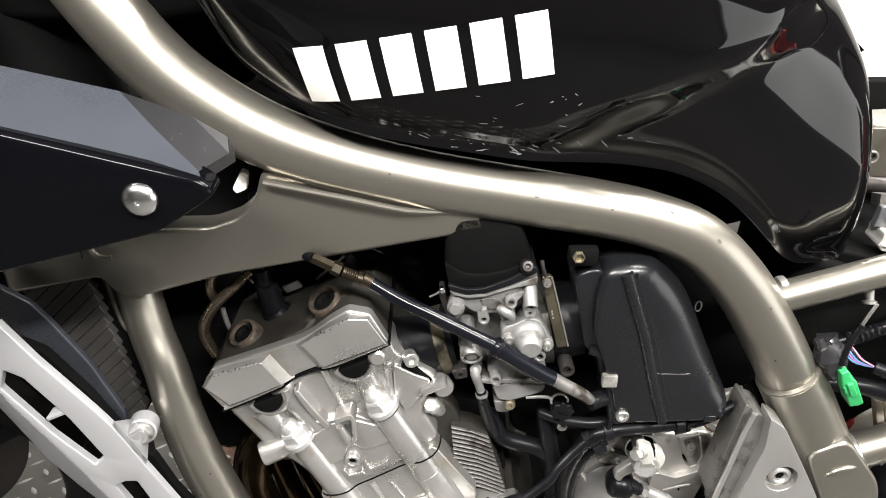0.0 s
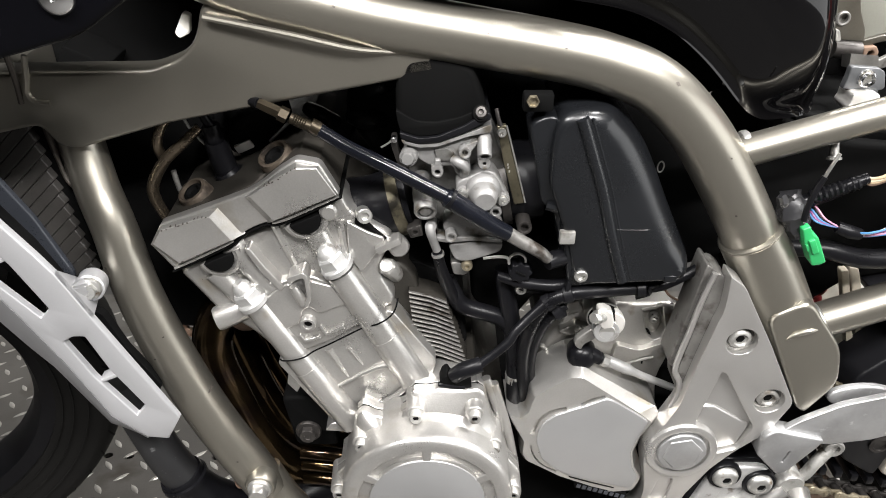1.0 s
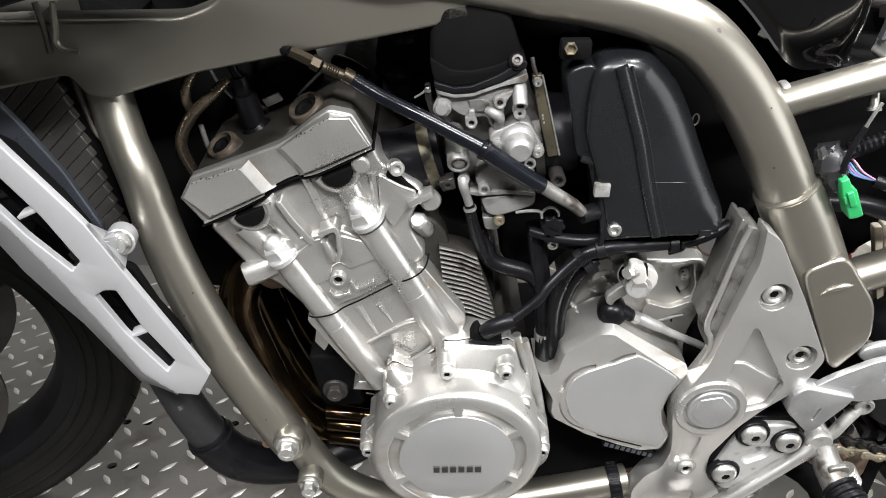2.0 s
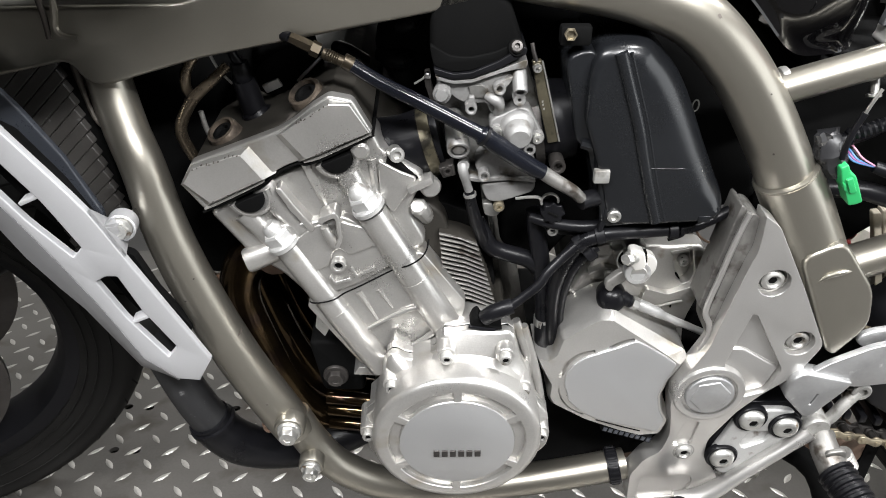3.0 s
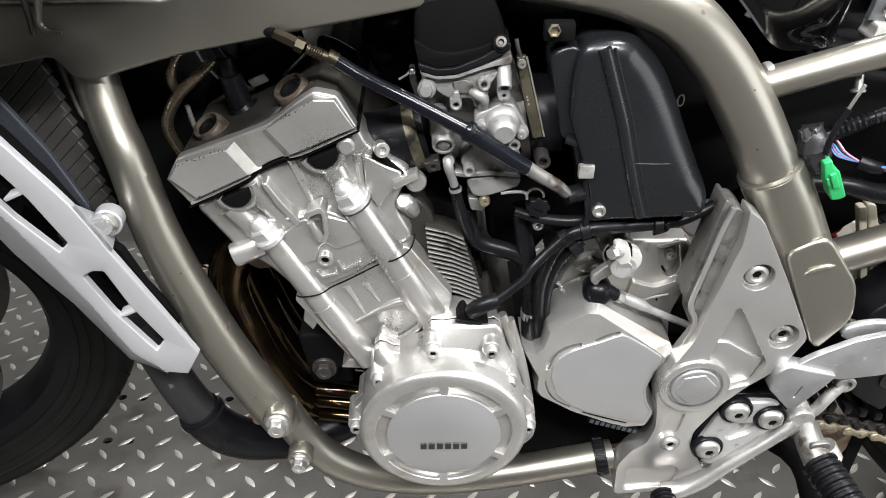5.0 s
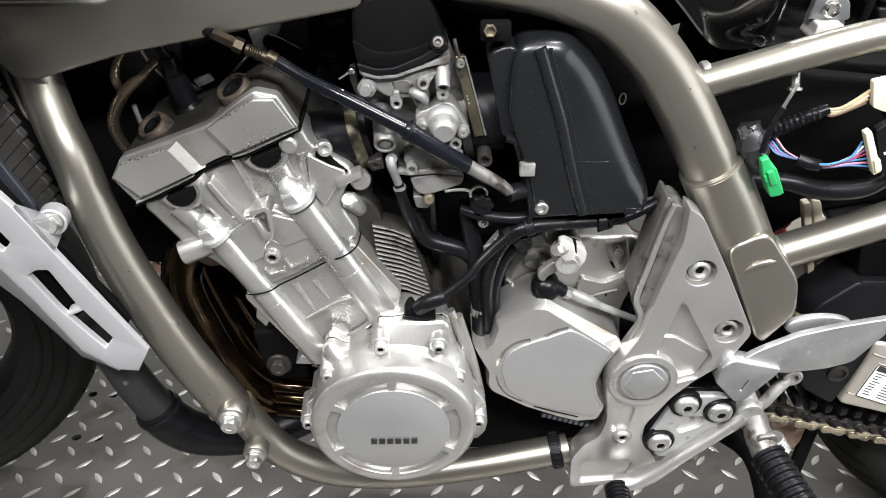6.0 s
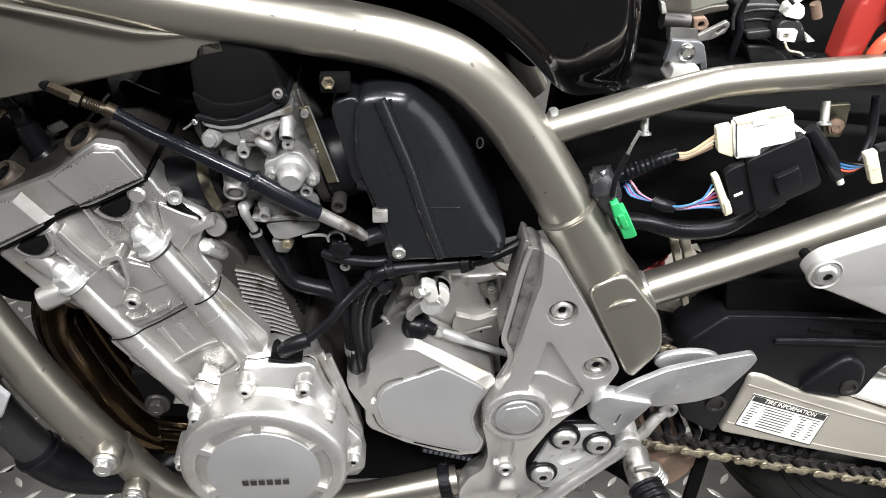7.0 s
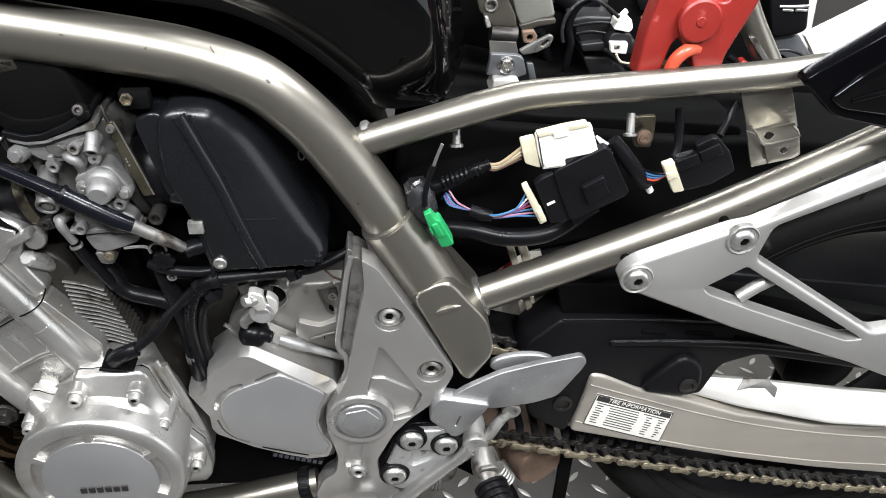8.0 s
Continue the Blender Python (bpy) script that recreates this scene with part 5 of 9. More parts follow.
    part("case_ridge", tube([(0.1244, -0.0990, 0.4511, 0.0022), (0.1386, -0.1000, 0.4384, 0.0026), (0.1482, -0.1000, 0.4275, 0.0024)], 8, 4), GEARBOX, gb)
    part("shaft_tunnel", lathe([(0.0150, -0.02), (0.0150, 0.0), (0.0146, 0.0012), (0.0134, 0.0012), (0.0130, 0.0), (0.0130, -0.018), (0.0003, -0.0185)], (0.1746, -0.1120, 0.4935), (0.02, -1, 0.02), 40), STEEL, gb, "silver rim round the shift shaft")
    part("tunnel_bore", lathe([(0.0128, -0.010), (0.0128, -0.006), (0.0003, -0.0059)], (0.1746, -0.1120, 0.4935), (0.02, -1, 0.02), 30), MATT_BLACK, gb)
    outer = [(0.0907, 0.4107), (0.1021, 0.4078), (0.1087, 0.4139), (0.1120, 0.4346), (0.1236, 0.4436), (0.1439, 0.4574), (0.1553, 0.4605), (0.2267, 0.4124), (0.2318, 0.4013), (0.2189, 0.3766), (0.2149, 0.3591), (0.2189, 0.3417), (0.2272, 0.3277), (0.2260, 0.3183), (0.2212, 0.3039), (0.1954, 0.3011), (0.1443, 0.3242), (0.1105, 0.3471), (0.1060, 0.3569), (0.1062, 0.3753), (0.0988, 0.3897)]
    inner = [(0.0927, 0.4116), (0.1031, 0.4081), (0.1101, 0.4148), (0.1141, 0.4328), (0.1247, 0.4418), (0.1439, 0.4551), (0.1547, 0.4550), (0.2091, 0.4136), (0.2224, 0.4017), (0.2133, 0.3821), (0.2096, 0.3632), (0.2136, 0.3445), (0.2212, 0.3313), (0.2206, 0.3251), (0.2160, 0.3125), (0.1938, 0.3104), (0.1441, 0.3332), (0.1121, 0.3542), (0.1077, 0.3624), (0.1080, 0.3792), (0.1012, 0.3928)]
    loops = []
    for pts, d in ((outer, -0.100), (outer, -0.1385), (outer, -0.1405), (inner, -0.150)):
        loops.append(([tuple(q) for q in rounded(pts, 0.0022, 3)], d))
    grooves = []
    for line, w in (([(0.1149, 0.3879), (0.1191, 0.4040), (0.1273, 0.4135), (0.1355, 0.4174), (0.1434, 0.4193)], 0.0040), ([(0.1555, 0.4232), (0.1662, 0.4298), (0.1767, 0.4329)], 0.0034), ([(0.1145, 0.3743), (0.1183, 0.3604), (0.1269, 0.3483), (0.1405, 0.3397)], 0.0018)):
        grooves.append((stroke([(q[0].x, q[0].z) for q in smooth_line([(u, 0, v) for u, v in line], 5)], w), 0.004))
    s = part("sprocket_cover", tiers(loops, grooves), SILVER, eng, "silver sprocket cover with a disc-shaped face", 26)
    face = rounded([(0.1190, 0.3810), (0.1199, 0.3938), (0.1250, 0.4048), (0.1343, 0.4129), (0.1473, 0.4189), (0.1607, 0.4241), (0.1780, 0.4325), (0.1878, 0.4271), (0.2054, 0.4148), (0.2188, 0.4043), (0.2108, 0.3819), (0.2073, 0.3646), (0.2115, 0.3451), (0.2183, 0.3327), (0.2137, 0.3171), (0.1921, 0.3230), (0.1572, 0.3336), (0.1388, 0.3446), (0.1252, 0.3591)], 0.004, 5)
    part("cover_face", slab(face, -0.1522, -0.146, 0.0009), SILVER_FACE, s, "darker satin face")
    part("slit", tube([(0.1527, -0.1523, 0.3348, 0.0006), (0.1742, -0.1523, 0.3267, 0.0007), (0.1970, -0.1523, 0.3189, 0.0006)], 6, 3), MATT_BLACK, s, "thin black slit")
    strip = [(0.1621, 0.3237), (0.2117, 0.3066), (0.2095, 0.2994), (0.1602, 0.3170)]
    part("cast_strip", slab(strip, -0.1500, -0.14, 0.0004), MATT_BLACK, s, "black cast strip with raised marks")
    for k in range(9):
        f0, f1 = (k + 0.15) / 9, (k + 0.8) / 9
        tl, tr, br, bl = [Vector(q) for q in strip]
        quad = [tl.lerp(tr, f0).lerp(bl.lerp(br, f0), 0.2), tl.lerp(tr, f1).lerp(bl.lerp(br, f1), 0.2), tl.lerp(tr, f1).lerp(bl.lerp(br, f1), 0.8), tl.lerp(tr, f0).lerp(bl.lerp(br, f0), 0.8)]
        part("raised_mark", slab([tuple(q) for q in quad], -0.1508, -0.149, 0.0), GREY_PLASTIC, s)
    # engine mount bolt and pipes in the dark by the block
    part("mount_bolt", hex_bolt(-0.0945, -0.118, 0.364, 0.0085, 0.008, 1.45), DARK_STEEL, eng, "dark greasy engine mount bolt")
    part("bracket_tab", slab(rounded(anticlockwise([(-0.1057, 0.4419), (-0.0988, 0.4332), (-0.0968, 0.4203), (-0.1011, 0.4121), (-0.1090, 0.4232)]), 0.001), -0.118, -0.112, 0.001), STEEL, eng, "bare steel bracket end")
    part("case_tab", slab(rounded(anticlockwise([(-0.0767, 0.3732), (-0.0707, 0.3826), (-0.0548, 0.3824), (-0.0554, 0.3715)]), 0.001), -0.128, -0.10, 0.001), SILVER, eng)
    part("mount_bracket", slab(rounded([(-0.120, 0.395), (-0.075, 0.395), (-0.068, 0.33), (-0.11, 0.33)], 0.006), -0.106, -0.07, 0.004), MATT_BLACK, eng)
    for d in (-0.085, -0.03, 0.03, 0.085):
        pipe = part("exhaust_pipe", tube([(-0.125, d, 0.505, 0.019), (-0.165, d, 0.485, 0.019), (-0.182, d, 0.44, 0.019), (-0.172, d, 0.38, 0.019), (-0.150, d, 0.31, 0.019), (-0.120, d * 0.85, 0.262, 0.019), (-0.06, d * 0.6, 0.235, 0.019), (0.05, d * 0.4, 0.215, 0.02)], 18, 6), COPPER_PIPE, eng, "heat-tinted bronze exhaust header")
        part("pipe_flange", lathe([(0.030, -0.006), (0.032, 0), (0.030, 0.006), (0.02, 0.007)], (-0.150, d, 0.496), (-0.75, 0, -0.45), 24), RUST, pipe, "rusty header flange")
    for v in (0.305, 0.288, 0.268):
        part("oil_pipe", tube([(-0.11, -0.09, v, 0.0075), (-0.08, -0.095, v + 0.002, 0.0075), (-0.055, -0.1, v + 0.002, 0.0075)], 12, 4), COPPER_PIPE, eng)
    return eng


engine()


# ---- carburettor, airbox and what lies round them ----
def boss(u, d, v, r, h, hole=0.55, axis=(0, -1, 0.05), seg=20):
    """A short cast tube with a rounded rim and a blind hole."""
    return lathe([(r, -0.014), (r, h * 0.8), (r * 0.92, h), (r * (hole + 0.12), h), (r * hole, h * 0.9), (r * hole, -0.002), (0.0003, -0.003)], (u, d, v), axis, seg)


def cross_screw(u, d, v, r, h=0.003, axis=(0, -1, 0.05)):
    """A pan-head screw with a dished middle."""
    return lathe([(r, -0.003), (r, h * 0.5), (r * 0.8, h), (r * 0.42, h * 1.05), (r * 0.3, h * 0.4), (0.0003, h * 0.35)], (u, d, v), axis, 18)


def carburettor():
    body = rounded([(0.0025, 0.6651), (0.0285, 0.6640), (0.0689, 0.6798), (0.0707, 0.6725), (0.0822, 0.6398), (0.0869, 0.6091), (0.0831, 0.6000), (0.0341, 0.5911), (0.0135, 0.6004), (0.0103, 0.6229), (0.0044, 0.6445)], 0.004)
    c = part("carburettor", slab(body, -0.120, 0.12, 0.003), CARB_DARK, bike, "cast carburettor with black cap, screws and brass fittings")
    cap = rounded([(-0.0014, 0.7160), (-0.0020, 0.6902), (0.0008, 0.6772), (0.0150, 0.6724), (0.0281, 0.6735), (0.0483, 0.6812), (0.0644, 0.6907), (0.0631, 0.6993), (0.0572, 0.7158), (0.0531, 0.7265), (0.0264, 0.7370), (0.0037, 0.7336)], 0.007)
    part("cap", slab(cap, -0.134, -0.05, 0.006), MATT_BLACK, c, "matt black carburettor cap")
    part("cap_band", slab(rounded([(-0.0023, 0.6964), (0.0007, 0.6797), (0.0149, 0.6750), (0.0279, 0.6763), (0.0477, 0.6833), (0.0627, 0.6947), (0.0590, 0.6965), (0.0438, 0.6896), (0.0274, 0.6859), (0.0126, 0.6869)], 0.004), -0.1362, -0.06, 0.002), MATT_BLACK, c)
    part("cap_flange", slab(rounded([(0.0005, 0.6795), (0.0015, 0.6745), (0.0149, 0.6705), (0.0286, 0.6716), (0.0487, 0.6793), (0.0665, 0.6892), (0.0666, 0.6937), (0.0633, 0.6948), (0.0474, 0.6843), (0.0278, 0.6759), (0.0149, 0.6748)], 0.0015), -0.139, -0.06, 0.0012), SATIN_BLACK, c)
    part("cap_gasket", slab(rounded([(0.0015, 0.6733), (0.0150, 0.6691), (0.0287, 0.6702), (0.0489, 0.6777), (0.0674, 0.6850), (0.0680, 0.6811), (0.0660, 0.6780), (0.0590, 0.6773), (0.0494, 0.6750), (0.0288, 0.6676), (0.0150, 0.6665), (0.0034, 0.6697)], 0.0012, 3), -0.1375, -0.06, 0.001), CARB, c, "bright cast rim under the cap")
    seat = part("cap_screw_seat", lathe([(0.0068, -0.006), (0.0068, 0.0), (0.0060, 0.0015), (0.004, 0.0015)], (0.0595, -0.1360, 0.6930), (0, -0.86, 0.5), 20), MATT_BLACK, c)
    part("cap_screw", cross_screw(0.0592, -0.1380, 0.6945, 0.0048, 0.003, (0, -0.86, 0.5)), DARK_STEEL, seat)
    # casting under the cap
    part("body_side", slab(rounded([(0.0042, 0.6675), (0.0151, 0.6642), (0.0294, 0.6658), (0.0499, 0.6728), (0.0595, 0.6747), (0.0544, 0.6640), (0.0514, 0.6556), (0.0536, 0.6494), (0.0504, 0.6423), (0.0427, 0.6415), (0.0401, 0.6503), (0.0325, 0.6495), (0.0225, 0.6504), (0.0152, 0.6549)], 0.0022), -0.1325, -0.10, 0.0022), CARB, c)
    part("body_relief", slab(rounded([(0.0256, 0.6634), (0.0357, 0.6650), (0.0412, 0.6605), (0.0391, 0.6541), (0.0281, 0.6537)], 0.0015), -0.1340, -0.12, 0.001), CARB_DARK, c)
    part("wing", slab(rounded([(0.0482, 0.6683), (0.0537, 0.6707), (0.0585, 0.6726), (0.0568, 0.6683), (0.0536, 0.6643), (0.0509, 0.6587), (0.0490, 0.6596), (0.0469, 0.6640)], 0.0015), -0.1375, -0.115, 0.0016), CARB, c)
    part("boss", boss(0.0484, -0.1370, 0.6636, 0.0046, 0.004, 0.5), CARB, c)
    part("pillar", tube([(0.0642, -0.1300, 0.6689, 0.0048), (0.0632, -0.1370, 0.6675, 0.0050), (0.0626, -0.1430, 0.6655, 0.0053)], 16, 4), CARB, c)
    part("boss", boss(0.0626, -0.1430, 0.6651, 0.0053, 0.0035, 0.55, (0, -0.8, -0.6)), CARB, c)
    part("pin", boss(0.0627, -0.1410, 0.6566, 0.0046, 0.003, 0.3), CARB, c)
    part("yoke", tube([(0.0398, -0.1350, 0.6563, 0.0034), (0.0448, -0.1390, 0.6552, 0.0042), (0.0489, -0.1380, 0.6507, 0.0040), (0.0480, -0.1340, 0.6422, 0.0034)], 12, 4), CARB, c)
    nut = part("side_plug", lathe([(0.0068, -0.012), (0.0068, 0.001), (0.0062, 0.002), (0.0058, 0.0021, 6), (0.0054, 0.0046, 6), (0.0042, 0.0056), (0.0003, 0.0058)], (0.0067, -0.1390, 0.6598), (-0.1, -1, 0.15), 24), CARB, c)
    part("plug_bracket", slab(rounded([(-0.0059, 0.6721), (-0.0018, 0.6728), (-0.0008, 0.6617), (0.0045, 0.6502), (0.0072, 0.6411), (0.0029, 0.6398), (-0.0024, 0.6535), (-0.0057, 0.6637)], 0.001), -0.132, -0.122, 0.0008), DARK_STEEL, c)
    part("bracket_pin", lathe([(0.0024, 0), (0.0024, 0.005), (0.0015, 0.006)], (-0.0037, -0.1320, 0.6721), (0, -1, 0.1), 12), CHROME, c)
    part("hanging_tab", slab(rounded([(0.0235, 0.6508), (0.0257, 0.6524), (0.0264, 0.6568), (0.0305, 0.6572), (0.0310, 0.6519), (0.0331, 0.6470), (0.0313, 0.6424), (0.0274, 0.6416), (0.0239, 0.6446)], 0.0016), -0.1375, -0.125, 0.001, holes=[circle(0.0283, 0.6464, 0.0021, 14)]), CARB, c)
    # round diaphragm with two ears
    plate = part("diaphragm_plate", slab(rounded([(0.0422, 0.6374), (0.0463, 0.6411), (0.0535, 0.6440), (0.0635, 0.6493), (0.0713, 0.6468), (0.0760, 0.6388), (0.0818, 0.6282), (0.0828, 0.6209), (0.0778, 0.6187), (0.0660, 0.6197), (0.0570, 0.6188), (0.0470, 0.6237), (0.0425, 0.6293)], 0.003), -0.1385, -0.118, 0.0016), CARB, c, "pale cast diaphragm cover")
    part("diaphragm_dome", lathe([(0.0135, -0.006), (0.0135, 0.001), (0.0125, 0.004), (0.0108, 0.0055), (0.0098, 0.012), (0.0084, 0.0165), (0.0072, 0.0175), (0.0003, 0.0176)], (0.0629, -0.1385, 0.6329), (0.02, -1, -0.10), 36), CARB, plate, "pale cast diaphragm cover")
    part("dome_mark", box(0.0592, -0.1555, 0.6354, 0.0030, 0.0012, 0.0018, 0.0003), CARB_DARK, plate)
    for u, d, v in ((0.0479, -0.1390, 0.6307), (0.0778, -0.1390, 0.6249)):
        part("ear", lathe([(0.0056, -0.006), (0.0056, 0.001), (0.005, 0.002), (0.003, 0.002)], (u, d, v), (0, -1, 0.05), 18), CARB, plate)
        part("ear_screw", cross_screw(u, d - 0.0018, v, 0.0042, 0.0032), STEEL, plate)
    part("boss", boss(0.0725, -0.1390, 0.6158, 0.0048, 0.005, 0.5), CARB, c)
    part("jet_neck", tube([(0.0161, -0.1180, 0.6350, 0.0072), (0.0166, -0.1320, 0.6270, 0.0076), (0.0188, -0.1400, 0.6208, 0.0082)], 18, 4), CARB, c)
    part("jet_collar", lathe([(0.0084, -0.010), (0.0088, -0.002), (0.0088, 0.004), (0.0080, 0.0055), (0.0064, 0.0055), (0.0060, 0.002), (0.0048, 0.002), (0.0045, 0.0045), (0.0026, 0.0052), (0.0003, 0.0052)], (0.0190, -0.1410, 0.6189), (0.03, -0.93, -0.35), 28), CARB, c)
    part("side_lever", slab(rounded([(0.0095, 0.6258), (0.0130, 0.6309), (0.0154, 0.6271), (0.0131, 0.6214), (0.0111, 0.6180), (0.0091, 0.6206)], 0.0015), -0.135, -0.125, 0.001), CARB, c)
    # float bowl with its joint
    part("chamber", slab(rounded([(0.0432, 0.6173), (0.0333, 0.6040), (0.0323, 0.5986), (0.0365, 0.5908), (0.0786, 0.5882), (0.0802, 0.6006), (0.0664, 0.6096), (0.0562, 0.6172)], 0.003), -0.138, 0.10, 0.0025), CARB, c, "smooth cast float chamber")
    part("joint_rim", slab(rounded([(0.0275, 0.5923), (0.0351, 0.5909), (0.0572, 0.5925), (0.0786, 0.5896), (0.0796, 0.5869), (0.0573, 0.5889), (0.0356, 0.5872), (0.0284, 0.5886)], 0.0008, 3), -0.1408, -0.10, 0.0008), CARB, c)
    part("float_bowl", slab(rounded([(0.0367, 0.5839), (0.0385, 0.5778), (0.0424, 0.5687), (0.0516, 0.5672), (0.0657, 0.5719), (0.0789, 0.5770), (0.0804, 0.5850), (0.0576, 0.5865)], 0.0035), -0.138, 0.10, 0.003), CARB, c, "cast float bowl")
    part("drain_plug", slab(rounded([(0.0387, 0.5638), (0.0416, 0.5519), (0.0513, 0.5509), (0.0572, 0.5602), (0.0525, 0.5632)], 0.002), -0.133, -0.10, 0.0015), CARB_DARK, c)
    part("drain_screw", cross_screw(0.0521, -0.1360, 0.5631, 0.0046, 0.0035), BRASS, c, "brass drain screw")
    for x in ((0.0389, -0.1430, 0.5954, 0.0046), (0.0961, -0.1360, 0.5994, 0.0060)):
        part("bowl_screw", boss(*x, 0.004, 0.55), CARB if x[0] < 0.06 else DARK_STEEL, c)
    part("bowl_tube", tube([(0.0408, -0.1260, 0.5920, 0.0032), (0.0396, -0.1380, 0.5954, 0.0034), (0.0389, -0.1430, 0.5954, 0.0036)], 12, 3), CARB, c)
    part("nipple", tube([(0.0230, -0.1380, 0.6014, 0.0046), (0.0230, -0.1410, 0.5972, 0.0040), (0.0252, -0.1400, 0.5884, 0.0034), (0.0279, -0.1380, 0.5788, 0.0034)], 14, 4), CARB, c)
    part("nipple_cap", boss(0.0232, -0.1390, 0.6015, 0.0046, 0.003, 0.5, (-0.1, -1, 0.3)), CARB, c)
    part("hose_clip", turned(lathe([(0.0042, -0.0012), (0.0052, -0.0012), (0.0052, 0.0012), (0.0042, 0.0012)], (0, 0, 0), (0, 0, 1), 18), Matrix.Translation((0.0287, -0.1380, 0.5750)) @ Vector((0.2, 0, -1)).to_track_quat("Z", "Y").to_matrix().to_4x4()), STEEL, c)
    part("drain_hose", tube([(0.0283, -0.1380, 0.5769, 0.0042), (0.0303, -0.1350, 0.5641, 0.0046), (0.0354, -0.1280, 0.5423, 0.0056), (0.0425, -0.1200, 0.5188, 0.0060)], 12, 4), RUBBER, c)
    # wire clip and fluted knob beside the bowl
    cu, cd, cv = 0.0921, -0.1390, 0.5689
    part("wire_clip", tube([(cu + 0.0068 * math.cos(radians(a)), cd, cv + 0.0068 * math.sin(radians(a)), 0.0011) for a in range(-10, 230, 24)], 8, 2), STEEL, c, "bright wire hose clip")
    part("clip_tail", tube([(0.0651, -0.1370, 0.5703, 0.0011), (0.0766, -0.1390, 0.5729, 0.0013), (0.0841, -0.1390, 0.5718, 0.0013), (0.0859, -0.1380, 0.5660, 0.0012)], 8, 4), STEEL, c)
    ku, kd, kv = 0.0951, -0.1380, 0.5586
    knob = [(ku + (0.0088 + 0.0009 * math.cos(a * 8)) * math.cos(a), kv + (0.0088 + 0.0009 * math.cos(a * 8)) * math.sin(a)) for a in [2 * math.pi * n / 64 for n in range(64)]]
    k = part("idle_knob", slab(knob, kd - 0.004, kd + 0.008, 0.001), RUBBER, c, "black fluted idle adjuster knob")
    part("knob_slot", turned(box(0, 0, 0, 0.009, 0.0014, 0.0018, 0.0003), Matrix.Translation((ku, kd - 0.0044, kv)) @ pose(0, 0, 0, 0, 28, 0)), MATT_BLACK, k)
    part("case_screw", socket_screw(0.0974, -0.1320, 0.5377, 0.0046, 0.004), STEEL, c)
    part("screw_socket", socket_fill(0.0969, -0.1345, 0.5394, 0.0024), MATT_BLACK, c)
    # rubber intake towards the head, with its clamp and flange
    stub = part("intake_stub", tube([(-0.0513, -0.0980, 0.5987, 0.021), (-0.0258, -0.1040, 0.6016, 0.0240), (-0.0070, -0.1060, 0.6060, 0.0265), (0.0065, -0.1060, 0.6093, 0.0265)], 28, 4), RUBBER, c, "black rubber intake stub with a clamp")
    part("clamp_band", turned(lathe([(0.0270, -0.0045), (0.0288, -0.0045), (0.0288, 0.0045), (0.0270, 0.0045)], (0, 0, 0), (0, 0, 1), 36), Matrix.Translation((-0.0016, -0.1060, 0.6071)) @ Vector((1, 0, 0.30)).to_track_quat("Z", "Y").to_matrix().to_4x4()), CLAMP_STEEL, stub, "olive passivated clamp band")
    part("stub_flange", slab(rounded([(-0.0346, 0.6108), (-0.0262, 0.6045), (-0.0110, 0.5904), (-0.0131, 0.5867), (-0.0238, 0.5904), (-0.0366, 0.6019)], 0.0025), -0.140, -0.10, 0.002), MATT_BLACK, stub)
    part("flange_screw", lathe([(0.0060, -0.006), (0.0060, 0.0042), (0.0052, 0.005), (0.0034, 0.005, 6), (0.0032, 0.002, 6), (0.0003, 0.002)], (-0.0283, -0.1390, 0.6116), (0.25, -0.9, 0.2), 24), STEEL, stub, "steel socket screw")
    part("clamp_ear", slab(rounded([(0.0039, 0.5984), (0.0155, 0.6023), (0.0175, 0.5928), (0.0075, 0.5901)], 0.001), -0.139, -0.128, 0.0008), DARK_STEEL, stub)
    part("ear_screw", boss(0.0111, -0.1400, 0.5972, 0.0036, 0.002, 0.5), DARK_STEEL, stub)
    part("clamp_tail", tube([(-0.0131, -0.1340, 0.6658, 0.0008), (-0.0078, -0.1360, 0.6698, 0.0008), (-0.0059, -0.1360, 0.6717, 0.0008)], 6, 3), STEEL, stub)
    # rubber mouth to the airbox with an upright olive strap
    boot = part("air_boot", tube([(0.0786, -0.0940, 0.6167, 0.031), (0.0950, -0.0950, 0.6189, 0.033), (0.1115, -0.0950, 0.6204, 0.031)], 26, 4), RUBBER, c)
    part("boot_band", turned(lathe([(0.0335, -0.0035), (0.0350, -0.0035), (0.0350, 0.0035), (0.0335, 0.0035)], (0, 0, 0), (0, 0, 1), 36), Matrix.Translation((0.0814, -0.0950, 0.6172)) @ Vector((1, 0, 0.18)).to_track_quat("Z", "Y").to_matrix().to_4x4()), DARK_STEEL, boot)
    strap = part("strap", slab(rounded([(0.0717, 0.6807), (0.0788, 0.6814), (0.0841, 0.6608), (0.0963, 0.6168), (0.0880, 0.6151), (0.0778, 0.6527)], 0.001), -0.1305, -0.126, 0.0008), CLAMP_STEEL, boot, "olive metal strap with stamped marks")
    part("strap_lip", tube([(0.0790, -0.1310, 0.6814, 0.0007), (0.0847, -0.1310, 0.6612, 0.0007), (0.0965, -0.1310, 0.6173, 0.0007)], 6, 3), STEEL, strap)
    for x, z in ((0.0814, 0.6498), (0.0819, 0.6473), (0.0828, 0.6440)):
        part("stamped_mark", box(x, -0.1307, z, 0.0012, 0.0004, 0.0016, 0), STEEL, strap)
    part("strap_screw", cross_screw(0.0757, -0.1310, 0.6760, 0.0034, 0.003), STEEL, strap)
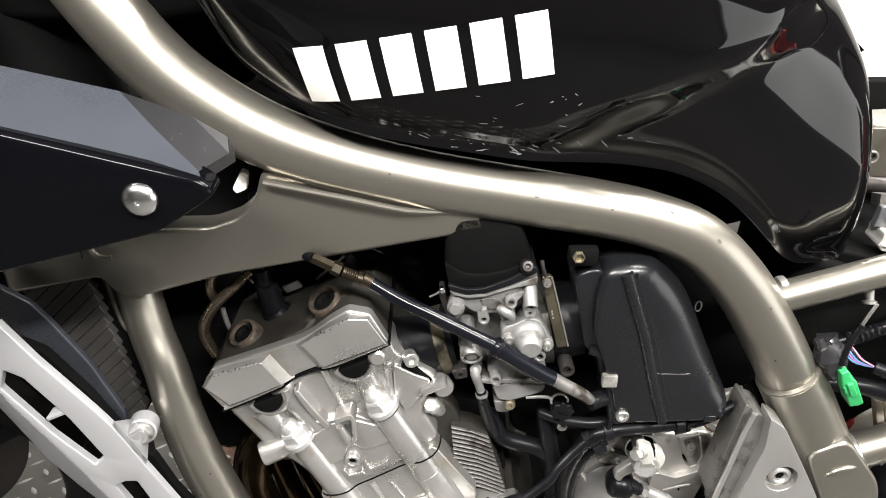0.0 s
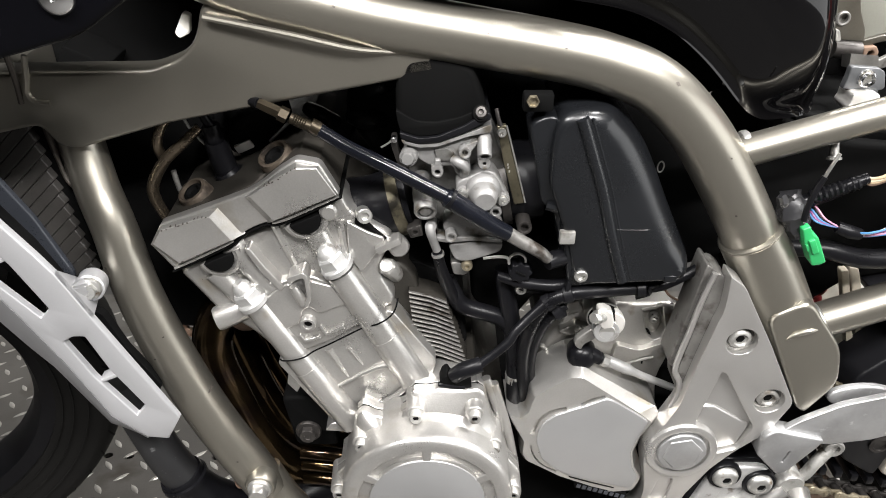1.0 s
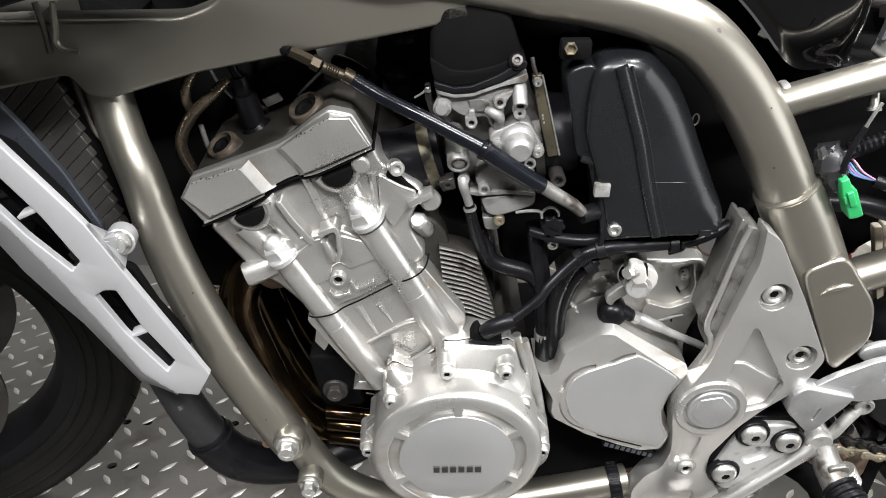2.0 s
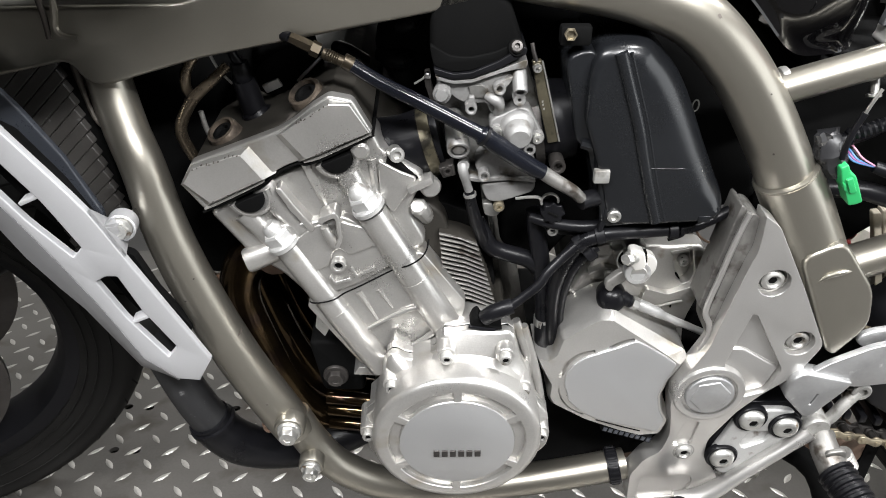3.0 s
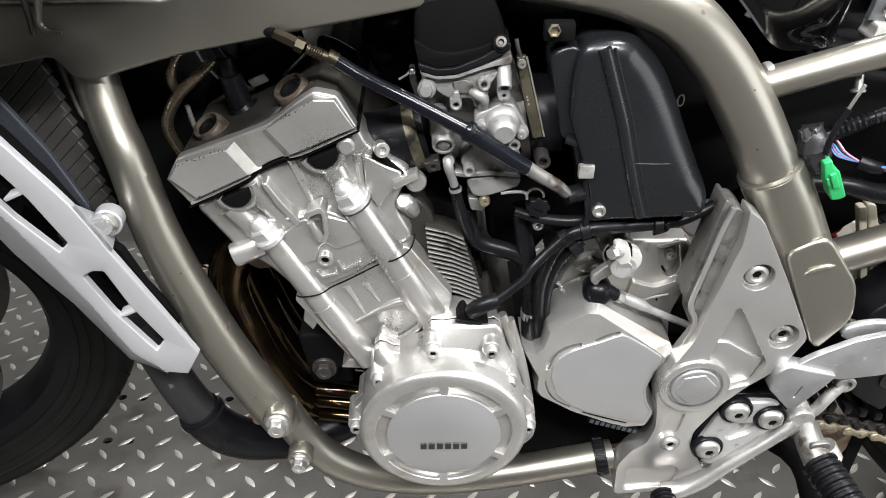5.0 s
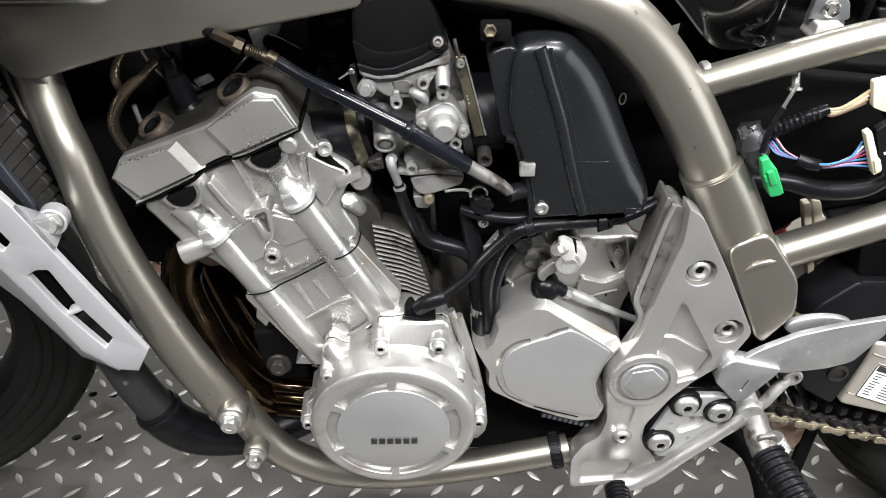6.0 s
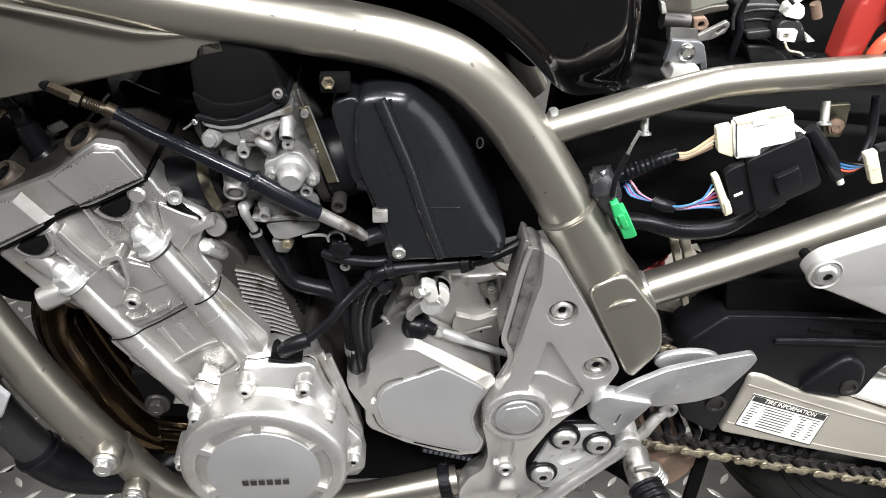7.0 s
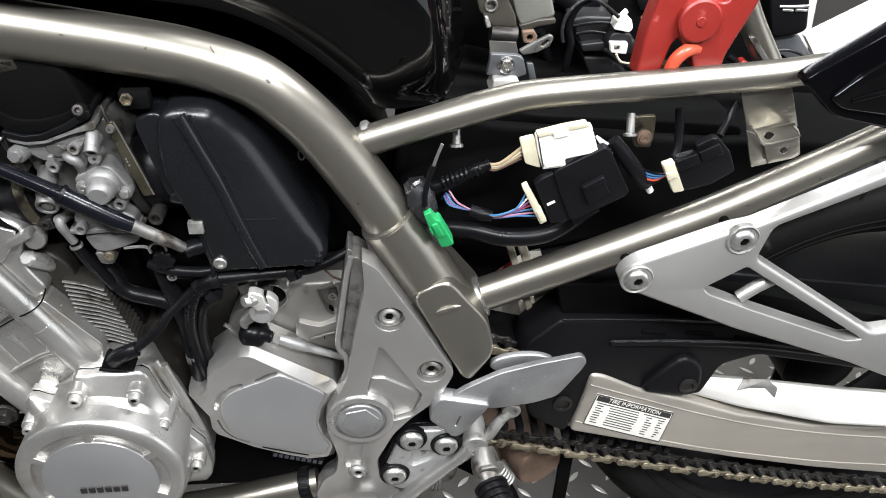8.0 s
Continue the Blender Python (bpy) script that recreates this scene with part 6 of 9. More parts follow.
    part("strap_tail", tube([(0.0714, -0.1260, 0.6927, 0.0016), (0.0727, -0.1280, 0.6867, 0.0016), (0.0749, -0.1290, 0.6803, 0.0018)], 8, 3), DARK_STEEL, strap)


carburettor()


def airbox():
    rim = [(0.112, 0.640, 0.004), (0.112, 0.672, 0.005), (0.117, 0.692, 0.007), (0.134, 0.698, 0.010), (0.153, 0.697, 0.018), (0.1655, 0.688, 0.024), (0.180, 0.672, 0.027), (0.1925, 0.651, 0.028), (0.208, 0.618, 0.027),
           (0.222, 0.589, 0.025), (0.230, 0.571, 0.018), (0.229, 0.558, 0.009), (0.216, 0.553, 0.004), (0.180, 0.551, 0.004), (0.150, 0.551, 0.004), (0.138, 0.558, 0.004), (0.129, 0.590, 0.004)]
    rim = smooth_line([(u, 0, v, w) for u, v, w in rim + rim[:1]], 4)[:-1]
    n = len(rim)
    bm = bmesh.new()
    rings = []
    for k in range(12):
        turn = k / 10 * math.pi / 2
        ring = []
        for i, (q, w) in enumerate(rim):
            along = (rim[(i + 1) % n][0] - rim[i - 1][0]).normalized()
            inward = Vector((along.z, 0, -along.x))
            if k < 11:
                ring.append(bm.verts.new(q + inward * w * (1 - math.sin(turn)) + Vector((0, -0.147 + w * (1 - math.cos(turn)), 0))))
            else:
                ring.append(bm.verts.new(q + Vector((0, 0.10, 0))))
        rings.append(ring)
    for r0, r1 in zip(rings, rings[1:]):
        for i in range(n):
            bm.faces.new((r0[i], r0[(i + 1) % n], r1[(i + 1) % n], r1[i]))
    bm.faces.new(rings[0])
    bm.faces.new(rings[-1][::-1])
    bmesh.ops.recalc_face_normals(bm, faces=bm.faces)
    a = part("airbox", bm, AIRBOX, bike, "black plastic airbox with a raised rib and split seam", 50)
    part("airbox_front", slab(rounded([(0.094, 0.686), (0.116, 0.694), (0.128, 0.640), (0.140, 0.562), (0.132, 0.560), (0.118, 0.612), (0.108, 0.620), (0.102, 0.650)], 0.006), -0.138, 0.0, 0.006), AIRBOX, a)
    part("airbox_foot", slab(rounded([(0.122, 0.612), (0.150, 0.610), (0.168, 0.550), (0.134, 0.546)], 0.004), -0.1445, -0.05, 0.004), AIRBOX, a)
    rib = [(0.131, 0.693), (0.141, 0.665), (0.151, 0.637), (0.161, 0.602), (0.169, 0.576), (0.1765, 0.554)]
    part("rib", tube([(p[0], -0.1460, p[1], 0.0048) for p in rib], 10, 5), AIRBOX, a)
    part("rib", tube([(p[0] + 0.0075, -0.1462, p[1], 0.0012) for p in rib], 8, 5), AIRBOX, a)
    part("seam", tube([(0.163, -0.1472, 0.602, 0.0004), (0.182, -0.1472, 0.6015, 0.0004), (0.190, -0.1468, 0.6015, 0.0004), (0.199, -0.1432, 0.602, 0.0004)], 6, 3), AIRBOX, a)
    part("ledge", tube([(0.112, -0.138, 0.619, 0.004), (0.128, -0.141, 0.616, 0.004), (0.138, -0.141, 0.617, 0.004)], 8, 4), AIRBOX, a)
    clip = part("top_clip", box(0.100, -0.135, 0.702, 0.022, 0.010, 0.014, 0.002), MATT_BLACK, a)
    part("clip_nut", lathe([(0.0046, 0), (0.0046, 0.003), (0.0036, 0.003), (0.0033, 0.001), (0.0004, 0.001)], (0.0955, -0.141, 0.7045), (0, -1, 0), 6), BRASS, clip, "brass clip nut")
    part("tab", box(0.1285, -0.147, 0.596, 0.012, 0.006, 0.011, 0.001), DULL_CAST, a, "dull metal tab")
    part("foot_screw", socket_screw(0.1425, -0.146, 0.560, 0.0055, 0.004), STEEL, a)
    eye = [(0.211 + 0.0026 * math.cos(x / 10 * 2 * math.pi), -0.09, 0.628 + 0.0048 * math.sin(x / 10 * 2 * math.pi), 0.0007) for x in range(11)]
    part("wire_eye", tube(eye, 6, 2), STEEL, a, "small bent wire eye")
    part("foot_lug", box(0.1425, -0.140, 0.560, 0.016, 0.012, 0.014, 0.003), AIRBOX, a)
    part("corner_clip", join(box(0.222, -0.141, 0.560, 0.010, 0.008, 0.012, 0.002), box(0.215, -0.146, 0.556, 0.010, 0.004, 0.006, 0.001)), AIRBOX, a)


airbox()


def clutch_rod():
    """The dark cable that crosses in front of the carburettor, with its brass adjuster."""
    r = part("throttle_cable", tube([(-0.0586, -0.1400, 0.6833, 0.0050), (-0.0362, -0.1450, 0.6707, 0.0052), (-0.0095, -0.1500, 0.6584, 0.0054), (0.0363, -0.1550, 0.6344, 0.0056)], 18, 4), CABLE, bike, "black sheathed cable with metal ends")
    part("sleeve", tube([(0.0355, -0.1550, 0.6348, 0.0052), (0.0369, -0.1560, 0.6345, 0.0072), (0.0545, -0.1560, 0.6218, 0.0072), (0.0726, -0.1550, 0.6088, 0.0068), (0.0821, -0.1540, 0.6031, 0.0060)], 18, 4), CABLE, r, "thicker black sleeve")
    part("sleeve_lip", tube([(0.0362, -0.1560, 0.6353, 0.0080), (0.0385, -0.1560, 0.6337, 0.0080)], 18, 2), RUBBER, r)
    part("cable_end", tube([(0.0808, -0.1540, 0.6040, 0.0054), (0.0915, -0.1520, 0.5956, 0.0054), (0.1067, -0.1500, 0.5848, 0.0050), (0.1152, -0.1470, 0.5759, 0.0044)], 16, 4), GRIMY, r, "greasy metal cable end")
    part("end_holder", tube([(0.1146, -0.1460, 0.5716, 0.0064), (0.1213, -0.1420, 0.5724, 0.0072), (0.1328, -0.1360, 0.5711, 0.0072)], 16, 3), RUBBER, r)
    part("ferrule", tube([(-0.0772, -0.1390, 0.6911, 0.0040), (-0.0671, -0.1390, 0.6862, 0.0040), (-0.0575, -0.1400, 0.6825, 0.0040)], 14, 3), OLD_BRASS, r, "threaded brass adjuster")
    for k in range(6):
        f = k / 5
        part("thread", turned(lathe([(0.0038, -0.0007), (0.0046, 0), (0.0038, 0.0007)], (0, 0, 0), (0, 0, 1), 14), Matrix.Translation(Vector((-0.0746, -0.1390, 0.6899)).lerp(Vector((-0.0671, -0.1390, 0.6862)), f)) @ Vector((0.9, 0, -0.45)).to_track_quat("Z", "Y").to_matrix().to_4x4()), OLD_BRASS, r)
    part("collar", tube([(-0.0627, -0.1400, 0.6858, 0.0056), (-0.0567, -0.1400, 0.6823, 0.0056)], 14, 2), OLD_BRASS, r)
    part("lock_nut", lathe([(0.0056, -0.0032, 6), (0.0056, 0.0032, 6)], (-0.0818, -0.1380, 0.6932), (0.88, 0, -0.48), 18), OLD_BRASS, r)
    part("adjuster_body", tube([(-0.0990, -0.1360, 0.7009, 0.0040), (-0.0915, -0.1370, 0.6977, 0.0046), (-0.0829, -0.1380, 0.6936, 0.0046)], 6, 3), OLD_BRASS, r, "brass hexagon adjuster body")
    part("inner_cable", tube([(-0.1194, -0.1180, 0.7023, 0.0035), (-0.1080, -0.1280, 0.7009, 0.0040), (-0.0983, -0.1360, 0.7005, 0.0042)], 10, 3), RUBBER, r)


clutch_rod()


def hoses():
    """Black hoses, looms and clips round the engine."""
    rows = [
        ("breather_hose", [(0.0362, -0.1150, 0.5365, 0.0068), (0.0425, -0.1180, 0.5240, 0.0072), (0.0518, -0.1180, 0.5093, 0.0075), (0.0830, -0.1180, 0.4970, 0.0075), (0.0973, -0.1140, 0.4755, 0.0075)], RUBBER),
        ("coolant_hose", [(0.0839, -0.1180, 0.5487, 0.0075), (0.0872, -0.1200, 0.5247, 0.0078), (0.0934, -0.1200, 0.4923, 0.0078), (0.0980, -0.1220, 0.4595, 0.0080), (0.0994, -0.1240, 0.4318, 0.0085), (0.1009, -0.1240, 0.3974, 0.0080)], RUBBER),
        ("overflow_hose", [(0.0905, -0.1280, 0.5440, 0.0045), (0.0991, -0.1300, 0.5386, 0.0048), (0.1138, -0.1320, 0.5375, 0.0050), (0.1349, -0.1320, 0.5362, 0.0050)], RUBBER),
        ("generator_lead", [(0.0420, -0.1640, 0.4704, 0.0066), (0.0487, -0.1660, 0.4775, 0.0072), (0.0578, -0.1660, 0.4822, 0.0070), (0.0644, -0.1650, 0.4843, 0.0066)], RUBBER),
        ("generator_lead", [(0.0634, -0.1650, 0.4843, 0.0042), (0.0739, -0.1630, 0.4921, 0.0040), (0.0861, -0.1600, 0.5026, 0.0040), (0.0924, -0.1560, 0.5110, 0.0040), (0.1039, -0.1500, 0.5208, 0.0042), (0.1160, -0.1460, 0.5308, 0.0045)], RUBBER),
        ("wiring_loom", [(0.1100, -0.1260, 0.3991, 0.0052), (0.1052, -0.1300, 0.4334, 0.0056), (0.1035, -0.1340, 0.4721, 0.0058), (0.1077, -0.1380, 0.5023, 0.0060), (0.1178, -0.1400, 0.5266, 0.0066), (0.1357, -0.1400, 0.5371, 0.0066), (0.1596, -0.1360, 0.5370, 0.0060), (0.1939, -0.1300, 0.5355, 0.0056), (0.2183, -0.1260, 0.5366, 0.0050), (0.2471, -0.1180, 0.5463, 0.0046)], RUBBER),
        ("wiring_loom", [(0.1160, -0.1220, 0.4025, 0.0050), (0.1115, -0.1260, 0.4366, 0.0052), (0.1112, -0.1300, 0.4689, 0.0052), (0.1171, -0.1340, 0.4993, 0.0054), (0.1275, -0.1360, 0.5164, 0.0054), (0.1352, -0.1340, 0.5224, 0.0050)], RUBBER),
        ("thin_lead", [(0.1956, -0.1300, 0.5254, 0.0016), (0.2051, -0.1340, 0.5325, 0.0016), (0.2033, -0.1360, 0.5394, 0.0016), (0.2115, -0.1320, 0.5389, 0.0014)], RUBBER),
        ("fuel_hose", [(0.0795, -0.1280, 0.5470, 0.0040), (0.0955, -0.1360, 0.5464, 0.0046), (0.1208, -0.1380, 0.5440, 0.0050), (0.1431, -0.1320, 0.5435, 0.0050)], RUBBER),
        ("breather_pipe", [(-0.1684, -0.0880, 0.6803, 0.0040), (-0.1804, -0.0940, 0.6729, 0.0040), (-0.1878, -0.0980, 0.6622, 0.0042), (-0.1905, -0.0980, 0.6500, 0.0042), (-0.1894, -0.0920, 0.6382, 0.0042)], BROWN_STEEL),
        ("breather_pipe", [(-0.1574, -0.0920, 0.6641, 0.0040), (-0.1697, -0.0980, 0.6540, 0.0042), (-0.1852, -0.1020, 0.6407, 0.0046), (-0.1958, -0.1040, 0.6248, 0.0048), (-0.1990, -0.1040, 0.6104, 0.0048), (-0.1946, -0.0980, 0.5872, 0.0046)], BROWN_STEEL),
        ("clutch_cable", [(-0.1885, -0.0800, 0.6208, 0.0022), (-0.1865, -0.0800, 0.6059, 0.0022), (-0.1848, -0.0780, 0.5973, 0.0022)], GRIMY),
    ]
    for name, pts, material in rows:
        part(name, tube(pts, 14, 6), material, bike)
    for u, d, v, ax in ((0.1205, -0.1390, 0.5287, (0.7, 0, 0.6)), (0.1292, -0.1380, 0.5189, (0.7, 0, 0.6)), (0.1352, -0.1400, 0.5371, (1, 0, 0.3)), (0.1976, -0.1300, 0.5355, (1, 0, 0.1))):
        part("loom_tie", turned(lathe([(0.0066, -0.0040), (0.0078, -0.0034), (0.0078, 0.0034), (0.0066, 0.0040)], (0, 0, 0), (0, 0, 1), 18), Matrix.Translation((u, d, v)) @ Vector(ax).to_track_quat("Z", "Y").to_matrix().to_4x4()), SATIN_BLACK, bike)
    part("tie_tail", turned(box(0, 0, 0, 0.004, 0.006, 0.016, 0.001), Matrix.Translation((0.1341, -0.1420, 0.5439)) @ pose(0, 0, 0, 0, 8, 0)), SATIN_BLACK, bike)
    part("hose_clamp", turned(lathe([(0.0082, -0.004), (0.0092, -0.004), (0.0092, 0.004), (0.0082, 0.004)], (0, 0, 0), (0, 0, 1), 22), Matrix.Translation((0.0993, -0.1230, 0.4343)) @ Vector((0, 0, 1)).to_track_quat("Z", "Y").to_matrix().to_4x4()), STEEL, bike, "steel hose clamp")
    grommet = part("lead_grommet", slab(rounded([(0.0294, 0.4608), (0.0325, 0.4703), (0.0365, 0.4731), (0.0400, 0.4660), (0.0496, 0.4625), (0.0571, 0.4605), (0.0572, 0.4566), (0.0424, 0.4578)], 0.0012), -0.166, -0.150, 0.0015), MATT_BLACK, bike, "black rubber lead grommet")
    part("grommet_lip", tube([(0.0289, -0.1660, 0.4633, 0.0016), (0.0393, -0.1660, 0.4608, 0.0018), (0.0513, -0.1660, 0.4592, 0.0016)], 8, 4), RUBBER, grommet)
    part("wire_loop", tube([(u, -0.112, v, 0.0011) for u, v in [(0.2242, 0.5234), (0.2314, 0.5141), (0.2421, 0.5092), (0.2509, 0.5121), (0.2526, 0.5180)]], 8, 5), RUST, bike)


hoses()


# ---- black inner bodies, many added in place of shade between the frame's sides ----
def inner_bodies():
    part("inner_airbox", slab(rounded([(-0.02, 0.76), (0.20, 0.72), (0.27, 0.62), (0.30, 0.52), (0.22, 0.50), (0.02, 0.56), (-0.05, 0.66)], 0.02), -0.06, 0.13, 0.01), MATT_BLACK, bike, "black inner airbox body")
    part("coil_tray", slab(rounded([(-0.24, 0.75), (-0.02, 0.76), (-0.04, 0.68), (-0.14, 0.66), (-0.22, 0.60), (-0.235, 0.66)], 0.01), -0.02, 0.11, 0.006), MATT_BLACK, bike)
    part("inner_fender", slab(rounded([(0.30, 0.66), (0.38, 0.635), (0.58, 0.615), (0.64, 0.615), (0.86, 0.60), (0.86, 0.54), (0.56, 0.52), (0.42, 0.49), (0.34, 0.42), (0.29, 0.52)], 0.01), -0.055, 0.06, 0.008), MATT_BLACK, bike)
    # added slab: blocks the lit wall between spine and tank with black
    part("inner_cowl", slab(rounded(anticlockwise([(-0.239, 0.870), (-0.147, 0.870), (-0.166, 0.781), (-0.200, 0.781), (-0.243, 0.791)]), 0.01), 0.03, 0.05, 0.005), MATT_BLACK, bike, "black slab added to darken the gap behind the fairing")
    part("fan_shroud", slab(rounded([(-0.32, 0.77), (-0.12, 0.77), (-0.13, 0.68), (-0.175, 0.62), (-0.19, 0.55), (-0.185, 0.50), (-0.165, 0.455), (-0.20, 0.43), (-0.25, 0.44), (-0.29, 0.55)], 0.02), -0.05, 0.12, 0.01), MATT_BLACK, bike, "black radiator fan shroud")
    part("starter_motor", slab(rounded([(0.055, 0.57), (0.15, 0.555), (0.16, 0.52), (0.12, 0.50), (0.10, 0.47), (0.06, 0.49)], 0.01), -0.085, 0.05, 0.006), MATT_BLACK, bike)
    # another added black slab, darkening the space further forward
    part("inner_cowl", slab(rounded([(-0.60, 1.02), (-0.12, 1.02), (-0.12, 0.86), (-0.24, 0.845), (-0.60, 0.86)], 0.02), -0.04, 0.12, 0.01), MATT_BLACK, bike, "black slab added to darken the space above the fairing")
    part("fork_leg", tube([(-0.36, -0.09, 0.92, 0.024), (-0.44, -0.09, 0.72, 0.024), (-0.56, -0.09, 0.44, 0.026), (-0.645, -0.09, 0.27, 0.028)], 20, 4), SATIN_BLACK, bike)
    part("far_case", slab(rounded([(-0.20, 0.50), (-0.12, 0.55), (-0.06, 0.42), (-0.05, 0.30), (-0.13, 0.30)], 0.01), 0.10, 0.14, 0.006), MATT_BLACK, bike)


inner_bodies()


# ---- radiator, its guard and hose ----
def radiator():
    core = turned(box(0, 0, 0, 0.035, 0.22, 0.27, 0.003), Matrix.Translation((-0.292, 0.02, 0.60)) @ pose(0, 0, 0, 0, 26, 0))
    r = part("radiator", core, MATT_BLACK, bike, "black radiator with ribbed side and silver guards")
    # ribbed side panel
    side = rounded([(-0.345, 0.700), (-0.275, 0.690), (-0.258, 0.665), (-0.250, 0.60), (-0.252, 0.540), (-0.275, 0.550), (-0.31, 0.60), (-0.345, 0.66)], 0.006)
    part("side_tank", slab(side, -0.120, 0.0, 0.004), MATT_BLACK, r)
    for k in range(16):
        f = (k - 3) / 10
        u, v = -0.273 + 0.017 * f, 0.686 - 0.104 * f
        part("rib", slab(rounded([(u, v), (u + 0.0040, v - 0.0078), (u - 0.0440, v - 0.0526), (u - 0.048, v - 0.0448)], 0.0006, 2), -0.1275, -0.118, 0.0006, steps=1), RIB, r)
    flank = rounded([(-0.330, 0.690), (-0.305, 0.672), (-0.293, 0.654), (-0.273, 0.617), (-0.255, 0.568), (-0.257, 0.558), (-0.272, 0.560), (-0.290, 0.600), (-0.312, 0.637), (-0.335, 0.665)], 0.003)
    part("side_flank", slab(flank, -0.152, -0.147, 0.002), GREY_PLASTIC, r, "scuffed dark plastic flank")
    # silver guard with two long slots, each with a small tab
    fold = [(-0.321, 0.680), (-0.301, 0.621), (-0.288, 0.591), (-0.274, 0.557), (-0.256, 0.509), (-0.238, 0.451), (-0.216, 0.424)]
    guard = [(-0.290, 0.698), (-0.275, 0.666), (-0.2489, 0.6173), (-0.2409, 0.6010), (-0.2352, 0.5855), (-0.2262, 0.5585), (-0.1855, 0.4452), (-0.199, 0.4207)] + fold[::-1]
    hem = [(-0.347, 0.662), (-0.334, 0.603), (-0.311, 0.544), (-0.296, 0.512), (-0.285, 0.486), (-0.2565, 0.416), (-0.228, 0.396)]
    slots = [rounded([(-0.2985, 0.658), (-0.288, 0.6505), (-0.268, 0.6105), (-0.2534, 0.5696), (-0.2614, 0.561), (-0.2826, 0.595), (-0.305, 0.642)], 0.0018),
             rounded([(-0.2446, 0.5414), (-0.236, 0.541), (-0.2265, 0.5046), (-0.209, 0.4628), (-0.218, 0.4513), (-0.240, 0.498), (-0.2524, 0.5365)], 0.0018)]

    def face_depth(u, v):
        """The guard's face stands out further towards the front."""
        return 0.0575 * u - 0.1015 * v - 0.1292

    def on_face(bm):
        for q in bm.verts:
            q.co.y += face_depth(q.co.x, q.co.z)
        return bm

    g = part("radiator_guard", on_face(slab(guard, 0.0, 0.006, 0.0012, holes=slots)), GUARD, r, "bright silver slotted radiator guard")
    # ear bent in to the bolt
    rim = [(-0.2409, 0.6010, 0.0), (-0.2481, 0.5705, 1.0), (-0.2394, 0.5730, 1.0), (-0.2331, 0.5674, 1.0), (-0.2325, 0.5586, 1.0), (-0.2378, 0.5470, 1.0), (-0.2262, 0.5585, 0.0), (-0.2352, 0.5855, 0.0)]
    bm = bmesh.new()
    skins = [[bm.verts.new((u, (face_depth(u, v) + 0.0006) * (1 - f) - 0.166 * f + lift, v)) for u, v, f in rim] for lift in (0.0, 0.005)]
    for ring in skins:
        for a, b, c in ((0, 1, 7), (1, 2, 7), (2, 3, 7), (3, 4, 7), (4, 5, 7), (5, 6, 7)):
            bm.faces.new((ring[a], ring[b], ring[c]))
    for k in range(8):
        bm.faces.new((skins[0][k], skins[0][(k + 1) % 8], skins[1][(k + 1) % 8], skins[1][k]))
    bmesh.ops.recalc_face_normals(bm, faces=bm.faces)
    part("guard_ear", bm, GUARD, g)
    bm = bmesh.new()
    layers = []
    for lift in (0.0, 0.004):
        layers.append([[bm.verts.new((a[0] + (b[0] - a[0]) * k / 3, face_depth(*a) + 0.0002 + 0.0288 * (k / 3) ** 1.15 + lift, a[1] + (b[1] - a[1]) * k / 3)) for k in range(4)] for a, b in zip(fold, hem)])
    for rows in layers:
        for a, b in zip(rows, rows[1:]):
            for k in range(3):
                bm.faces.new((a[k], b[k], b[k + 1], a[k + 1]))
    for a, b, c, e in zip(layers[0], layers[0][1:], layers[1], layers[1][1:]):
        bm.faces.new((a[3], b[3], e[3], c[3]))
        bm.faces.new((a[0], b[0], e[0], c[0]))
    for n in (0, -1):
        for k in range(3):
            bm.faces.new((layers[0][n][k], layers[0][n][k + 1], layers[1][n][k + 1], layers[1][n][k]))
    part("guard_side", bm, GUARD, g)
    # black plates behind the slots, for the darkness inside
    for s in slots:
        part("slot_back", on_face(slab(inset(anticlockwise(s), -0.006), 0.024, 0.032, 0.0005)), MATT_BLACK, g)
    for u, v in ((-0.2764, 0.612), (-0.2303, 0.494)):
        part("slot_tab", turned(box(0, 0, 0, 0.018, 0.012, 0.003, 0.0008), Matrix.Translation((u, face_depth(u, v) + 0.008, v)) @ pose(0, 0, 0, 0, -24, 0)), GUARD, g)
    boss = part("guard_boss", lathe([(0.0112, -0.01), (0.0112, 0.003), (0.0102, 0.004), (0.0075, 0.004)], (-0.2365, -0.168, 0.5662), (0.15, -1, 0.1), 24), GUARD, g)
    part("guard_bolt", hex_bolt(-0.2356, -0.172, 0.5675, 0.0066, 0.007, 1.4, (0.15, -1, 0.1)), STEEL, boss, "bright flanged bolt")
    # lower coolant hose
    hose = part("coolant_hose", tube([(-0.258, -0.122, 0.430, 0.0178), (-0.243, -0.124, 0.372, 0.018), (-0.231, -0.125, 0.335, 0.0185), (-0.216, -0.125, 0.300, 0.019)], 22, 5), SCUFFED, bike, "scuffed black coolant pipe")
    part("elbow", tube([(-0.223, -0.126, 0.316, 0.0212), (-0.214, -0.124, 0.294, 0.0218), (-0.196, -0.118, 0.268, 0.022), (-0.165, -0.105, 0.245, 0.0205), (-0.12, -0.09, 0.238, 0.020), (-0.05, -0.06, 0.25, 0.020)], 22, 6), RUBBER, hose)
    part("hose_lip", turned(lathe([(0.0195, -0.003), (0.0232, -0.002), (0.0232, 0.002), (0.0195, 0.003)], (0, 0, 0), (0, 0, 1), 30), Matrix.Translation((-0.2195, -0.1262, 0.309)) @ Vector((0.3, 0, -1)).to_track_quat("Z", "Y").to_matrix().to_4x4()), RUBBER, hose)
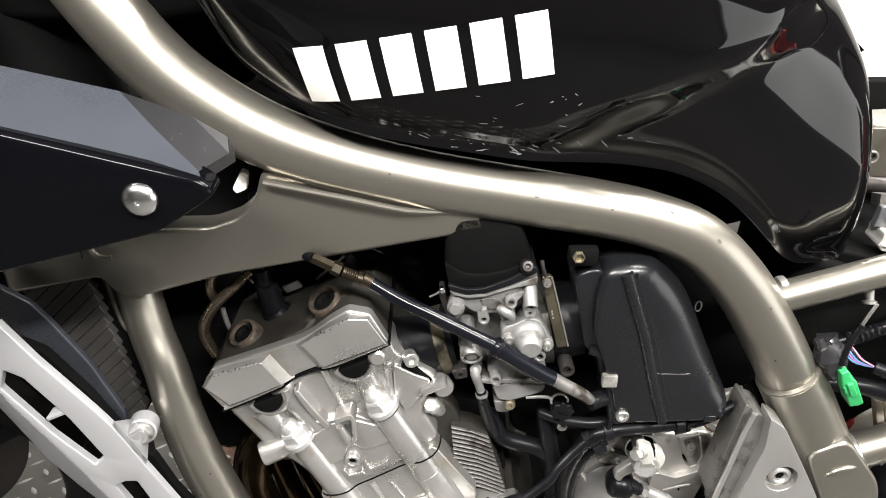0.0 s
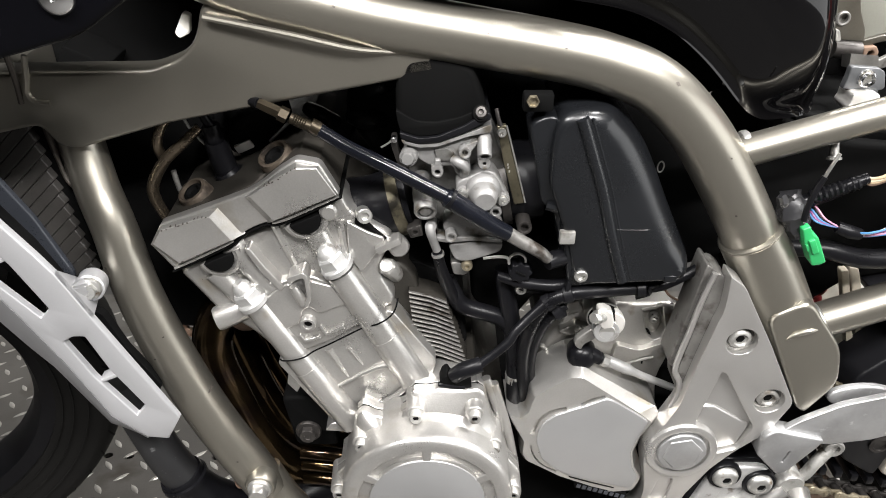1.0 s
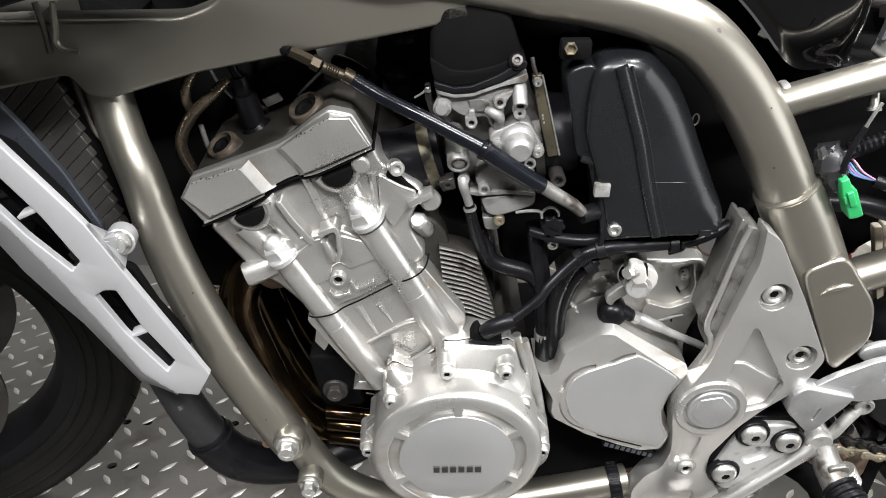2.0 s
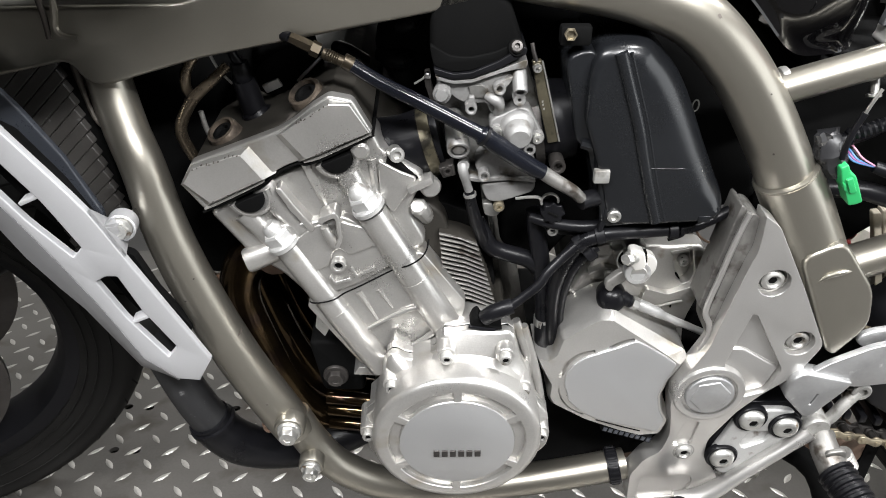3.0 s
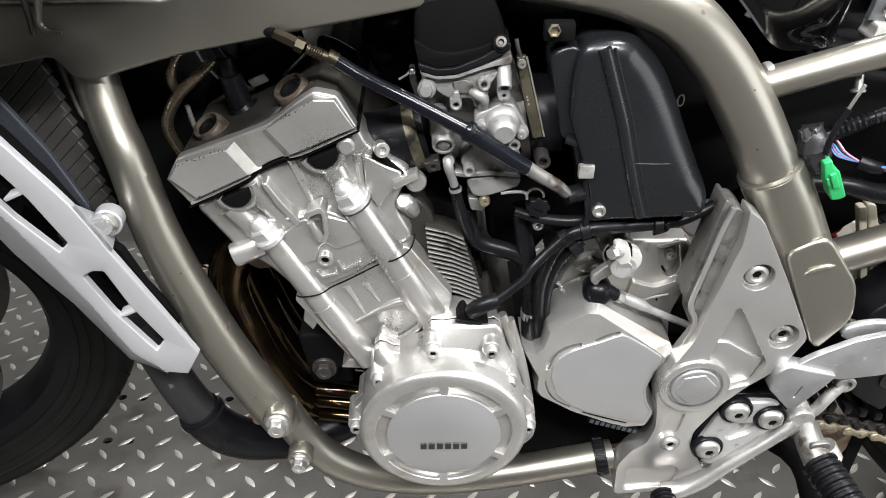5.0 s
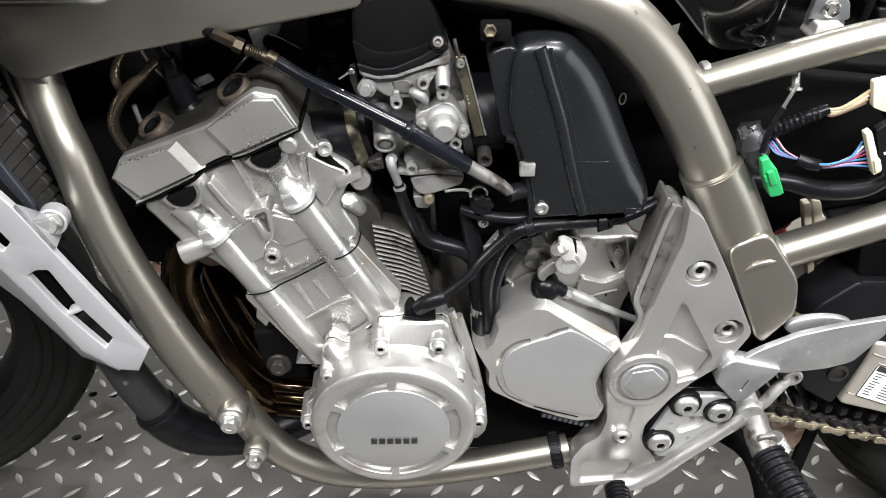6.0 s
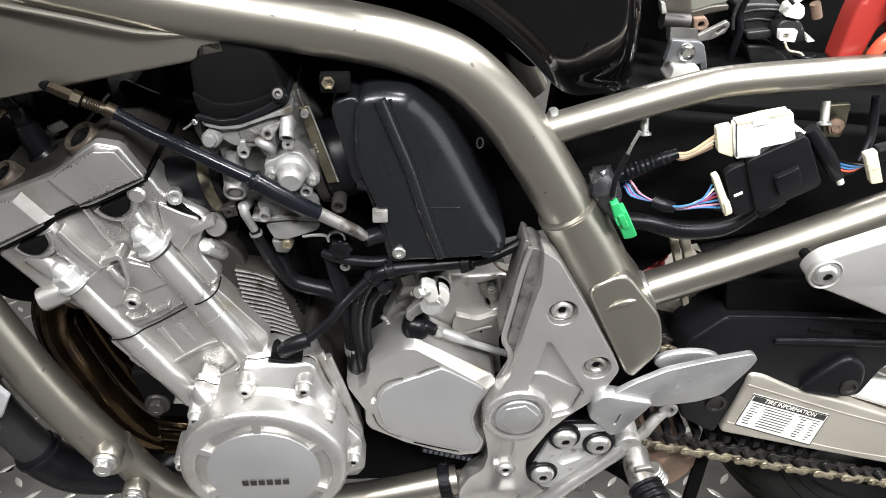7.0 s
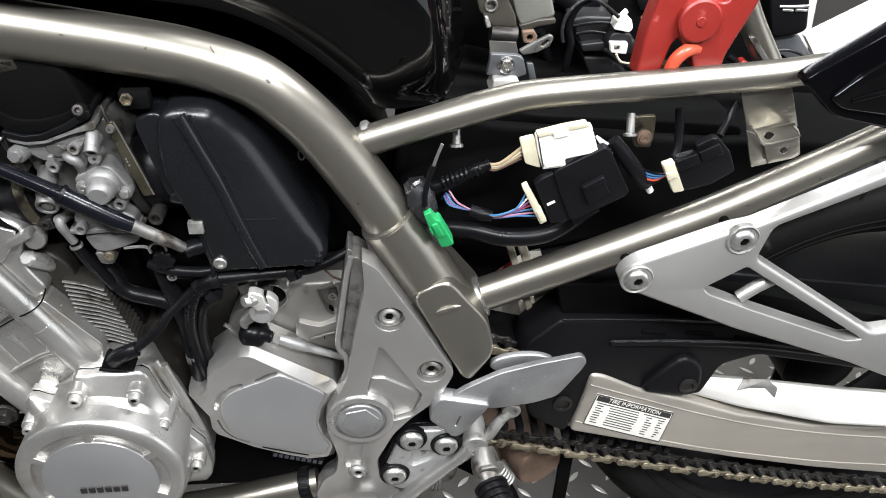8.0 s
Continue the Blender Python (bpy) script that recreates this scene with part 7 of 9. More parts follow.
    part("hose_drain", hex_bolt(-0.163, -0.128, 0.308, 0.006, 0.006, 1.3), RUST, bike)


radiator()


# ---- footrest hanger, linkage, pedal and peg ----
def footrest_hanger():
    outer = rounded([(0.262, 0.563), (0.272, 0.556), (0.306, 0.497), (0.341, 0.431), (0.326, 0.396), (0.300, 0.372), (0.282, 0.350), (0.262, 0.312), (0.2625, 0.290), (0.276, 0.268), (0.284, 0.252), (0.268, 0.222),
                     (0.196, 0.215), (0.194, 0.262), (0.205, 0.285), (0.219, 0.296), (0.224, 0.318), (0.222, 0.340), (0.218, 0.362), (0.221, 0.388), (0.230, 0.404), (0.241, 0.430), (0.249, 0.478), (0.257, 0.520), (0.260, 0.531), (0.260, 0.547), (0.259, 0.565)], 0.003)
    pocket = rounded([(0.2705, 0.468), (0.275, 0.466), (0.312, 0.402), (0.303, 0.376), (0.279, 0.368), (0.262, 0.398), (0.258, 0.410)], 0.005)
    low = rounded([(0.205, 0.258), (0.254, 0.262), (0.258, 0.250), (0.250, 0.228), (0.204, 0.222)], 0.006)
    mid = rounded([(0.236, 0.338), (0.250, 0.338), (0.246, 0.306), (0.228, 0.304)], 0.004)
    h = part("footrest_hanger", slab(outer, -0.1585, -0.138, 0.0035, pockets=[(pocket, 0.008), (low, 0.003), (mid, 0.003), (circle(0.281, 0.500, 0.0135, 28), 0.007), (circle(0.319, 0.434, 0.0135, 28), 0.007)]), HANGER, bike, "silver cast footrest hanger with pocketed face")
    web = rounded([(0.264, 0.553), (0.263, 0.511), (0.246, 0.424), (0.240, 0.437), (0.237, 0.459), (0.251, 0.561), (0.256, 0.560)], 0.002)
    part("inner_flange", slab(web, -0.147, -0.115, 0.002), GRIMY, h, "dull grey recessed web")
    part("flange_edge", tube([(0.250, -0.148, 0.562, 0.0026), (0.245, -0.148, 0.540, 0.0026), (0.239, -0.148, 0.500, 0.0026), (0.234, -0.148, 0.464, 0.0026), (0.240, -0.148, 0.448, 0.0026), (0.241, -0.148, 0.434, 0.0026), (0.237, -0.148, 0.419, 0.0026)], 10, 5), HANGER, h)
    part("flange_back", slab(rounded([(0.253, 0.559), (0.238, 0.454), (0.231, 0.460), (0.247, 0.564)], 0.002), -0.138, -0.11, 0.002), GRIMY, h)
    part("face_step", slab(rounded([(0.262, 0.398), (0.258, 0.410), (0.262, 0.425), (0.275, 0.424), (0.300, 0.408), (0.311, 0.402), (0.303, 0.376), (0.279, 0.368)], 0.004), -0.1535, -0.145, 0.003), HANGER, h)
    for u, v, r, d in ((0.281, 0.500, 0.0098, -0.1525), (0.319, 0.434, 0.0098, -0.1525), (0.2415, 0.2965, 0.0085, -0.1585)):
        seat = part("screw_seat", lathe([(r * 1.25, -0.003), (r * 1.25, 0.0), (r * 1.12, 0.0004), (r * 1.05, -0.0005), (r * 0.9, -0.001)], (u, d, v), (0, -1, 0), 28), DULL_CAST, h)
        part("socket_screw", lathe([(r * 0.98, -0.002), (r * 0.98, 0.0015), (r * 0.8, 0.0035), (r * 0.62, 0.004), (r * 0.5, 0.002), (r * 0.42, 0.002, 6), (r * 0.4, -0.001, 6), (0.0004, -0.001)], (u, d, v), (0, -1, 0), 28), DULL_CAST, seat, "steel button socket screw")
        part("screw_socket", socket_fill(u, d - 0.0012, v, r * 0.4), MATT_BLACK, seat)
    ring = part("pivot_boss", lathe([(0.0330, -0.02), (0.0330, 0.0), (0.0318, 0.0026), (0.0300, 0.0034), (0.0268, 0.0034), (0.0256, 0.0026), (0.0252, -0.001), (0.0235, -0.001)], (0.251, -0.1585, 0.3745), (0, -1, 0), 48), HANGER, h)
    cap_pts = [(0.251 + 0.0225 * math.cos(radians(a)), 0.3745 + 0.0225 * math.sin(radians(a))) for a in range(0, 360, 10)]
    part("pivot_cap", slab(cap_pts, -0.1625, -0.15, 0.002, pockets=[]), WORN, ring, "dull grey swingarm pivot cap")
    part("cap_hexagon", slab([(0.251 + 0.019 * math.cos(radians(a + 12)), 0.3745 + 0.019 * math.sin(radians(a + 12))) for a in range(0, 360, 60)], -0.1635, -0.156, 0.0015), WORN, ring)
    # the sprocket cover's shadow on the gap, made as a black slab
    part("case_gap", slab(rounded([(0.198, 0.450), (0.226, 0.460), (0.240, 0.430), (0.236, 0.330), (0.222, 0.296), (0.196, 0.305), (0.205, 0.36)], 0.004), -0.092, -0.08, 0.002), MATT_BLACK, h, "black slab for the shadow in the gap by the sprocket cover")
    # its foot bends in towards the engine
    for ob in [h] + list(h.children):
        for q in ob.data.vertices:
            drop = max(0.0, 0.36 - q.co.z)
            q.co += Vector((0.28 * q.co.x, 0.141, -0.168)) * drop
    # mounting plate of the rider's footrest, with black washers and three screws
    # the plate's contact shadow, a slightly larger black slab behind it
    shadow = rounded([(0.274, 0.268), (0.258, 0.298), (0.275, 0.352), (0.289, 0.367), (0.331, 0.365), (0.347, 0.343), (0.344, 0.321), (0.320, 0.305), (0.301, 0.272)], 0.008)
    pad = part("rubber_pad", slab(shadow, -0.1615, -0.14, 0.002), RUBBER, h, "black rim made as the footrest plate's shadow")
    plate = rounded([(0.2765, 0.273), (0.2625, 0.298), (0.279, 0.349), (0.290, 0.362), (0.3285, 0.361), (0.342, 0.343), (0.339, 0.325), (0.318, 0.310), (0.299, 0.277)], 0.009)
    p = part("footrest_plate", slab(plate, -0.168, -0.158, 0.003, pockets=[(rounded([(0.294, 0.333), (0.318, 0.334), (0.312, 0.320), (0.293, 0.310), (0.288, 0.318)], 0.004), 0.004)]), CAST, h)
    fittings = []
    for u, v in ((0.2915, 0.352), (0.3255, 0.342), (0.2745, 0.3005)):
        w = part("rubber_washer", lathe([(0.0155, -0.003), (0.0155, 0.001), (0.0145, 0.0025), (0.0125, 0.0025), (0.012, 0.001)], (u, -0.168, v), (0, -1, 0), 28), RUBBER, p)
        fittings.append(part("socket_screw", lathe([(0.0118, -0.001), (0.0118, 0.0025), (0.0098, 0.0055), (0.006, 0.0068), (0.0046, 0.0068, 6), (0.0044, 0.002, 6), (0.0004, 0.002)], (u, -0.169, v), (0, -1, 0), 28), STEEL, w, "steel button socket screw"))
        fittings += [w, part("screw_socket", socket_fill(u, -0.1742, v, 0.0043), MATT_BLACK, w)]
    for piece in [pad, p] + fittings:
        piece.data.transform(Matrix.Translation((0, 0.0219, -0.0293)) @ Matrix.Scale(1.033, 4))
    # arm that carries the heel plate
    arm = rounded([(0.3175, 0.376), (0.320, 0.397), (0.329, 0.405), (0.376, 0.393), (0.372, 0.384), (0.350, 0.352), (0.342, 0.349)], 0.003)
    part("heel_arm", slab(arm, -0.166, -0.150, 0.0022, pockets=[(stroke([(0.3435, 0.366), (0.3475, 0.379)], 0.0016), 0.004)]), WORN, h)
    heel = rounded([(0.330, 0.394), (0.352, 0.412), (0.384, 0.430), (0.420, 0.440), (0.460, 0.448), (0.466, 0.441), (0.462, 0.430), (0.442, 0.396), (0.420, 0.388), (0.405, 0.386), (0.385, 0.383), (0.360, 0.385)], 0.006)
    part("heel_plate", turned(slab(heel, -0.003, 0.003, 0.0008), Matrix.Translation((0, -0.158, 0))), WORN, h, "scuffed silver heel plate")
    part("plate_hump", slab([(0.407 + 0.031 * math.cos(radians(a)), 0.4285 + 0.0125 * math.sin(radians(a))) for a in range(0, 360, 15)], -0.149, -0.143, 0.002), WORN, h)
    return h


footrest_hanger()


def shift_linkage():
    rod = part("gear_linkage", tube([(0.1776, -0.1300, 0.4587, 0.0048), (0.1874, -0.1300, 0.4534, 0.0052), (0.1988, -0.1290, 0.4467, 0.0050), (0.2074, -0.1270, 0.4404, 0.0036), (0.2297, -0.1220, 0.4259, 0.0034), (0.2635, -0.1120, 0.4024, 0.0034)], 16, 5), CAST, bike, "pale metal gear linkage rod with rubber-booted joint")
    part("ball_boot", lathe([(0.0090, -0.016), (0.0124, -0.010), (0.0132, 0.0), (0.0126, 0.005), (0.0098, 0.0098), (0.0052, 0.0124), (0.0003, 0.0130)], (0.1561, -0.1280, 0.4632), (-0.12, -1, 0.12), 28), RUBBER, rod, "black rubber joint boot")
    part("joint_neck", tube([(0.1573, -0.1300, 0.4652, 0.0092), (0.1646, -0.1310, 0.4647, 0.0074), (0.1709, -0.1310, 0.4621, 0.0054)], 18, 4), RUBBER, rod)
    part("neck_ring", turned(lathe([(0.0040, -0.0016), (0.0058, -0.001), (0.0058, 0.001), (0.0040, 0.0016)], (0, 0, 0), (0, 0, 1), 20), Matrix.Translation((0.1715, -0.1310, 0.4614)) @ Vector((0.9, 0, -0.4)).to_track_quat("Z", "Y").to_matrix().to_4x4()), RUBBER, rod)
    part("lock_nut", lathe([(0.0058, -0.003, 6), (0.0058, 0.003, 6)], (0.1764, -0.1310, 0.4589), (0.9, 0, -0.42), 18), STEEL, rod)
    part("shift_arm", slab(rounded([(0.1606, 0.4988), (0.1653, 0.4922), (0.1641, 0.4868), (0.1551, 0.4814), (0.1531, 0.4747), (0.1472, 0.4790), (0.1468, 0.4858), (0.1546, 0.4935)], 0.002), -0.137, -0.130, 0.002), GRIMY, rod, "cast shift arm")
    eye = part("clamp_head", lathe([(0.0112, -0.010), (0.0112, -0.001), (0.0104, 0.0), (0.0075, 0.0)], (0.1703, -0.1475, 0.5031), (0, -1, 0.05), 30), CAST, rod, "bright cast clamp")
    part("clamp_jaw", slab(rounded(anticlockwise([(0.1604, 0.5260), (0.1653, 0.5271), (0.1729, 0.5231), (0.1755, 0.5116), (0.1739, 0.5070), (0.1665, 0.5059), (0.1613, 0.5129)]), 0.0012), -0.1480, -0.1385, 0.0016), ALLOY, eye, "bright clamp jaw")
    part("clamp_jaw", slab(rounded(anticlockwise([(0.1751, 0.5223), (0.1806, 0.5200), (0.1847, 0.5142), (0.1846, 0.5061), (0.1805, 0.4991), (0.1757, 0.5027), (0.1770, 0.5097)]), 0.0012), -0.1470, -0.1385, 0.0016), ALLOY, eye, "bright clamp jaw")
    part("clamp_gap", slab(anticlockwise([(0.1735, 0.5222), (0.1753, 0.5222), (0.1773, 0.5090), (0.1760, 0.5020), (0.1743, 0.5037), (0.1757, 0.5101)]), -0.1440, -0.1385, 0.0), MATT_BLACK, eye)
    part("shaft_end", lathe([(0.0060, -0.05), (0.0060, -0.006), (0.0072, -0.004), (0.0072, -0.0002), (0.0066, 0.0004), (0.0060, 0.0), (0.0003, 0.0)], (0.1704, -0.1475, 0.5025), (0, -1, 0), 26), STEEL, rod, "splined shaft end")
    part("clamp_bolt", lathe([(0.0060, -0.008), (0.0060, 0.0), (0.0054, 0.0002, 6), (0.0054, 0.0045, 6), (0.0044, 0.0055), (0.0003, 0.0056)], (0.1607, -0.1470, 0.5185), (-0.75, -0.62, 0.2), 18), STEEL, rod, "hexagon clamp bolt")
    # pedal
    p = part("gear_pedal", tube([(0.232, -0.185, 0.258, 0.0068), (0.250, -0.186, 0.262, 0.0075), (0.268, -0.187, 0.276, 0.0072), (0.292, -0.187, 0.303, 0.0062), (0.325, -0.185, 0.336, 0.006), (0.340, -0.182, 0.350, 0.008)], 14, 6, 1.3), HANGER, bike, "silver gear pedal with ribbed rubber tip")
    part("pedal_rubber", join(*[lathe([(0.0105, -0.0022), (0.012, -0.0012), (0.012, 0.0012), (0.0105, 0.0022)], (0.233, -0.190 - k * 0.0045, 0.256), (0, -1, 0), 20) for k in range(9)]), RUBBER, p, "black ribbed rubber")
    part("pivot_sleeve", lathe([(0.0125, -0.02), (0.0125, 0.012), (0.011, 0.014), (0.0004, 0.014)], (0.345, -0.172, 0.355), (0, -1, 0), 22), DULL_CAST, p)
    part("link_lever", tube([(0.348, -0.176, 0.356, 0.006), (0.358, -0.177, 0.360, 0.0055), (0.366, -0.176, 0.375, 0.0055), (0.377, -0.172, 0.389, 0.006)], 12, 5), DULL_CAST, p)
    part("lever_eye", lathe([(0.009, -0.004), (0.009, 0.004), (0.0078, 0.005), (0.005, 0.005), (0.0048, 0.002), (0.0004, 0.002)], (0.379, -0.172, 0.391), (0, -1, 0), 22), DULL_CAST, p)
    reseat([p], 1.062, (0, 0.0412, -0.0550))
    # footpeg
    f = part("footpeg", tube([(0.352, -0.182, 0.347, 0.0105), (0.352, -0.195, 0.340, 0.0125), (0.357, -0.214, 0.330, 0.0135)], 20, 4), GRIMY, bike, "hinged footpeg with black ribbed rubber")
    for sgn in (-1, 1):
        part("hinge_cheek", slab(rounded([(0.345, 0.350), (0.362, 0.353), (0.372, 0.325), (0.352, 0.318)], 0.005), -0.196 + sgn * 0.011 - 0.002, -0.196 + sgn * 0.011 + 0.002, 0.001), GRIMY, f)
    part("hinge_pin", lathe([(0.0055, -0.018), (0.0055, 0.018), (0.004, 0.019), (0.0004, 0.019)], (0.356, -0.196, 0.338), (0, -1, 0), 18), GRIMY, f)
    part("hinge_spring", join(*[turned(lathe([(0.0075, -0.0012), (0.0088, 0), (0.0075, 0.0012)], (0, 0, 0), (0, 0, 1), 16), Matrix.Translation((0.364 + 0.0025 * k, -0.203, 0.342 - 0.004 * k)) @ Vector((0.5, 0, -0.8)).to_track_quat("Z", "Y").to_matrix().to_4x4()) for k in range(5)]), GRIMY, f)
    rubber = part("peg_rubber", tube([(0.357, -0.214, 0.330, 0.0145), (0.379, -0.293, 0.3155, 0.0145)], 20, 2), RUBBER, f, "black ribbed peg rubber")
    for k in range(13):
        q = Vector((0.357, -0.214, 0.330)) + Vector((0.0018, -0.0066, -0.0012)) * k
        part("rubber_rib", lathe([(0.0143, -0.0026), (0.0165, -0.0014), (0.0165, 0.0014), (0.0143, 0.0026)], q, (0.25, -0.95, -0.17), 22), RUBBER, f)
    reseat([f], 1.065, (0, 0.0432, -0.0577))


shift_linkage()


# ---- swingarm, chain, guards and side stand ----
def swingarm():
    outer = rounded([(0.486, 0.387), (0.500, 0.384), (0.540, 0.362), (0.600, 0.340), (0.663, 0.314), (0.756, 0.290), (0.90, 0.272), (0.90, 0.190), (0.779, 0.214), (0.675, 0.240), (0.569, 0.272), (0.474, 0.302)], 0.005)
    s = part("swingarm", slab(outer, -0.1255, -0.098, 0.004), SWING, bike, "bare aluminium swingarm with a tyre label")
    # web in lighter metal than the arm: light from above put into its colour
    top = rounded([(0.590, 0.340), (0.604, 0.356), (0.640, 0.352), (0.700, 0.344), (0.770, 0.334), (0.90, 0.318), (0.90, 0.28), (0.76, 0.295), (0.66, 0.318)], 0.004)
    part("upper_web", turned(slab(top, -0.012, 0.006, 0.004), Matrix.Translation((0, -0.110, 0.33)) @ pose(0, 0, 0, -38, 0, 0) @ Matrix.Translation((0, 0, -0.33))), ALLOY, s, "upper web of the swingarm, coloured lighter for the light on it")
    part("web_slot", turned(slab(rounded([(0.655, 0.336), (0.664, 0.349), (0.690, 0.347), (0.702, 0.337), (0.698, 0.326), (0.688, 0.337), (0.670, 0.338)], 0.002), -0.0128, -0.006, 0.001), Matrix.Translation((0, -0.110, 0.33)) @ pose(0, 0, 0, -38, 0, 0) @ Matrix.Translation((0, 0, -0.33))), GRIMY, s)
    for pts in ([(0.487, 0.372), (0.545, 0.348), (0.62, 0.318), (0.70, 0.292), (0.80, 0.270), (0.90, 0.256)], [(0.478, 0.318), (0.55, 0.290), (0.63, 0.263), (0.72, 0.240), (0.80, 0.223), (0.9, 0.208)]):
        part("pressed_line", tube([(p[0], -0.1255, p[1], 0.0011) for p in pts], 6, 5), SWING, s)
    part("front_beam", slab(rounded([(0.24, 0.42), (0.34, 0.43), (0.49, 0.385), (0.476, 0.303), (0.35, 0.325), (0.24, 0.335)], 0.01), -0.095, -0.05, 0.006), MATT_BLACK, s)
    part("cross_brace", box(0.46, 0, 0.36, 0.07, 0.16, 0.08, 0.01), SWING, s)
    part("far_arm", turned(slab(outer, -0.125, -0.09, 0.004), Matrix.Diagonal((1, -1, 1, 1))), SWING, s)
    # printed label
    lab = [(0.4963, 0.3593), (0.5850, 0.3240), (0.5775, 0.2781), (0.4866, 0.3152)]
    plate = part("tyre_label", slab(lab, -0.1268, -0.124, 0.0002), LABEL_WHITE, s, "white tyre information label with printed table")
    tl, tr, br, bl = [Vector(p) for p in lab]

    def spot(x, y):
        return (tl * (1 - x) + tr * x) * (1 - y) + (bl * (1 - x) + br * x) * y

    def bar(x0, x1, y0, y1, name, material):
        q = [spot(x0, y0), spot(x1, y0), spot(x1, y1), spot(x0, y1)]
        part(name, slab([tuple(p) for p in q], -0.1272, -0.126, 0.0), material, plate)

    bar(0.02, 0.98, 0.035, 0.19, "label_heading", INK)
    for x0, x1, y0, y1 in ((0, 0.006, 0, 1), (0.994, 1, 0, 1), (0, 1, 0, 0.02), (0, 1, 0.98, 1)):
        bar(x0, x1, y0, y1, "label_border", INK)
    rng = random.Random(7)
    for k in range(9):
        y = 0.24 + k * 0.078
        cells = ((0.04, 0.16), (0.22, 0.62), (0.70, 0.80), (0.86, 0.95)) if k else ((0.04, 0.60), (0.64, 0.95))
        for x0, x1 in cells:
            bar(x0 + rng.uniform(0, 0.02), x1 - rng.uniform(0, 0.05), y, y + 0.022, "printed_line", INK)
    slope = math.atan2(tr.y - tl.y, tr.x - tl.x)
    m = Matrix.Translation((tl.x + 0.0125, -0.1277, tl.y - 0.0118)) @ Matrix.Rotation(-slope, 4, "Y") @ Matrix.Rotation(radians(90), 4, "X")
    text_mesh("TIRE INFORMATION", 0.0072, "label_title", LABEL_WHITE, plate, m)


swingarm()


def chain_link(a, b, d, outer):
    """One pair of side plates between two pins."""
    a, b = Vector(a), Vector(b)
    ax = (b - a).normalized()
    up = Vector((-ax.y, ax.x))
    L = (b - a).length
    r = 0.0054 if outer else 0.0050
    pts = []
    for k in range(-5, 6):
        t = radians(k * 20)
        pts.append((L + r * math.cos(t), r * math.sin(t)))
    pts.append((L * 0.5, r * 0.62))
    for k in range(4, 15):
        t = radians(k * 20)
        pts.append((r * math.cos(t), r * math.sin(t)))
    pts.append((L * 0.5, -r * 0.62))
    loop = [tuple(a + ax * x + up * y) for x, y in pts]
    off = 0.0105 if outer else 0.0075
    bm = slab(loop, d - off, d - off + 0.0024, 0.0006, steps=1)
    if outer:
        for p in (a, b):
            bm = join(bm, lathe([(0.0022, -0.009), (0.0022, 0.0112), (0.0015, 0.0115)], (p.x, d, p.y), (0, -1, 0), 10))
    rear = slab(loop, d + off - 0.0024, d + off, 0.0006, steps=1)
    for p in (a, b) if not outer else ():
        rear = join(rear, lathe([(0.0042, -0.0075), (0.0042, 0.0075)], (p.x, d, p.y), (0, -1, 0), 10))
    return bm, rear


def drive_chain():
    d = -0.104
    holder = None

    def run(line, first):
        nonlocal holder
        path = smooth_line([(p[0], d, p[1]) for p in line], 40)
        pins, last = [], None
        for q, _ in path:
            if last is None or (q - last).length >= 0.015875:
                last = q
                pins.append((q.x, q.z))
        for k, (a, b) in enumerate(zip(pins, pins[1:])):
            outer = (k + first) % 2 == 0
            bm, rear = chain_link(a, b, d, outer)
            if holder is None:
                holder = part("drive_chain", bm, BRASS, bike, "oily gold drive chain", 50)
            else:
                part("outer_link" if outer else "inner_link", bm, BRASS if outer else DULL_BRASS, holder, "", 50)
            part("rear_plate" if outer else "roller", rear, DARK_STEEL, holder, "", 50)

    run([(0.29, 0.304), (0.345, 0.290), (0.403, 0.272), (0.462, 0.2545), (0.581, 0.2195), (0.699, 0.188), (0.807, 0.1615), (0.93, 0.138)], 0)
    run([(0.29, 0.442), (0.345, 0.428), (0.402, 0.410), (0.46, 0.395)], 0)


drive_chain()


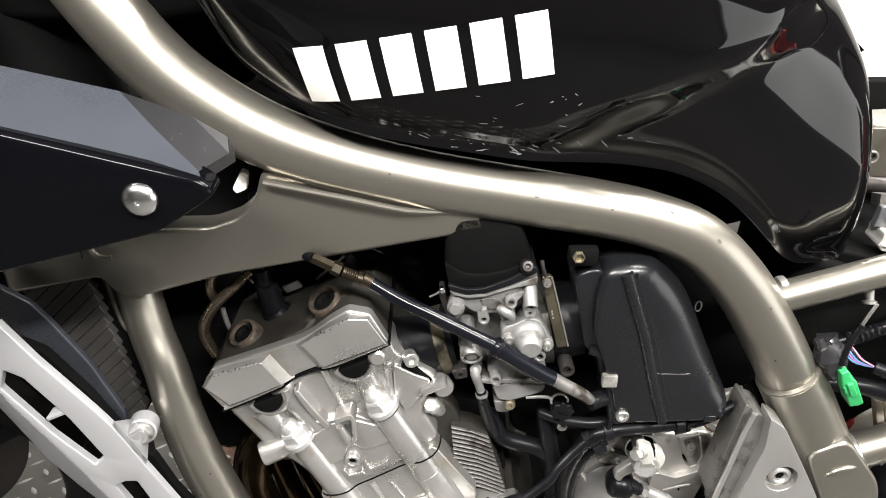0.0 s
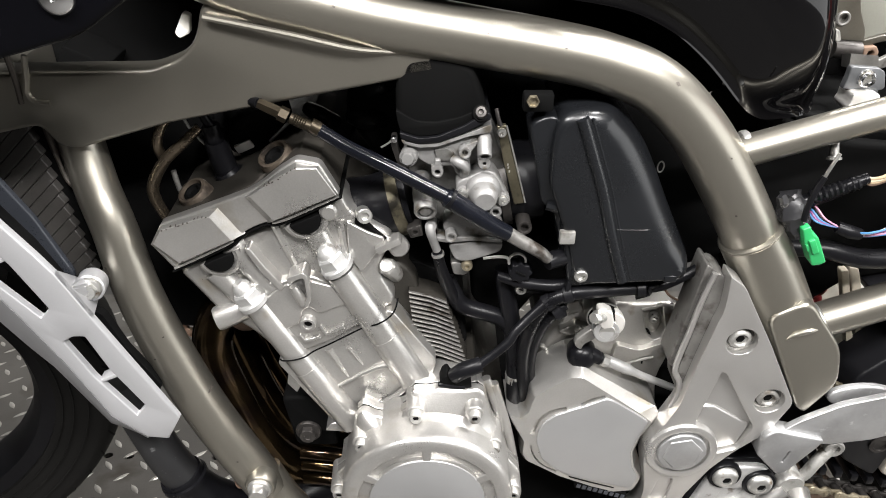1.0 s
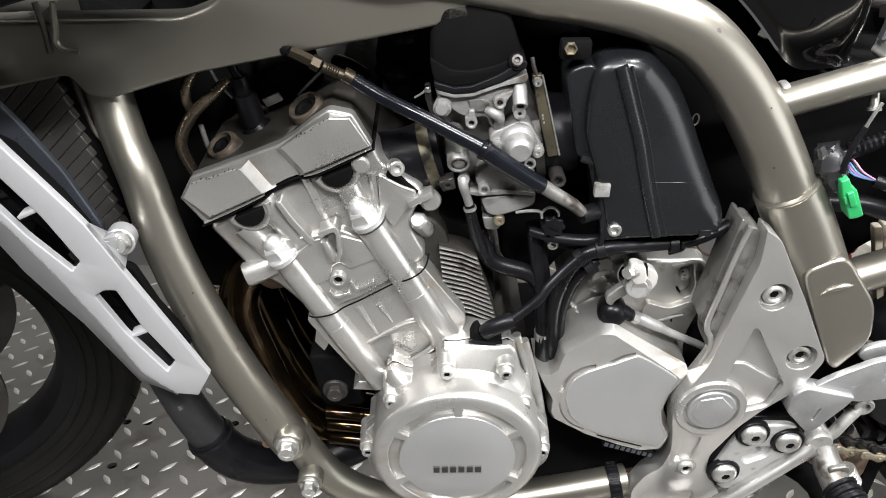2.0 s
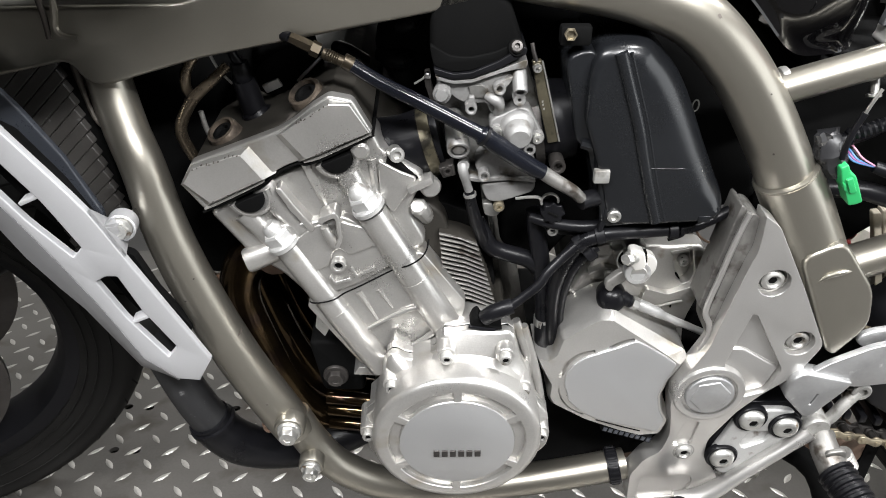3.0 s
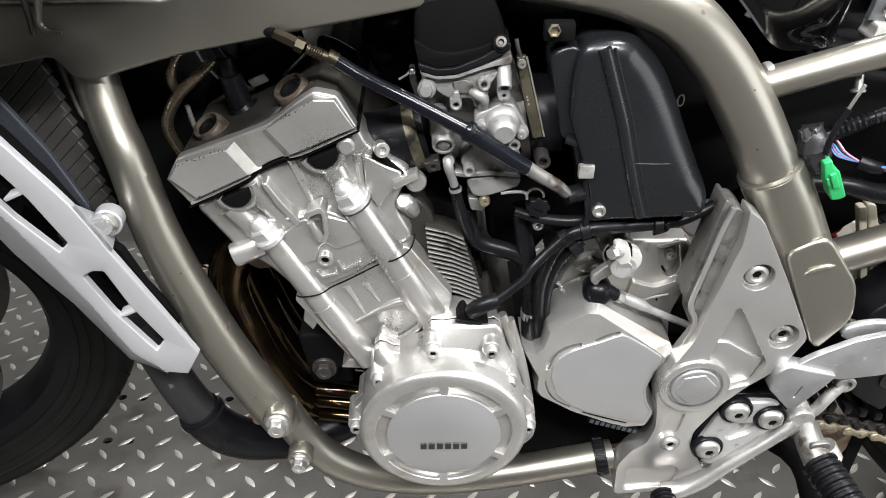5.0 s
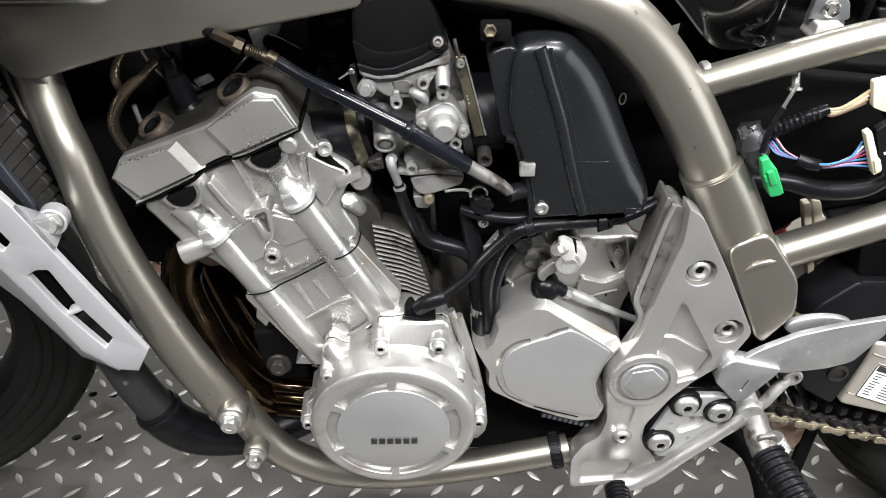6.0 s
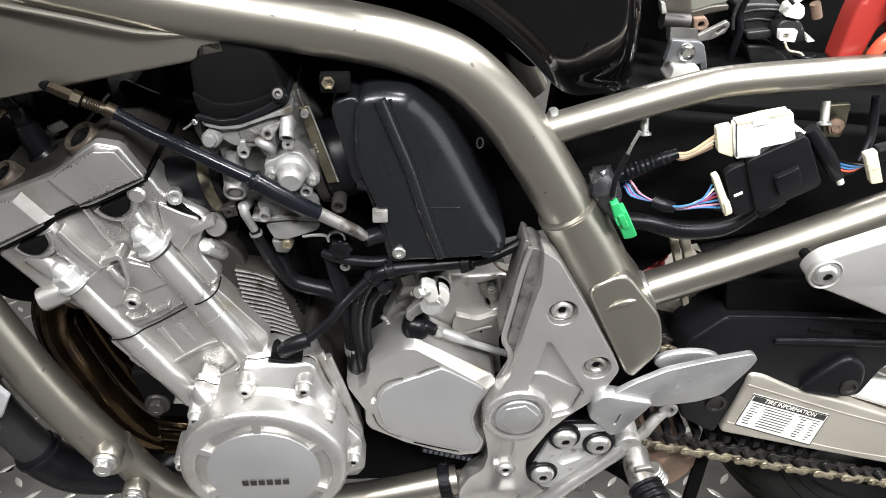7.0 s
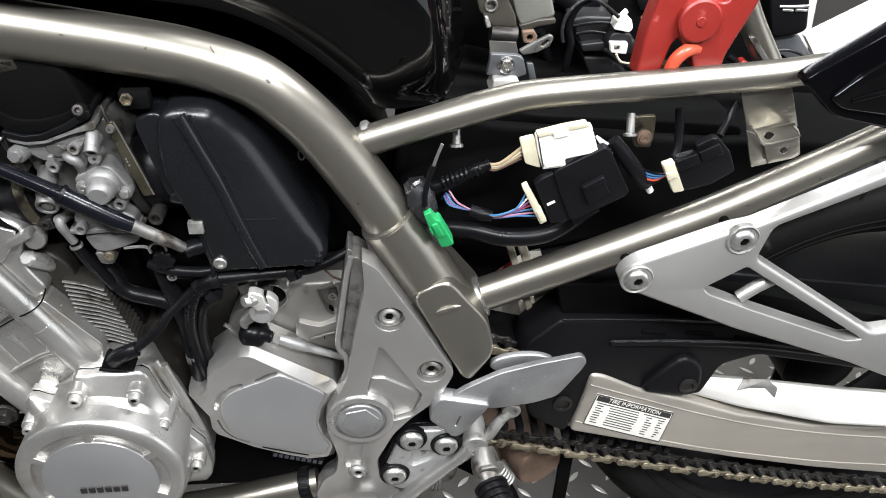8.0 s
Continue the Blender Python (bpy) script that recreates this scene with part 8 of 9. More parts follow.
def chain_guards():
    g = part("chain_guard", slab(rounded([(0.408, 0.392), (0.416, 0.428), (0.447, 0.458), (0.455, 0.459), (0.56, 0.452), (0.66, 0.438), (0.90, 0.380), (0.90, 0.345), (0.66, 0.400), (0.625, 0.388), (0.611, 0.345), (0.560, 0.352), (0.490, 0.375), (0.470, 0.296), (0.430, 0.322)], 0.008), -0.122, -0.075, 0.005), SATIN_BLACK, bike, "satin black chain guard")
    part("upper_panel", slab(rounded([(0.441, 0.496), (0.56, 0.489), (0.66, 0.472), (0.90, 0.41), (0.90, 0.37), (0.66, 0.432), (0.56, 0.449), (0.450, 0.458)], 0.003), -0.112, -0.080, 0.002), MATT_BLACK, g)
    part("panel_edge", tube([(0.449, -0.1205, 0.458, 0.0012), (0.50, -0.1215, 0.4565, 0.0012), (0.56, -0.1215, 0.4515, 0.0012), (0.66, -0.1215, 0.4375, 0.0012), (0.90, -0.1215, 0.3795, 0.0012)], 6, 5), SATIN_BLACK, g)
    part("guard_ridge", tube([(0.50, -0.123, 0.428, 0.003), (0.58, -0.124, 0.424, 0.004), (0.68, -0.124, 0.412, 0.004), (0.90, -0.122, 0.362, 0.004)], 8, 5), SATIN_BLACK, g)
    for u, v, w in ((0.543, 0.439, 0.026), (0.591, 0.434, 0.030), (0.647, 0.425, 0.036)):
        part("guard_slot", turned(box(0, 0, 0, w, 0.003, 0.0052, 0.0012), Matrix.Translation((u, -0.1222, v)) @ pose(0, 0, 0, 0, 9, 0)), MATT_BLACK, g)
    part("guard_shoulder", slab(rounded(anticlockwise([(0.5385, 0.3603), (0.5572, 0.3870), (0.5742, 0.4043), (0.5822, 0.4078), (0.5941, 0.4023), (0.6023, 0.3907), (0.6062, 0.3692), (0.6003, 0.3503), (0.5777, 0.3527)]), 0.004), -0.130, -0.09, 0.009, steps=5), SATIN_BLACK, g)
    part("guard_screw", lathe([(0.0095, 0), (0.0095, 0.002), (0.006, 0.003), (0.0055, 0.001), (0.0004, 0.001)], (0.5898, -0.1300, 0.3690), (0, -1, 0), 18), DARK_STEEL, g)
    part("guard_screw", lathe([(0.0105, 0), (0.0105, 0.002), (0.007, 0.003), (0.0065, 0.001), (0.0004, 0.001)], (0.462, -0.122, 0.343), (0, -1, 0), 18), DARK_STEEL, g)
    part("hugger", slab(rounded([(0.435, 0.490), (0.60, 0.490), (0.90, 0.45), (0.90, 0.395), (0.66, 0.445), (0.46, 0.46)], 0.006), -0.095, 0.09, 0.006), SATIN_BLACK, bike, "black rear wheel hugger")
    part("chain_slider", join(*[box(0.405 + 0.0175 * k, -0.09, 0.300 - 0.0048 * k, 0.008, 0.05, 0.010, 0.002) for k in range(12)]), RUBBER, bike)


chain_guards()


def side_stand():
    s = part("side_stand", tube([(0.33, -0.10, 0.26, 0.013), (0.40, -0.13, 0.23, 0.012), (0.445, -0.15, 0.10, 0.011), (0.46, -0.165, 0.034, 0.011)], 14, 5), MATT_BLACK, bike, "black side stand, folded down")
    part("stand_foot", box(0.462, -0.172, 0.0375, 0.06, 0.045, 0.006, 0.002), MATT_BLACK, s)
    part("stand_pivot", slab(rounded([(0.28, 0.285), (0.36, 0.275), (0.35, 0.225), (0.27, 0.225)], 0.01), -0.125, -0.07, 0.005), GRIMY, bike, "dirty stand bracket")
    part("stand_spring", join(*[turned(lathe([(0.0085, -0.0014), (0.0105, 0), (0.0085, 0.0014)], (0, 0, 0), (0, 0, 1), 16), Matrix.Translation((0.285 + 0.0036 * k, -0.135, 0.252 - 0.0008 * k)) @ Vector((1, 0, -0.2)).to_track_quat("Z", "Y").to_matrix().to_4x4()) for k in range(14)]), STEEL, bike)
    part("silencer_joint", lathe([(0.030, -0.05), (0.0325, -0.045), (0.0325, 0.03), (0.030, 0.034), (0.024, 0.034)], (0.448, -0.055, 0.20), (0.35, -0.9, 0), 30), RUST, bike, "rusty exhaust joint end")
    part("exhaust_box", slab(rounded([(0.02, 0.24), (0.42, 0.235), (0.45, 0.20), (0.42, 0.16), (0.02, 0.16)], 0.02), -0.055, 0.09, 0.01), RUST, bike)
    part("prop_bar", box(0.494, -0.075, 0.17, 0.016, 0.006, 0.16, 0.001), MATT_BLACK, bike)


side_stand()


# ---- passenger footrest hanger ----
def passenger_hanger():
    outer = rounded([(0.478, 0.540), (0.482, 0.552), (0.492, 0.560), (0.570, 0.591), (0.586, 0.594), (0.690, 0.645), (0.80, 0.70), (0.81, 0.685), (0.690, 0.631), (0.604, 0.592), (0.597, 0.560), (0.736, 0.467), (0.760, 0.470), (0.80, 0.50), (0.83, 0.46), (0.81, 0.40), (0.775, 0.405), (0.725, 0.429), (0.598, 0.479), (0.492, 0.528)], 0.005)
    win = rounded([(0.556, 0.530), (0.590, 0.552), (0.728, 0.460), (0.712, 0.459), (0.608, 0.502), (0.562, 0.523)], 0.003)
    h = part("passenger_hanger", slab(outer, -0.168, -0.152, 0.004, holes=[win]), PILLION, bike, "silver cast passenger footrest hanger, triangular")
    for u, v in ((0.4935, 0.543), (0.578, 0.5815)):
        seat = part("screw_seat", lathe([(0.0145, -0.004), (0.0145, 0.001), (0.0135, 0.0018), (0.0118, -0.001), (0.009, -0.001)], (u, -0.168, v), (0, -1, 0), 28), DULL_CAST, h)
        part("socket_screw", lathe([(0.0105, -0.001), (0.0105, 0.001), (0.0085, 0.004), (0.006, 0.005), (0.0045, 0.005, 6), (0.0043, 0.001, 6), (0.0004, 0.001)], (u, -0.168, v), (0, -1, 0), 28), STEEL, seat)
        part("screw_socket", socket_fill(u, -0.1712, v, 0.0042), MATT_BLACK, seat)
    part("spacer", lathe([(0.0045, 0), (0.0045, 0.03)], (0.4965, -0.124, 0.535), (0, -1, 0), 18), MATT_BLACK, h)
    part("spacer", lathe([(0.0045, 0), (0.0045, 0.03)], (0.581, -0.124, 0.572), (0, -1, 0), 18), MATT_BLACK, h)
    part("web_tie", tube([(0.598, -0.156, 0.508, 0.006), (0.612, -0.156, 0.520, 0.006), (0.628, -0.156, 0.530, 0.006)], 10, 3), PILLION, h)


passenger_hanger()


# ---- electrics under the seat ----
def electrics():
    g = part("green_connector", slab(rounded([(0.3105, 0.6016), (0.3162, 0.6045), (0.3202, 0.5971), (0.3249, 0.5946), (0.3300, 0.5850), (0.3368, 0.5716), (0.3327, 0.5691), (0.3262, 0.5681), (0.3215, 0.5780), (0.3167, 0.5851)], 0.0012), -0.148, -0.134, 0.0012), GREEN, bike, "small green plastic connector")
    part("latch", slab(rounded([(0.3168, 0.5923), (0.3214, 0.5942), (0.3278, 0.5821), (0.3231, 0.5801)], 0.0008), -0.1505, -0.146, 0.0007), GREEN, g)
    end = part("wire_end", tube([(0.3119, -0.1430, 0.6071, 0.0024), (0.3121, -0.1430, 0.6190, 0.0024), (0.3148, -0.1430, 0.6336, 0.0024), (0.3185, -0.1430, 0.6449, 0.0024)], 10, 5), RUBBER, g, "black sleeved lead")
    part("white_sleeve", tube([(0.3173, -0.1430, 0.6408, 0.0014), (0.3209, -0.1430, 0.6529, 0.0014), (0.3249, -0.1430, 0.6637, 0.0014)], 10, 3), STEEL, end)
    part("tag", slab(rounded([(0.3155, 0.5886), (0.3171, 0.5891), (0.3196, 0.5835), (0.3180, 0.5830)], 0.0004), -0.1500, -0.147, 0.0002), GREEN, g)
    # black relay box with an ivory socket
    f = part("fuse_box", slab(rounded([(0.4177, 0.6305), (0.4212, 0.6343), (0.4576, 0.6540), (0.4627, 0.6508), (0.4844, 0.6119), (0.4822, 0.6071), (0.4411, 0.5838), (0.4358, 0.5868)], 0.0015), -0.136, -0.127, 0.0014), SATIN_BLACK, bike, "black relay box with ivory socket")
    part("box_shoulder", slab(rounded([(0.4038, 0.6184), (0.4090, 0.6236), (0.4195, 0.6286), (0.4381, 0.5869), (0.4341, 0.5805), (0.4215, 0.5788)], 0.0012), -0.132, -0.125, 0.0012), SATIN_BLACK, f)
    part("box_lid", slab(rounded([(0.4414, 0.6189), (0.4591, 0.6291), (0.4659, 0.6135), (0.4498, 0.6023)], 0.0010), -0.1405, -0.134, 0.001), SATIN_BLACK, f)
    part("lid_step", slab(rounded([(0.4424, 0.6201), (0.4564, 0.6280), (0.4582, 0.6240), (0.4448, 0.6160)], 0.0006), -0.1418, -0.139, 0.0005), SATIN_BLACK, f)
    part("box_foot", slab(rounded([(0.4379, 0.5834), (0.4579, 0.5928), (0.4646, 0.5890), (0.4454, 0.5737)], 0.001), -0.130, -0.124, 0.001), RUBBER, f)
    part("mark", slab([(0.4160, 0.5993), (0.4222, 0.6026), (0.4233, 0.6005), (0.4171, 0.5972)], -0.1326, -0.131, 0.0001), WHITE, f)
    so = part("ivory_socket", slab(rounded([(0.3926, 0.6185), (0.3970, 0.6211), (0.4171, 0.5846), (0.4115, 0.5812)], 0.0008), -0.137, -0.130, 0.0008), CREAM, bike, "ivory plug with coloured wires")
    part("socket_ear", slab(rounded([(0.4063, 0.5954), (0.4108, 0.5973), (0.4155, 0.5873), (0.4111, 0.5846)], 0.0006), -0.139, -0.13, 0.0006), CREAM, so)
    # white multi-pin connector in two halves
    w = part("white_connector", slab(rounded([(0.3998, 0.6648), (0.4173, 0.6682), (0.4442, 0.6732), (0.4532, 0.6486), (0.4264, 0.6428), (0.4279, 0.6356), (0.4090, 0.6335), (0.4039, 0.6478)], 0.0010), -0.134, -0.128, 0.001), WHITE, bike, "white multi-pin connector")
    part("upper_rail", slab(rounded([(0.4005, 0.6666), (0.4216, 0.6723), (0.4396, 0.6756), (0.4424, 0.6725), (0.4228, 0.6680), (0.4025, 0.6634)], 0.0006), -0.1352, -0.128, 0.0006), CREAM, w)
    part("latch", slab(rounded([(0.4127, 0.6686), (0.4246, 0.6711), (0.4266, 0.6652), (0.4151, 0.6624)], 0.0006), -0.1362, -0.132, 0.0006), WHITE, w)
    part("latch", slab(rounded([(0.4092, 0.6411), (0.4233, 0.6433), (0.4246, 0.6381), (0.4110, 0.6358)], 0.0006), -0.1358, -0.132, 0.0006), WHITE, w)
    part("seam", slab([(0.4008, 0.6655), (0.4019, 0.6658), (0.4093, 0.6362), (0.4082, 0.6359)], -0.1348, -0.13, 0.0), INK, w)
    part("white_plug", slab(rounded([(0.3881, 0.6596), (0.3997, 0.6625), (0.4074, 0.6343), (0.4039, 0.6350), (0.3943, 0.6385)], 0.0009), -0.132, -0.126, 0.001), CREAM, bike, "ivory plug half")
    # black connector with a cream plug
    bc = part("black_connector", slab(rounded([(0.5119, 0.6480), (0.5299, 0.6526), (0.5282, 0.6596), (0.5424, 0.6673), (0.5478, 0.6641), (0.5574, 0.6539), (0.5657, 0.6363), (0.5476, 0.6235), (0.5268, 0.6181)], 0.0012), -0.148, -0.140, 0.0014), SATIN_BLACK, bike, "black connector with ribbed lid")
    for pts in ([(0.5124, 0.6470), (0.5291, 0.6542), (0.5336, 0.6452), (0.5173, 0.6379)], [(0.5301, 0.6548), (0.5454, 0.6626), (0.5511, 0.6537), (0.5358, 0.6458)], [(0.5263, 0.6611), (0.5393, 0.6683), (0.5413, 0.6651), (0.5282, 0.6580)]):
        part("lid_rib", slab(rounded(pts, 0.0008), -0.1502, -0.146, 0.0008), SATIN_BLACK, bc)
    part("cream_plug", slab(rounded([(0.5027, 0.6436), (0.5117, 0.6472), (0.5263, 0.6187), (0.5172, 0.6169)], 0.0009), -0.149, -0.143, 0.001), CREAM, bike, "cream plug")
    part("plug_latch", slab(rounded([(0.5067, 0.6362), (0.5141, 0.6393), (0.5173, 0.6327), (0.5098, 0.6296)], 0.0006), -0.1502, -0.146, 0.0005), CREAM, bike)
    # wires: start at the plug, run, end
    colours = (BLUE_WIRE, WHITE, PURPLE_WIRE, RED_WIRE, BLUE_WIRE, PINK_WIRE, BLUE_WIRE, RUBBER)
    rng = random.Random(3)
    ends = [(0.3981, -0.1280, 0.6073), (0.4003, -0.1280, 0.6031), (0.4025, -0.1280, 0.5995), (0.4044, -0.1280, 0.5960), (0.4066, -0.1280, 0.5917), (0.4085, -0.1280, 0.5881), (0.4105, -0.1280, 0.5844), (0.4120, -0.1280, 0.5815)]
    for k, (p, material) in enumerate(zip(ends, colours)):
        spread = (k - 3.5) * 0.0011
        mid = (0.3901, -0.1310, 0.5913)
        low = (0.3740, -0.1300, 0.5862)
        part("wire", tube([(*p, 0.0009), (mid[0], mid[1] + rng.uniform(-0.002, 0.002), mid[2] - spread, 0.0009), (low[0], low[1] + spread * 0.6, low[2] - spread * 0.8, 0.0009), (0.3629, -0.1240, 0.5855, 0.0009)], 8, 6), material, bike)
    part("loom_tape", tube([(0.3711, -0.1260, 0.5844, 0.0046), (0.3621, -0.1250, 0.5862, 0.0056), (0.3527, -0.1220, 0.5888, 0.0050)], 12, 4), RUBBER, bike)
    for k, material in enumerate((BLUE_WIRE, PURPLE_WIRE, BLUE_WIRE, RUBBER, PINK_WIRE)):
        off = (k - 2) * 0.0016
        part("wire", tube([(0.3544, -0.1230, 0.5887, 0.0009), (0.3385 + off, -0.121, 0.5945 + off * 0.4, 0.0009), (0.3325 + off * 0.5, -0.112, 0.600 + off, 0.0009), (0.330, -0.100, 0.590 + off, 0.0009)], 8, 5), material, bike)
    for k in range(4):
        part("wire", tube([(0.3914, -0.1260, 0.6500 - 0.0032 * k, 0.0015), (0.3755 - 0.001 * k, -0.124 + 0.001 * k, 0.6350 - 0.0026 * k, 0.0015), (0.3665, -0.1180, 0.6305 - 0.001 * k, 0.0014)], 8, 5), (TAN_WIRE, CREAM, TAN_WIRE, RUST)[k], bike)
    for k in range(3):
        part("wire", tube([(0.4521, -0.1260, 0.6588, 0.0011), (0.4620, -0.126, 0.6520 - 0.0028 * k, 0.0011), (0.4700, -0.125, 0.6480 - 0.0026 * k, 0.0011)], 8, 4), WHITE, bike)
    for k, material in enumerate((RUBBER, BLUE_WIRE, BLUE_WIRE, ORANGE, RUBBER)):
        part("wire", tube([(0.5126, -0.1380, 0.6284, 0.0009), (0.5035, -0.136, 0.6290 - 0.0024 * k, 0.0009), (0.4960, -0.126, 0.6270 - 0.0022 * k, 0.0009)], 8, 4), material, bike)
    # taped looms
    for pts in ([(0.3676, -0.1180, 0.6311, 0.0042), (0.3552, -0.1180, 0.6255, 0.0052), (0.3416, -0.1140, 0.6147, 0.0056), (0.315, -0.108, 0.600, 0.006)],
                [(0.4664, -0.1250, 0.6548, 0.0058), (0.4752, -0.1270, 0.6447, 0.0066), (0.4885, -0.1280, 0.6285, 0.0068), (0.5020, -0.1260, 0.6120, 0.0056)],
                [(0.318, -0.104, 0.560, 0.008), (0.3539, -0.1120, 0.5616, 0.008), (0.3853, -0.1150, 0.5543, 0.0085), (0.4239, -0.1120, 0.5546, 0.0085), (0.455, -0.10, 0.565, 0.008)],
                [(0.5284, -0.1000, 0.6703, 0.0035), (0.5303, -0.1040, 0.6529, 0.0038), (0.5294, -0.1100, 0.6362, 0.0038), (0.5213, -0.1180, 0.6205, 0.0034)],
                [(0.5737, -0.1040, 0.6777, 0.0030), (0.5680, -0.1100, 0.6649, 0.0032), (0.5588, -0.1200, 0.6540, 0.0032)],
                [(0.4292, -0.1120, 0.6126, 0.0030), (0.4090, -0.1050, 0.6428, 0.0030), (0.4366, -0.1000, 0.6461, 0.0030)]):
        part("loom", tube(pts, 12, 6), RUBBER, bike)
    rng = random.Random(8)
    for k in range(9):
        t = k / 8
        part("tape_turn", turned(lathe([(0.0050, -0.0022), (0.0058 + rng.uniform(0, 0.0006), 0.0), (0.0050, 0.0022)], (0, 0, 0), (0, 0, 1), 16), Matrix.Translation((0.3600 - 0.030 * t, -0.118 + 0.004 * t, 0.6270 - 0.0145 * t)) @ Vector((-1, 0.1, -0.45)).to_track_quat("Z", "Y").to_matrix().to_4x4()), RUBBER, bike)
    part("sleeve_tip", lathe([(0.0030, -0.002), (0.0030, 0.003), (0.0018, 0.004)], (0.5053, -0.1260, 0.6078), (0.4, 0, -0.6), 12), WHITE, bike)
    wrap = tube([(0.304, -0.125, 0.622, 0.008), (0.309, -0.130, 0.606, 0.0125), (0.316, -0.130, 0.590, 0.009)], 18, 5)
    rng = random.Random(5)
    for q in wrap.verts:
        q.co += Vector((rng.uniform(-1, 1), rng.uniform(-1, 1), rng.uniform(-1, 1))) * 0.0014
    part("tape_wrap", wrap, TAPE, bike, "crumpled grey-black tape wrap", 20)
    for u, v in ((0.340, 0.658), (0.486, 0.665)):
        part("rail_stud", lathe([(0.0036, -0.012), (0.0036, 0.004), (0.0058, 0.005), (0.0058, 0.007), (0.0004, 0.008)], (u, -0.108, v - 0.008), (0, -0.4, -0.9), 16), STEEL, bike)
    part("inner_plate", slab(rounded([(0.407, 0.517), (0.416, 0.516), (0.429, 0.483), (0.457, 0.460), (0.473, 0.412), (0.450, 0.399), (0.431, 0.447)], 0.003), -0.072, -0.062, 0.002), DUSTY, bike, "dusty ivory plastic cover")
    part("inner_strip", slab(rounded([(0.396, 0.517), (0.403, 0.518), (0.438, 0.413), (0.431, 0.413)], 0.002), -0.078, -0.070, 0.001), DUSTY, bike, "dusty ivory plastic strip")
    stay = part("stay_plate", slab(rounded([(0.4908, 0.6633), (0.5092, 0.6642), (0.5109, 0.6446), (0.5093, 0.6339), (0.4950, 0.6349), (0.4918, 0.6450)], 0.002), -0.101, -0.097, 0.001), CLAMP_STEEL, bike, "dull stay plate under the rail")
    part("stay_bolt", hex_bolt(0.5016, -0.1010, 0.6446, 0.0052, 0.003, 1.3), RUST, stay)
    part("shock_spring", join(*[turned(lathe([(0.026, -0.005), (0.031, 0), (0.026, 0.005)], (0, 0, 0), (0, 0, 1), 20), Matrix.Translation((0.385 + 0.002 * k, -0.02, 0.44 + 0.014 * k))) for k in range(6)]), DARK_RED, bike, "dark red shock absorber spring")


electrics()


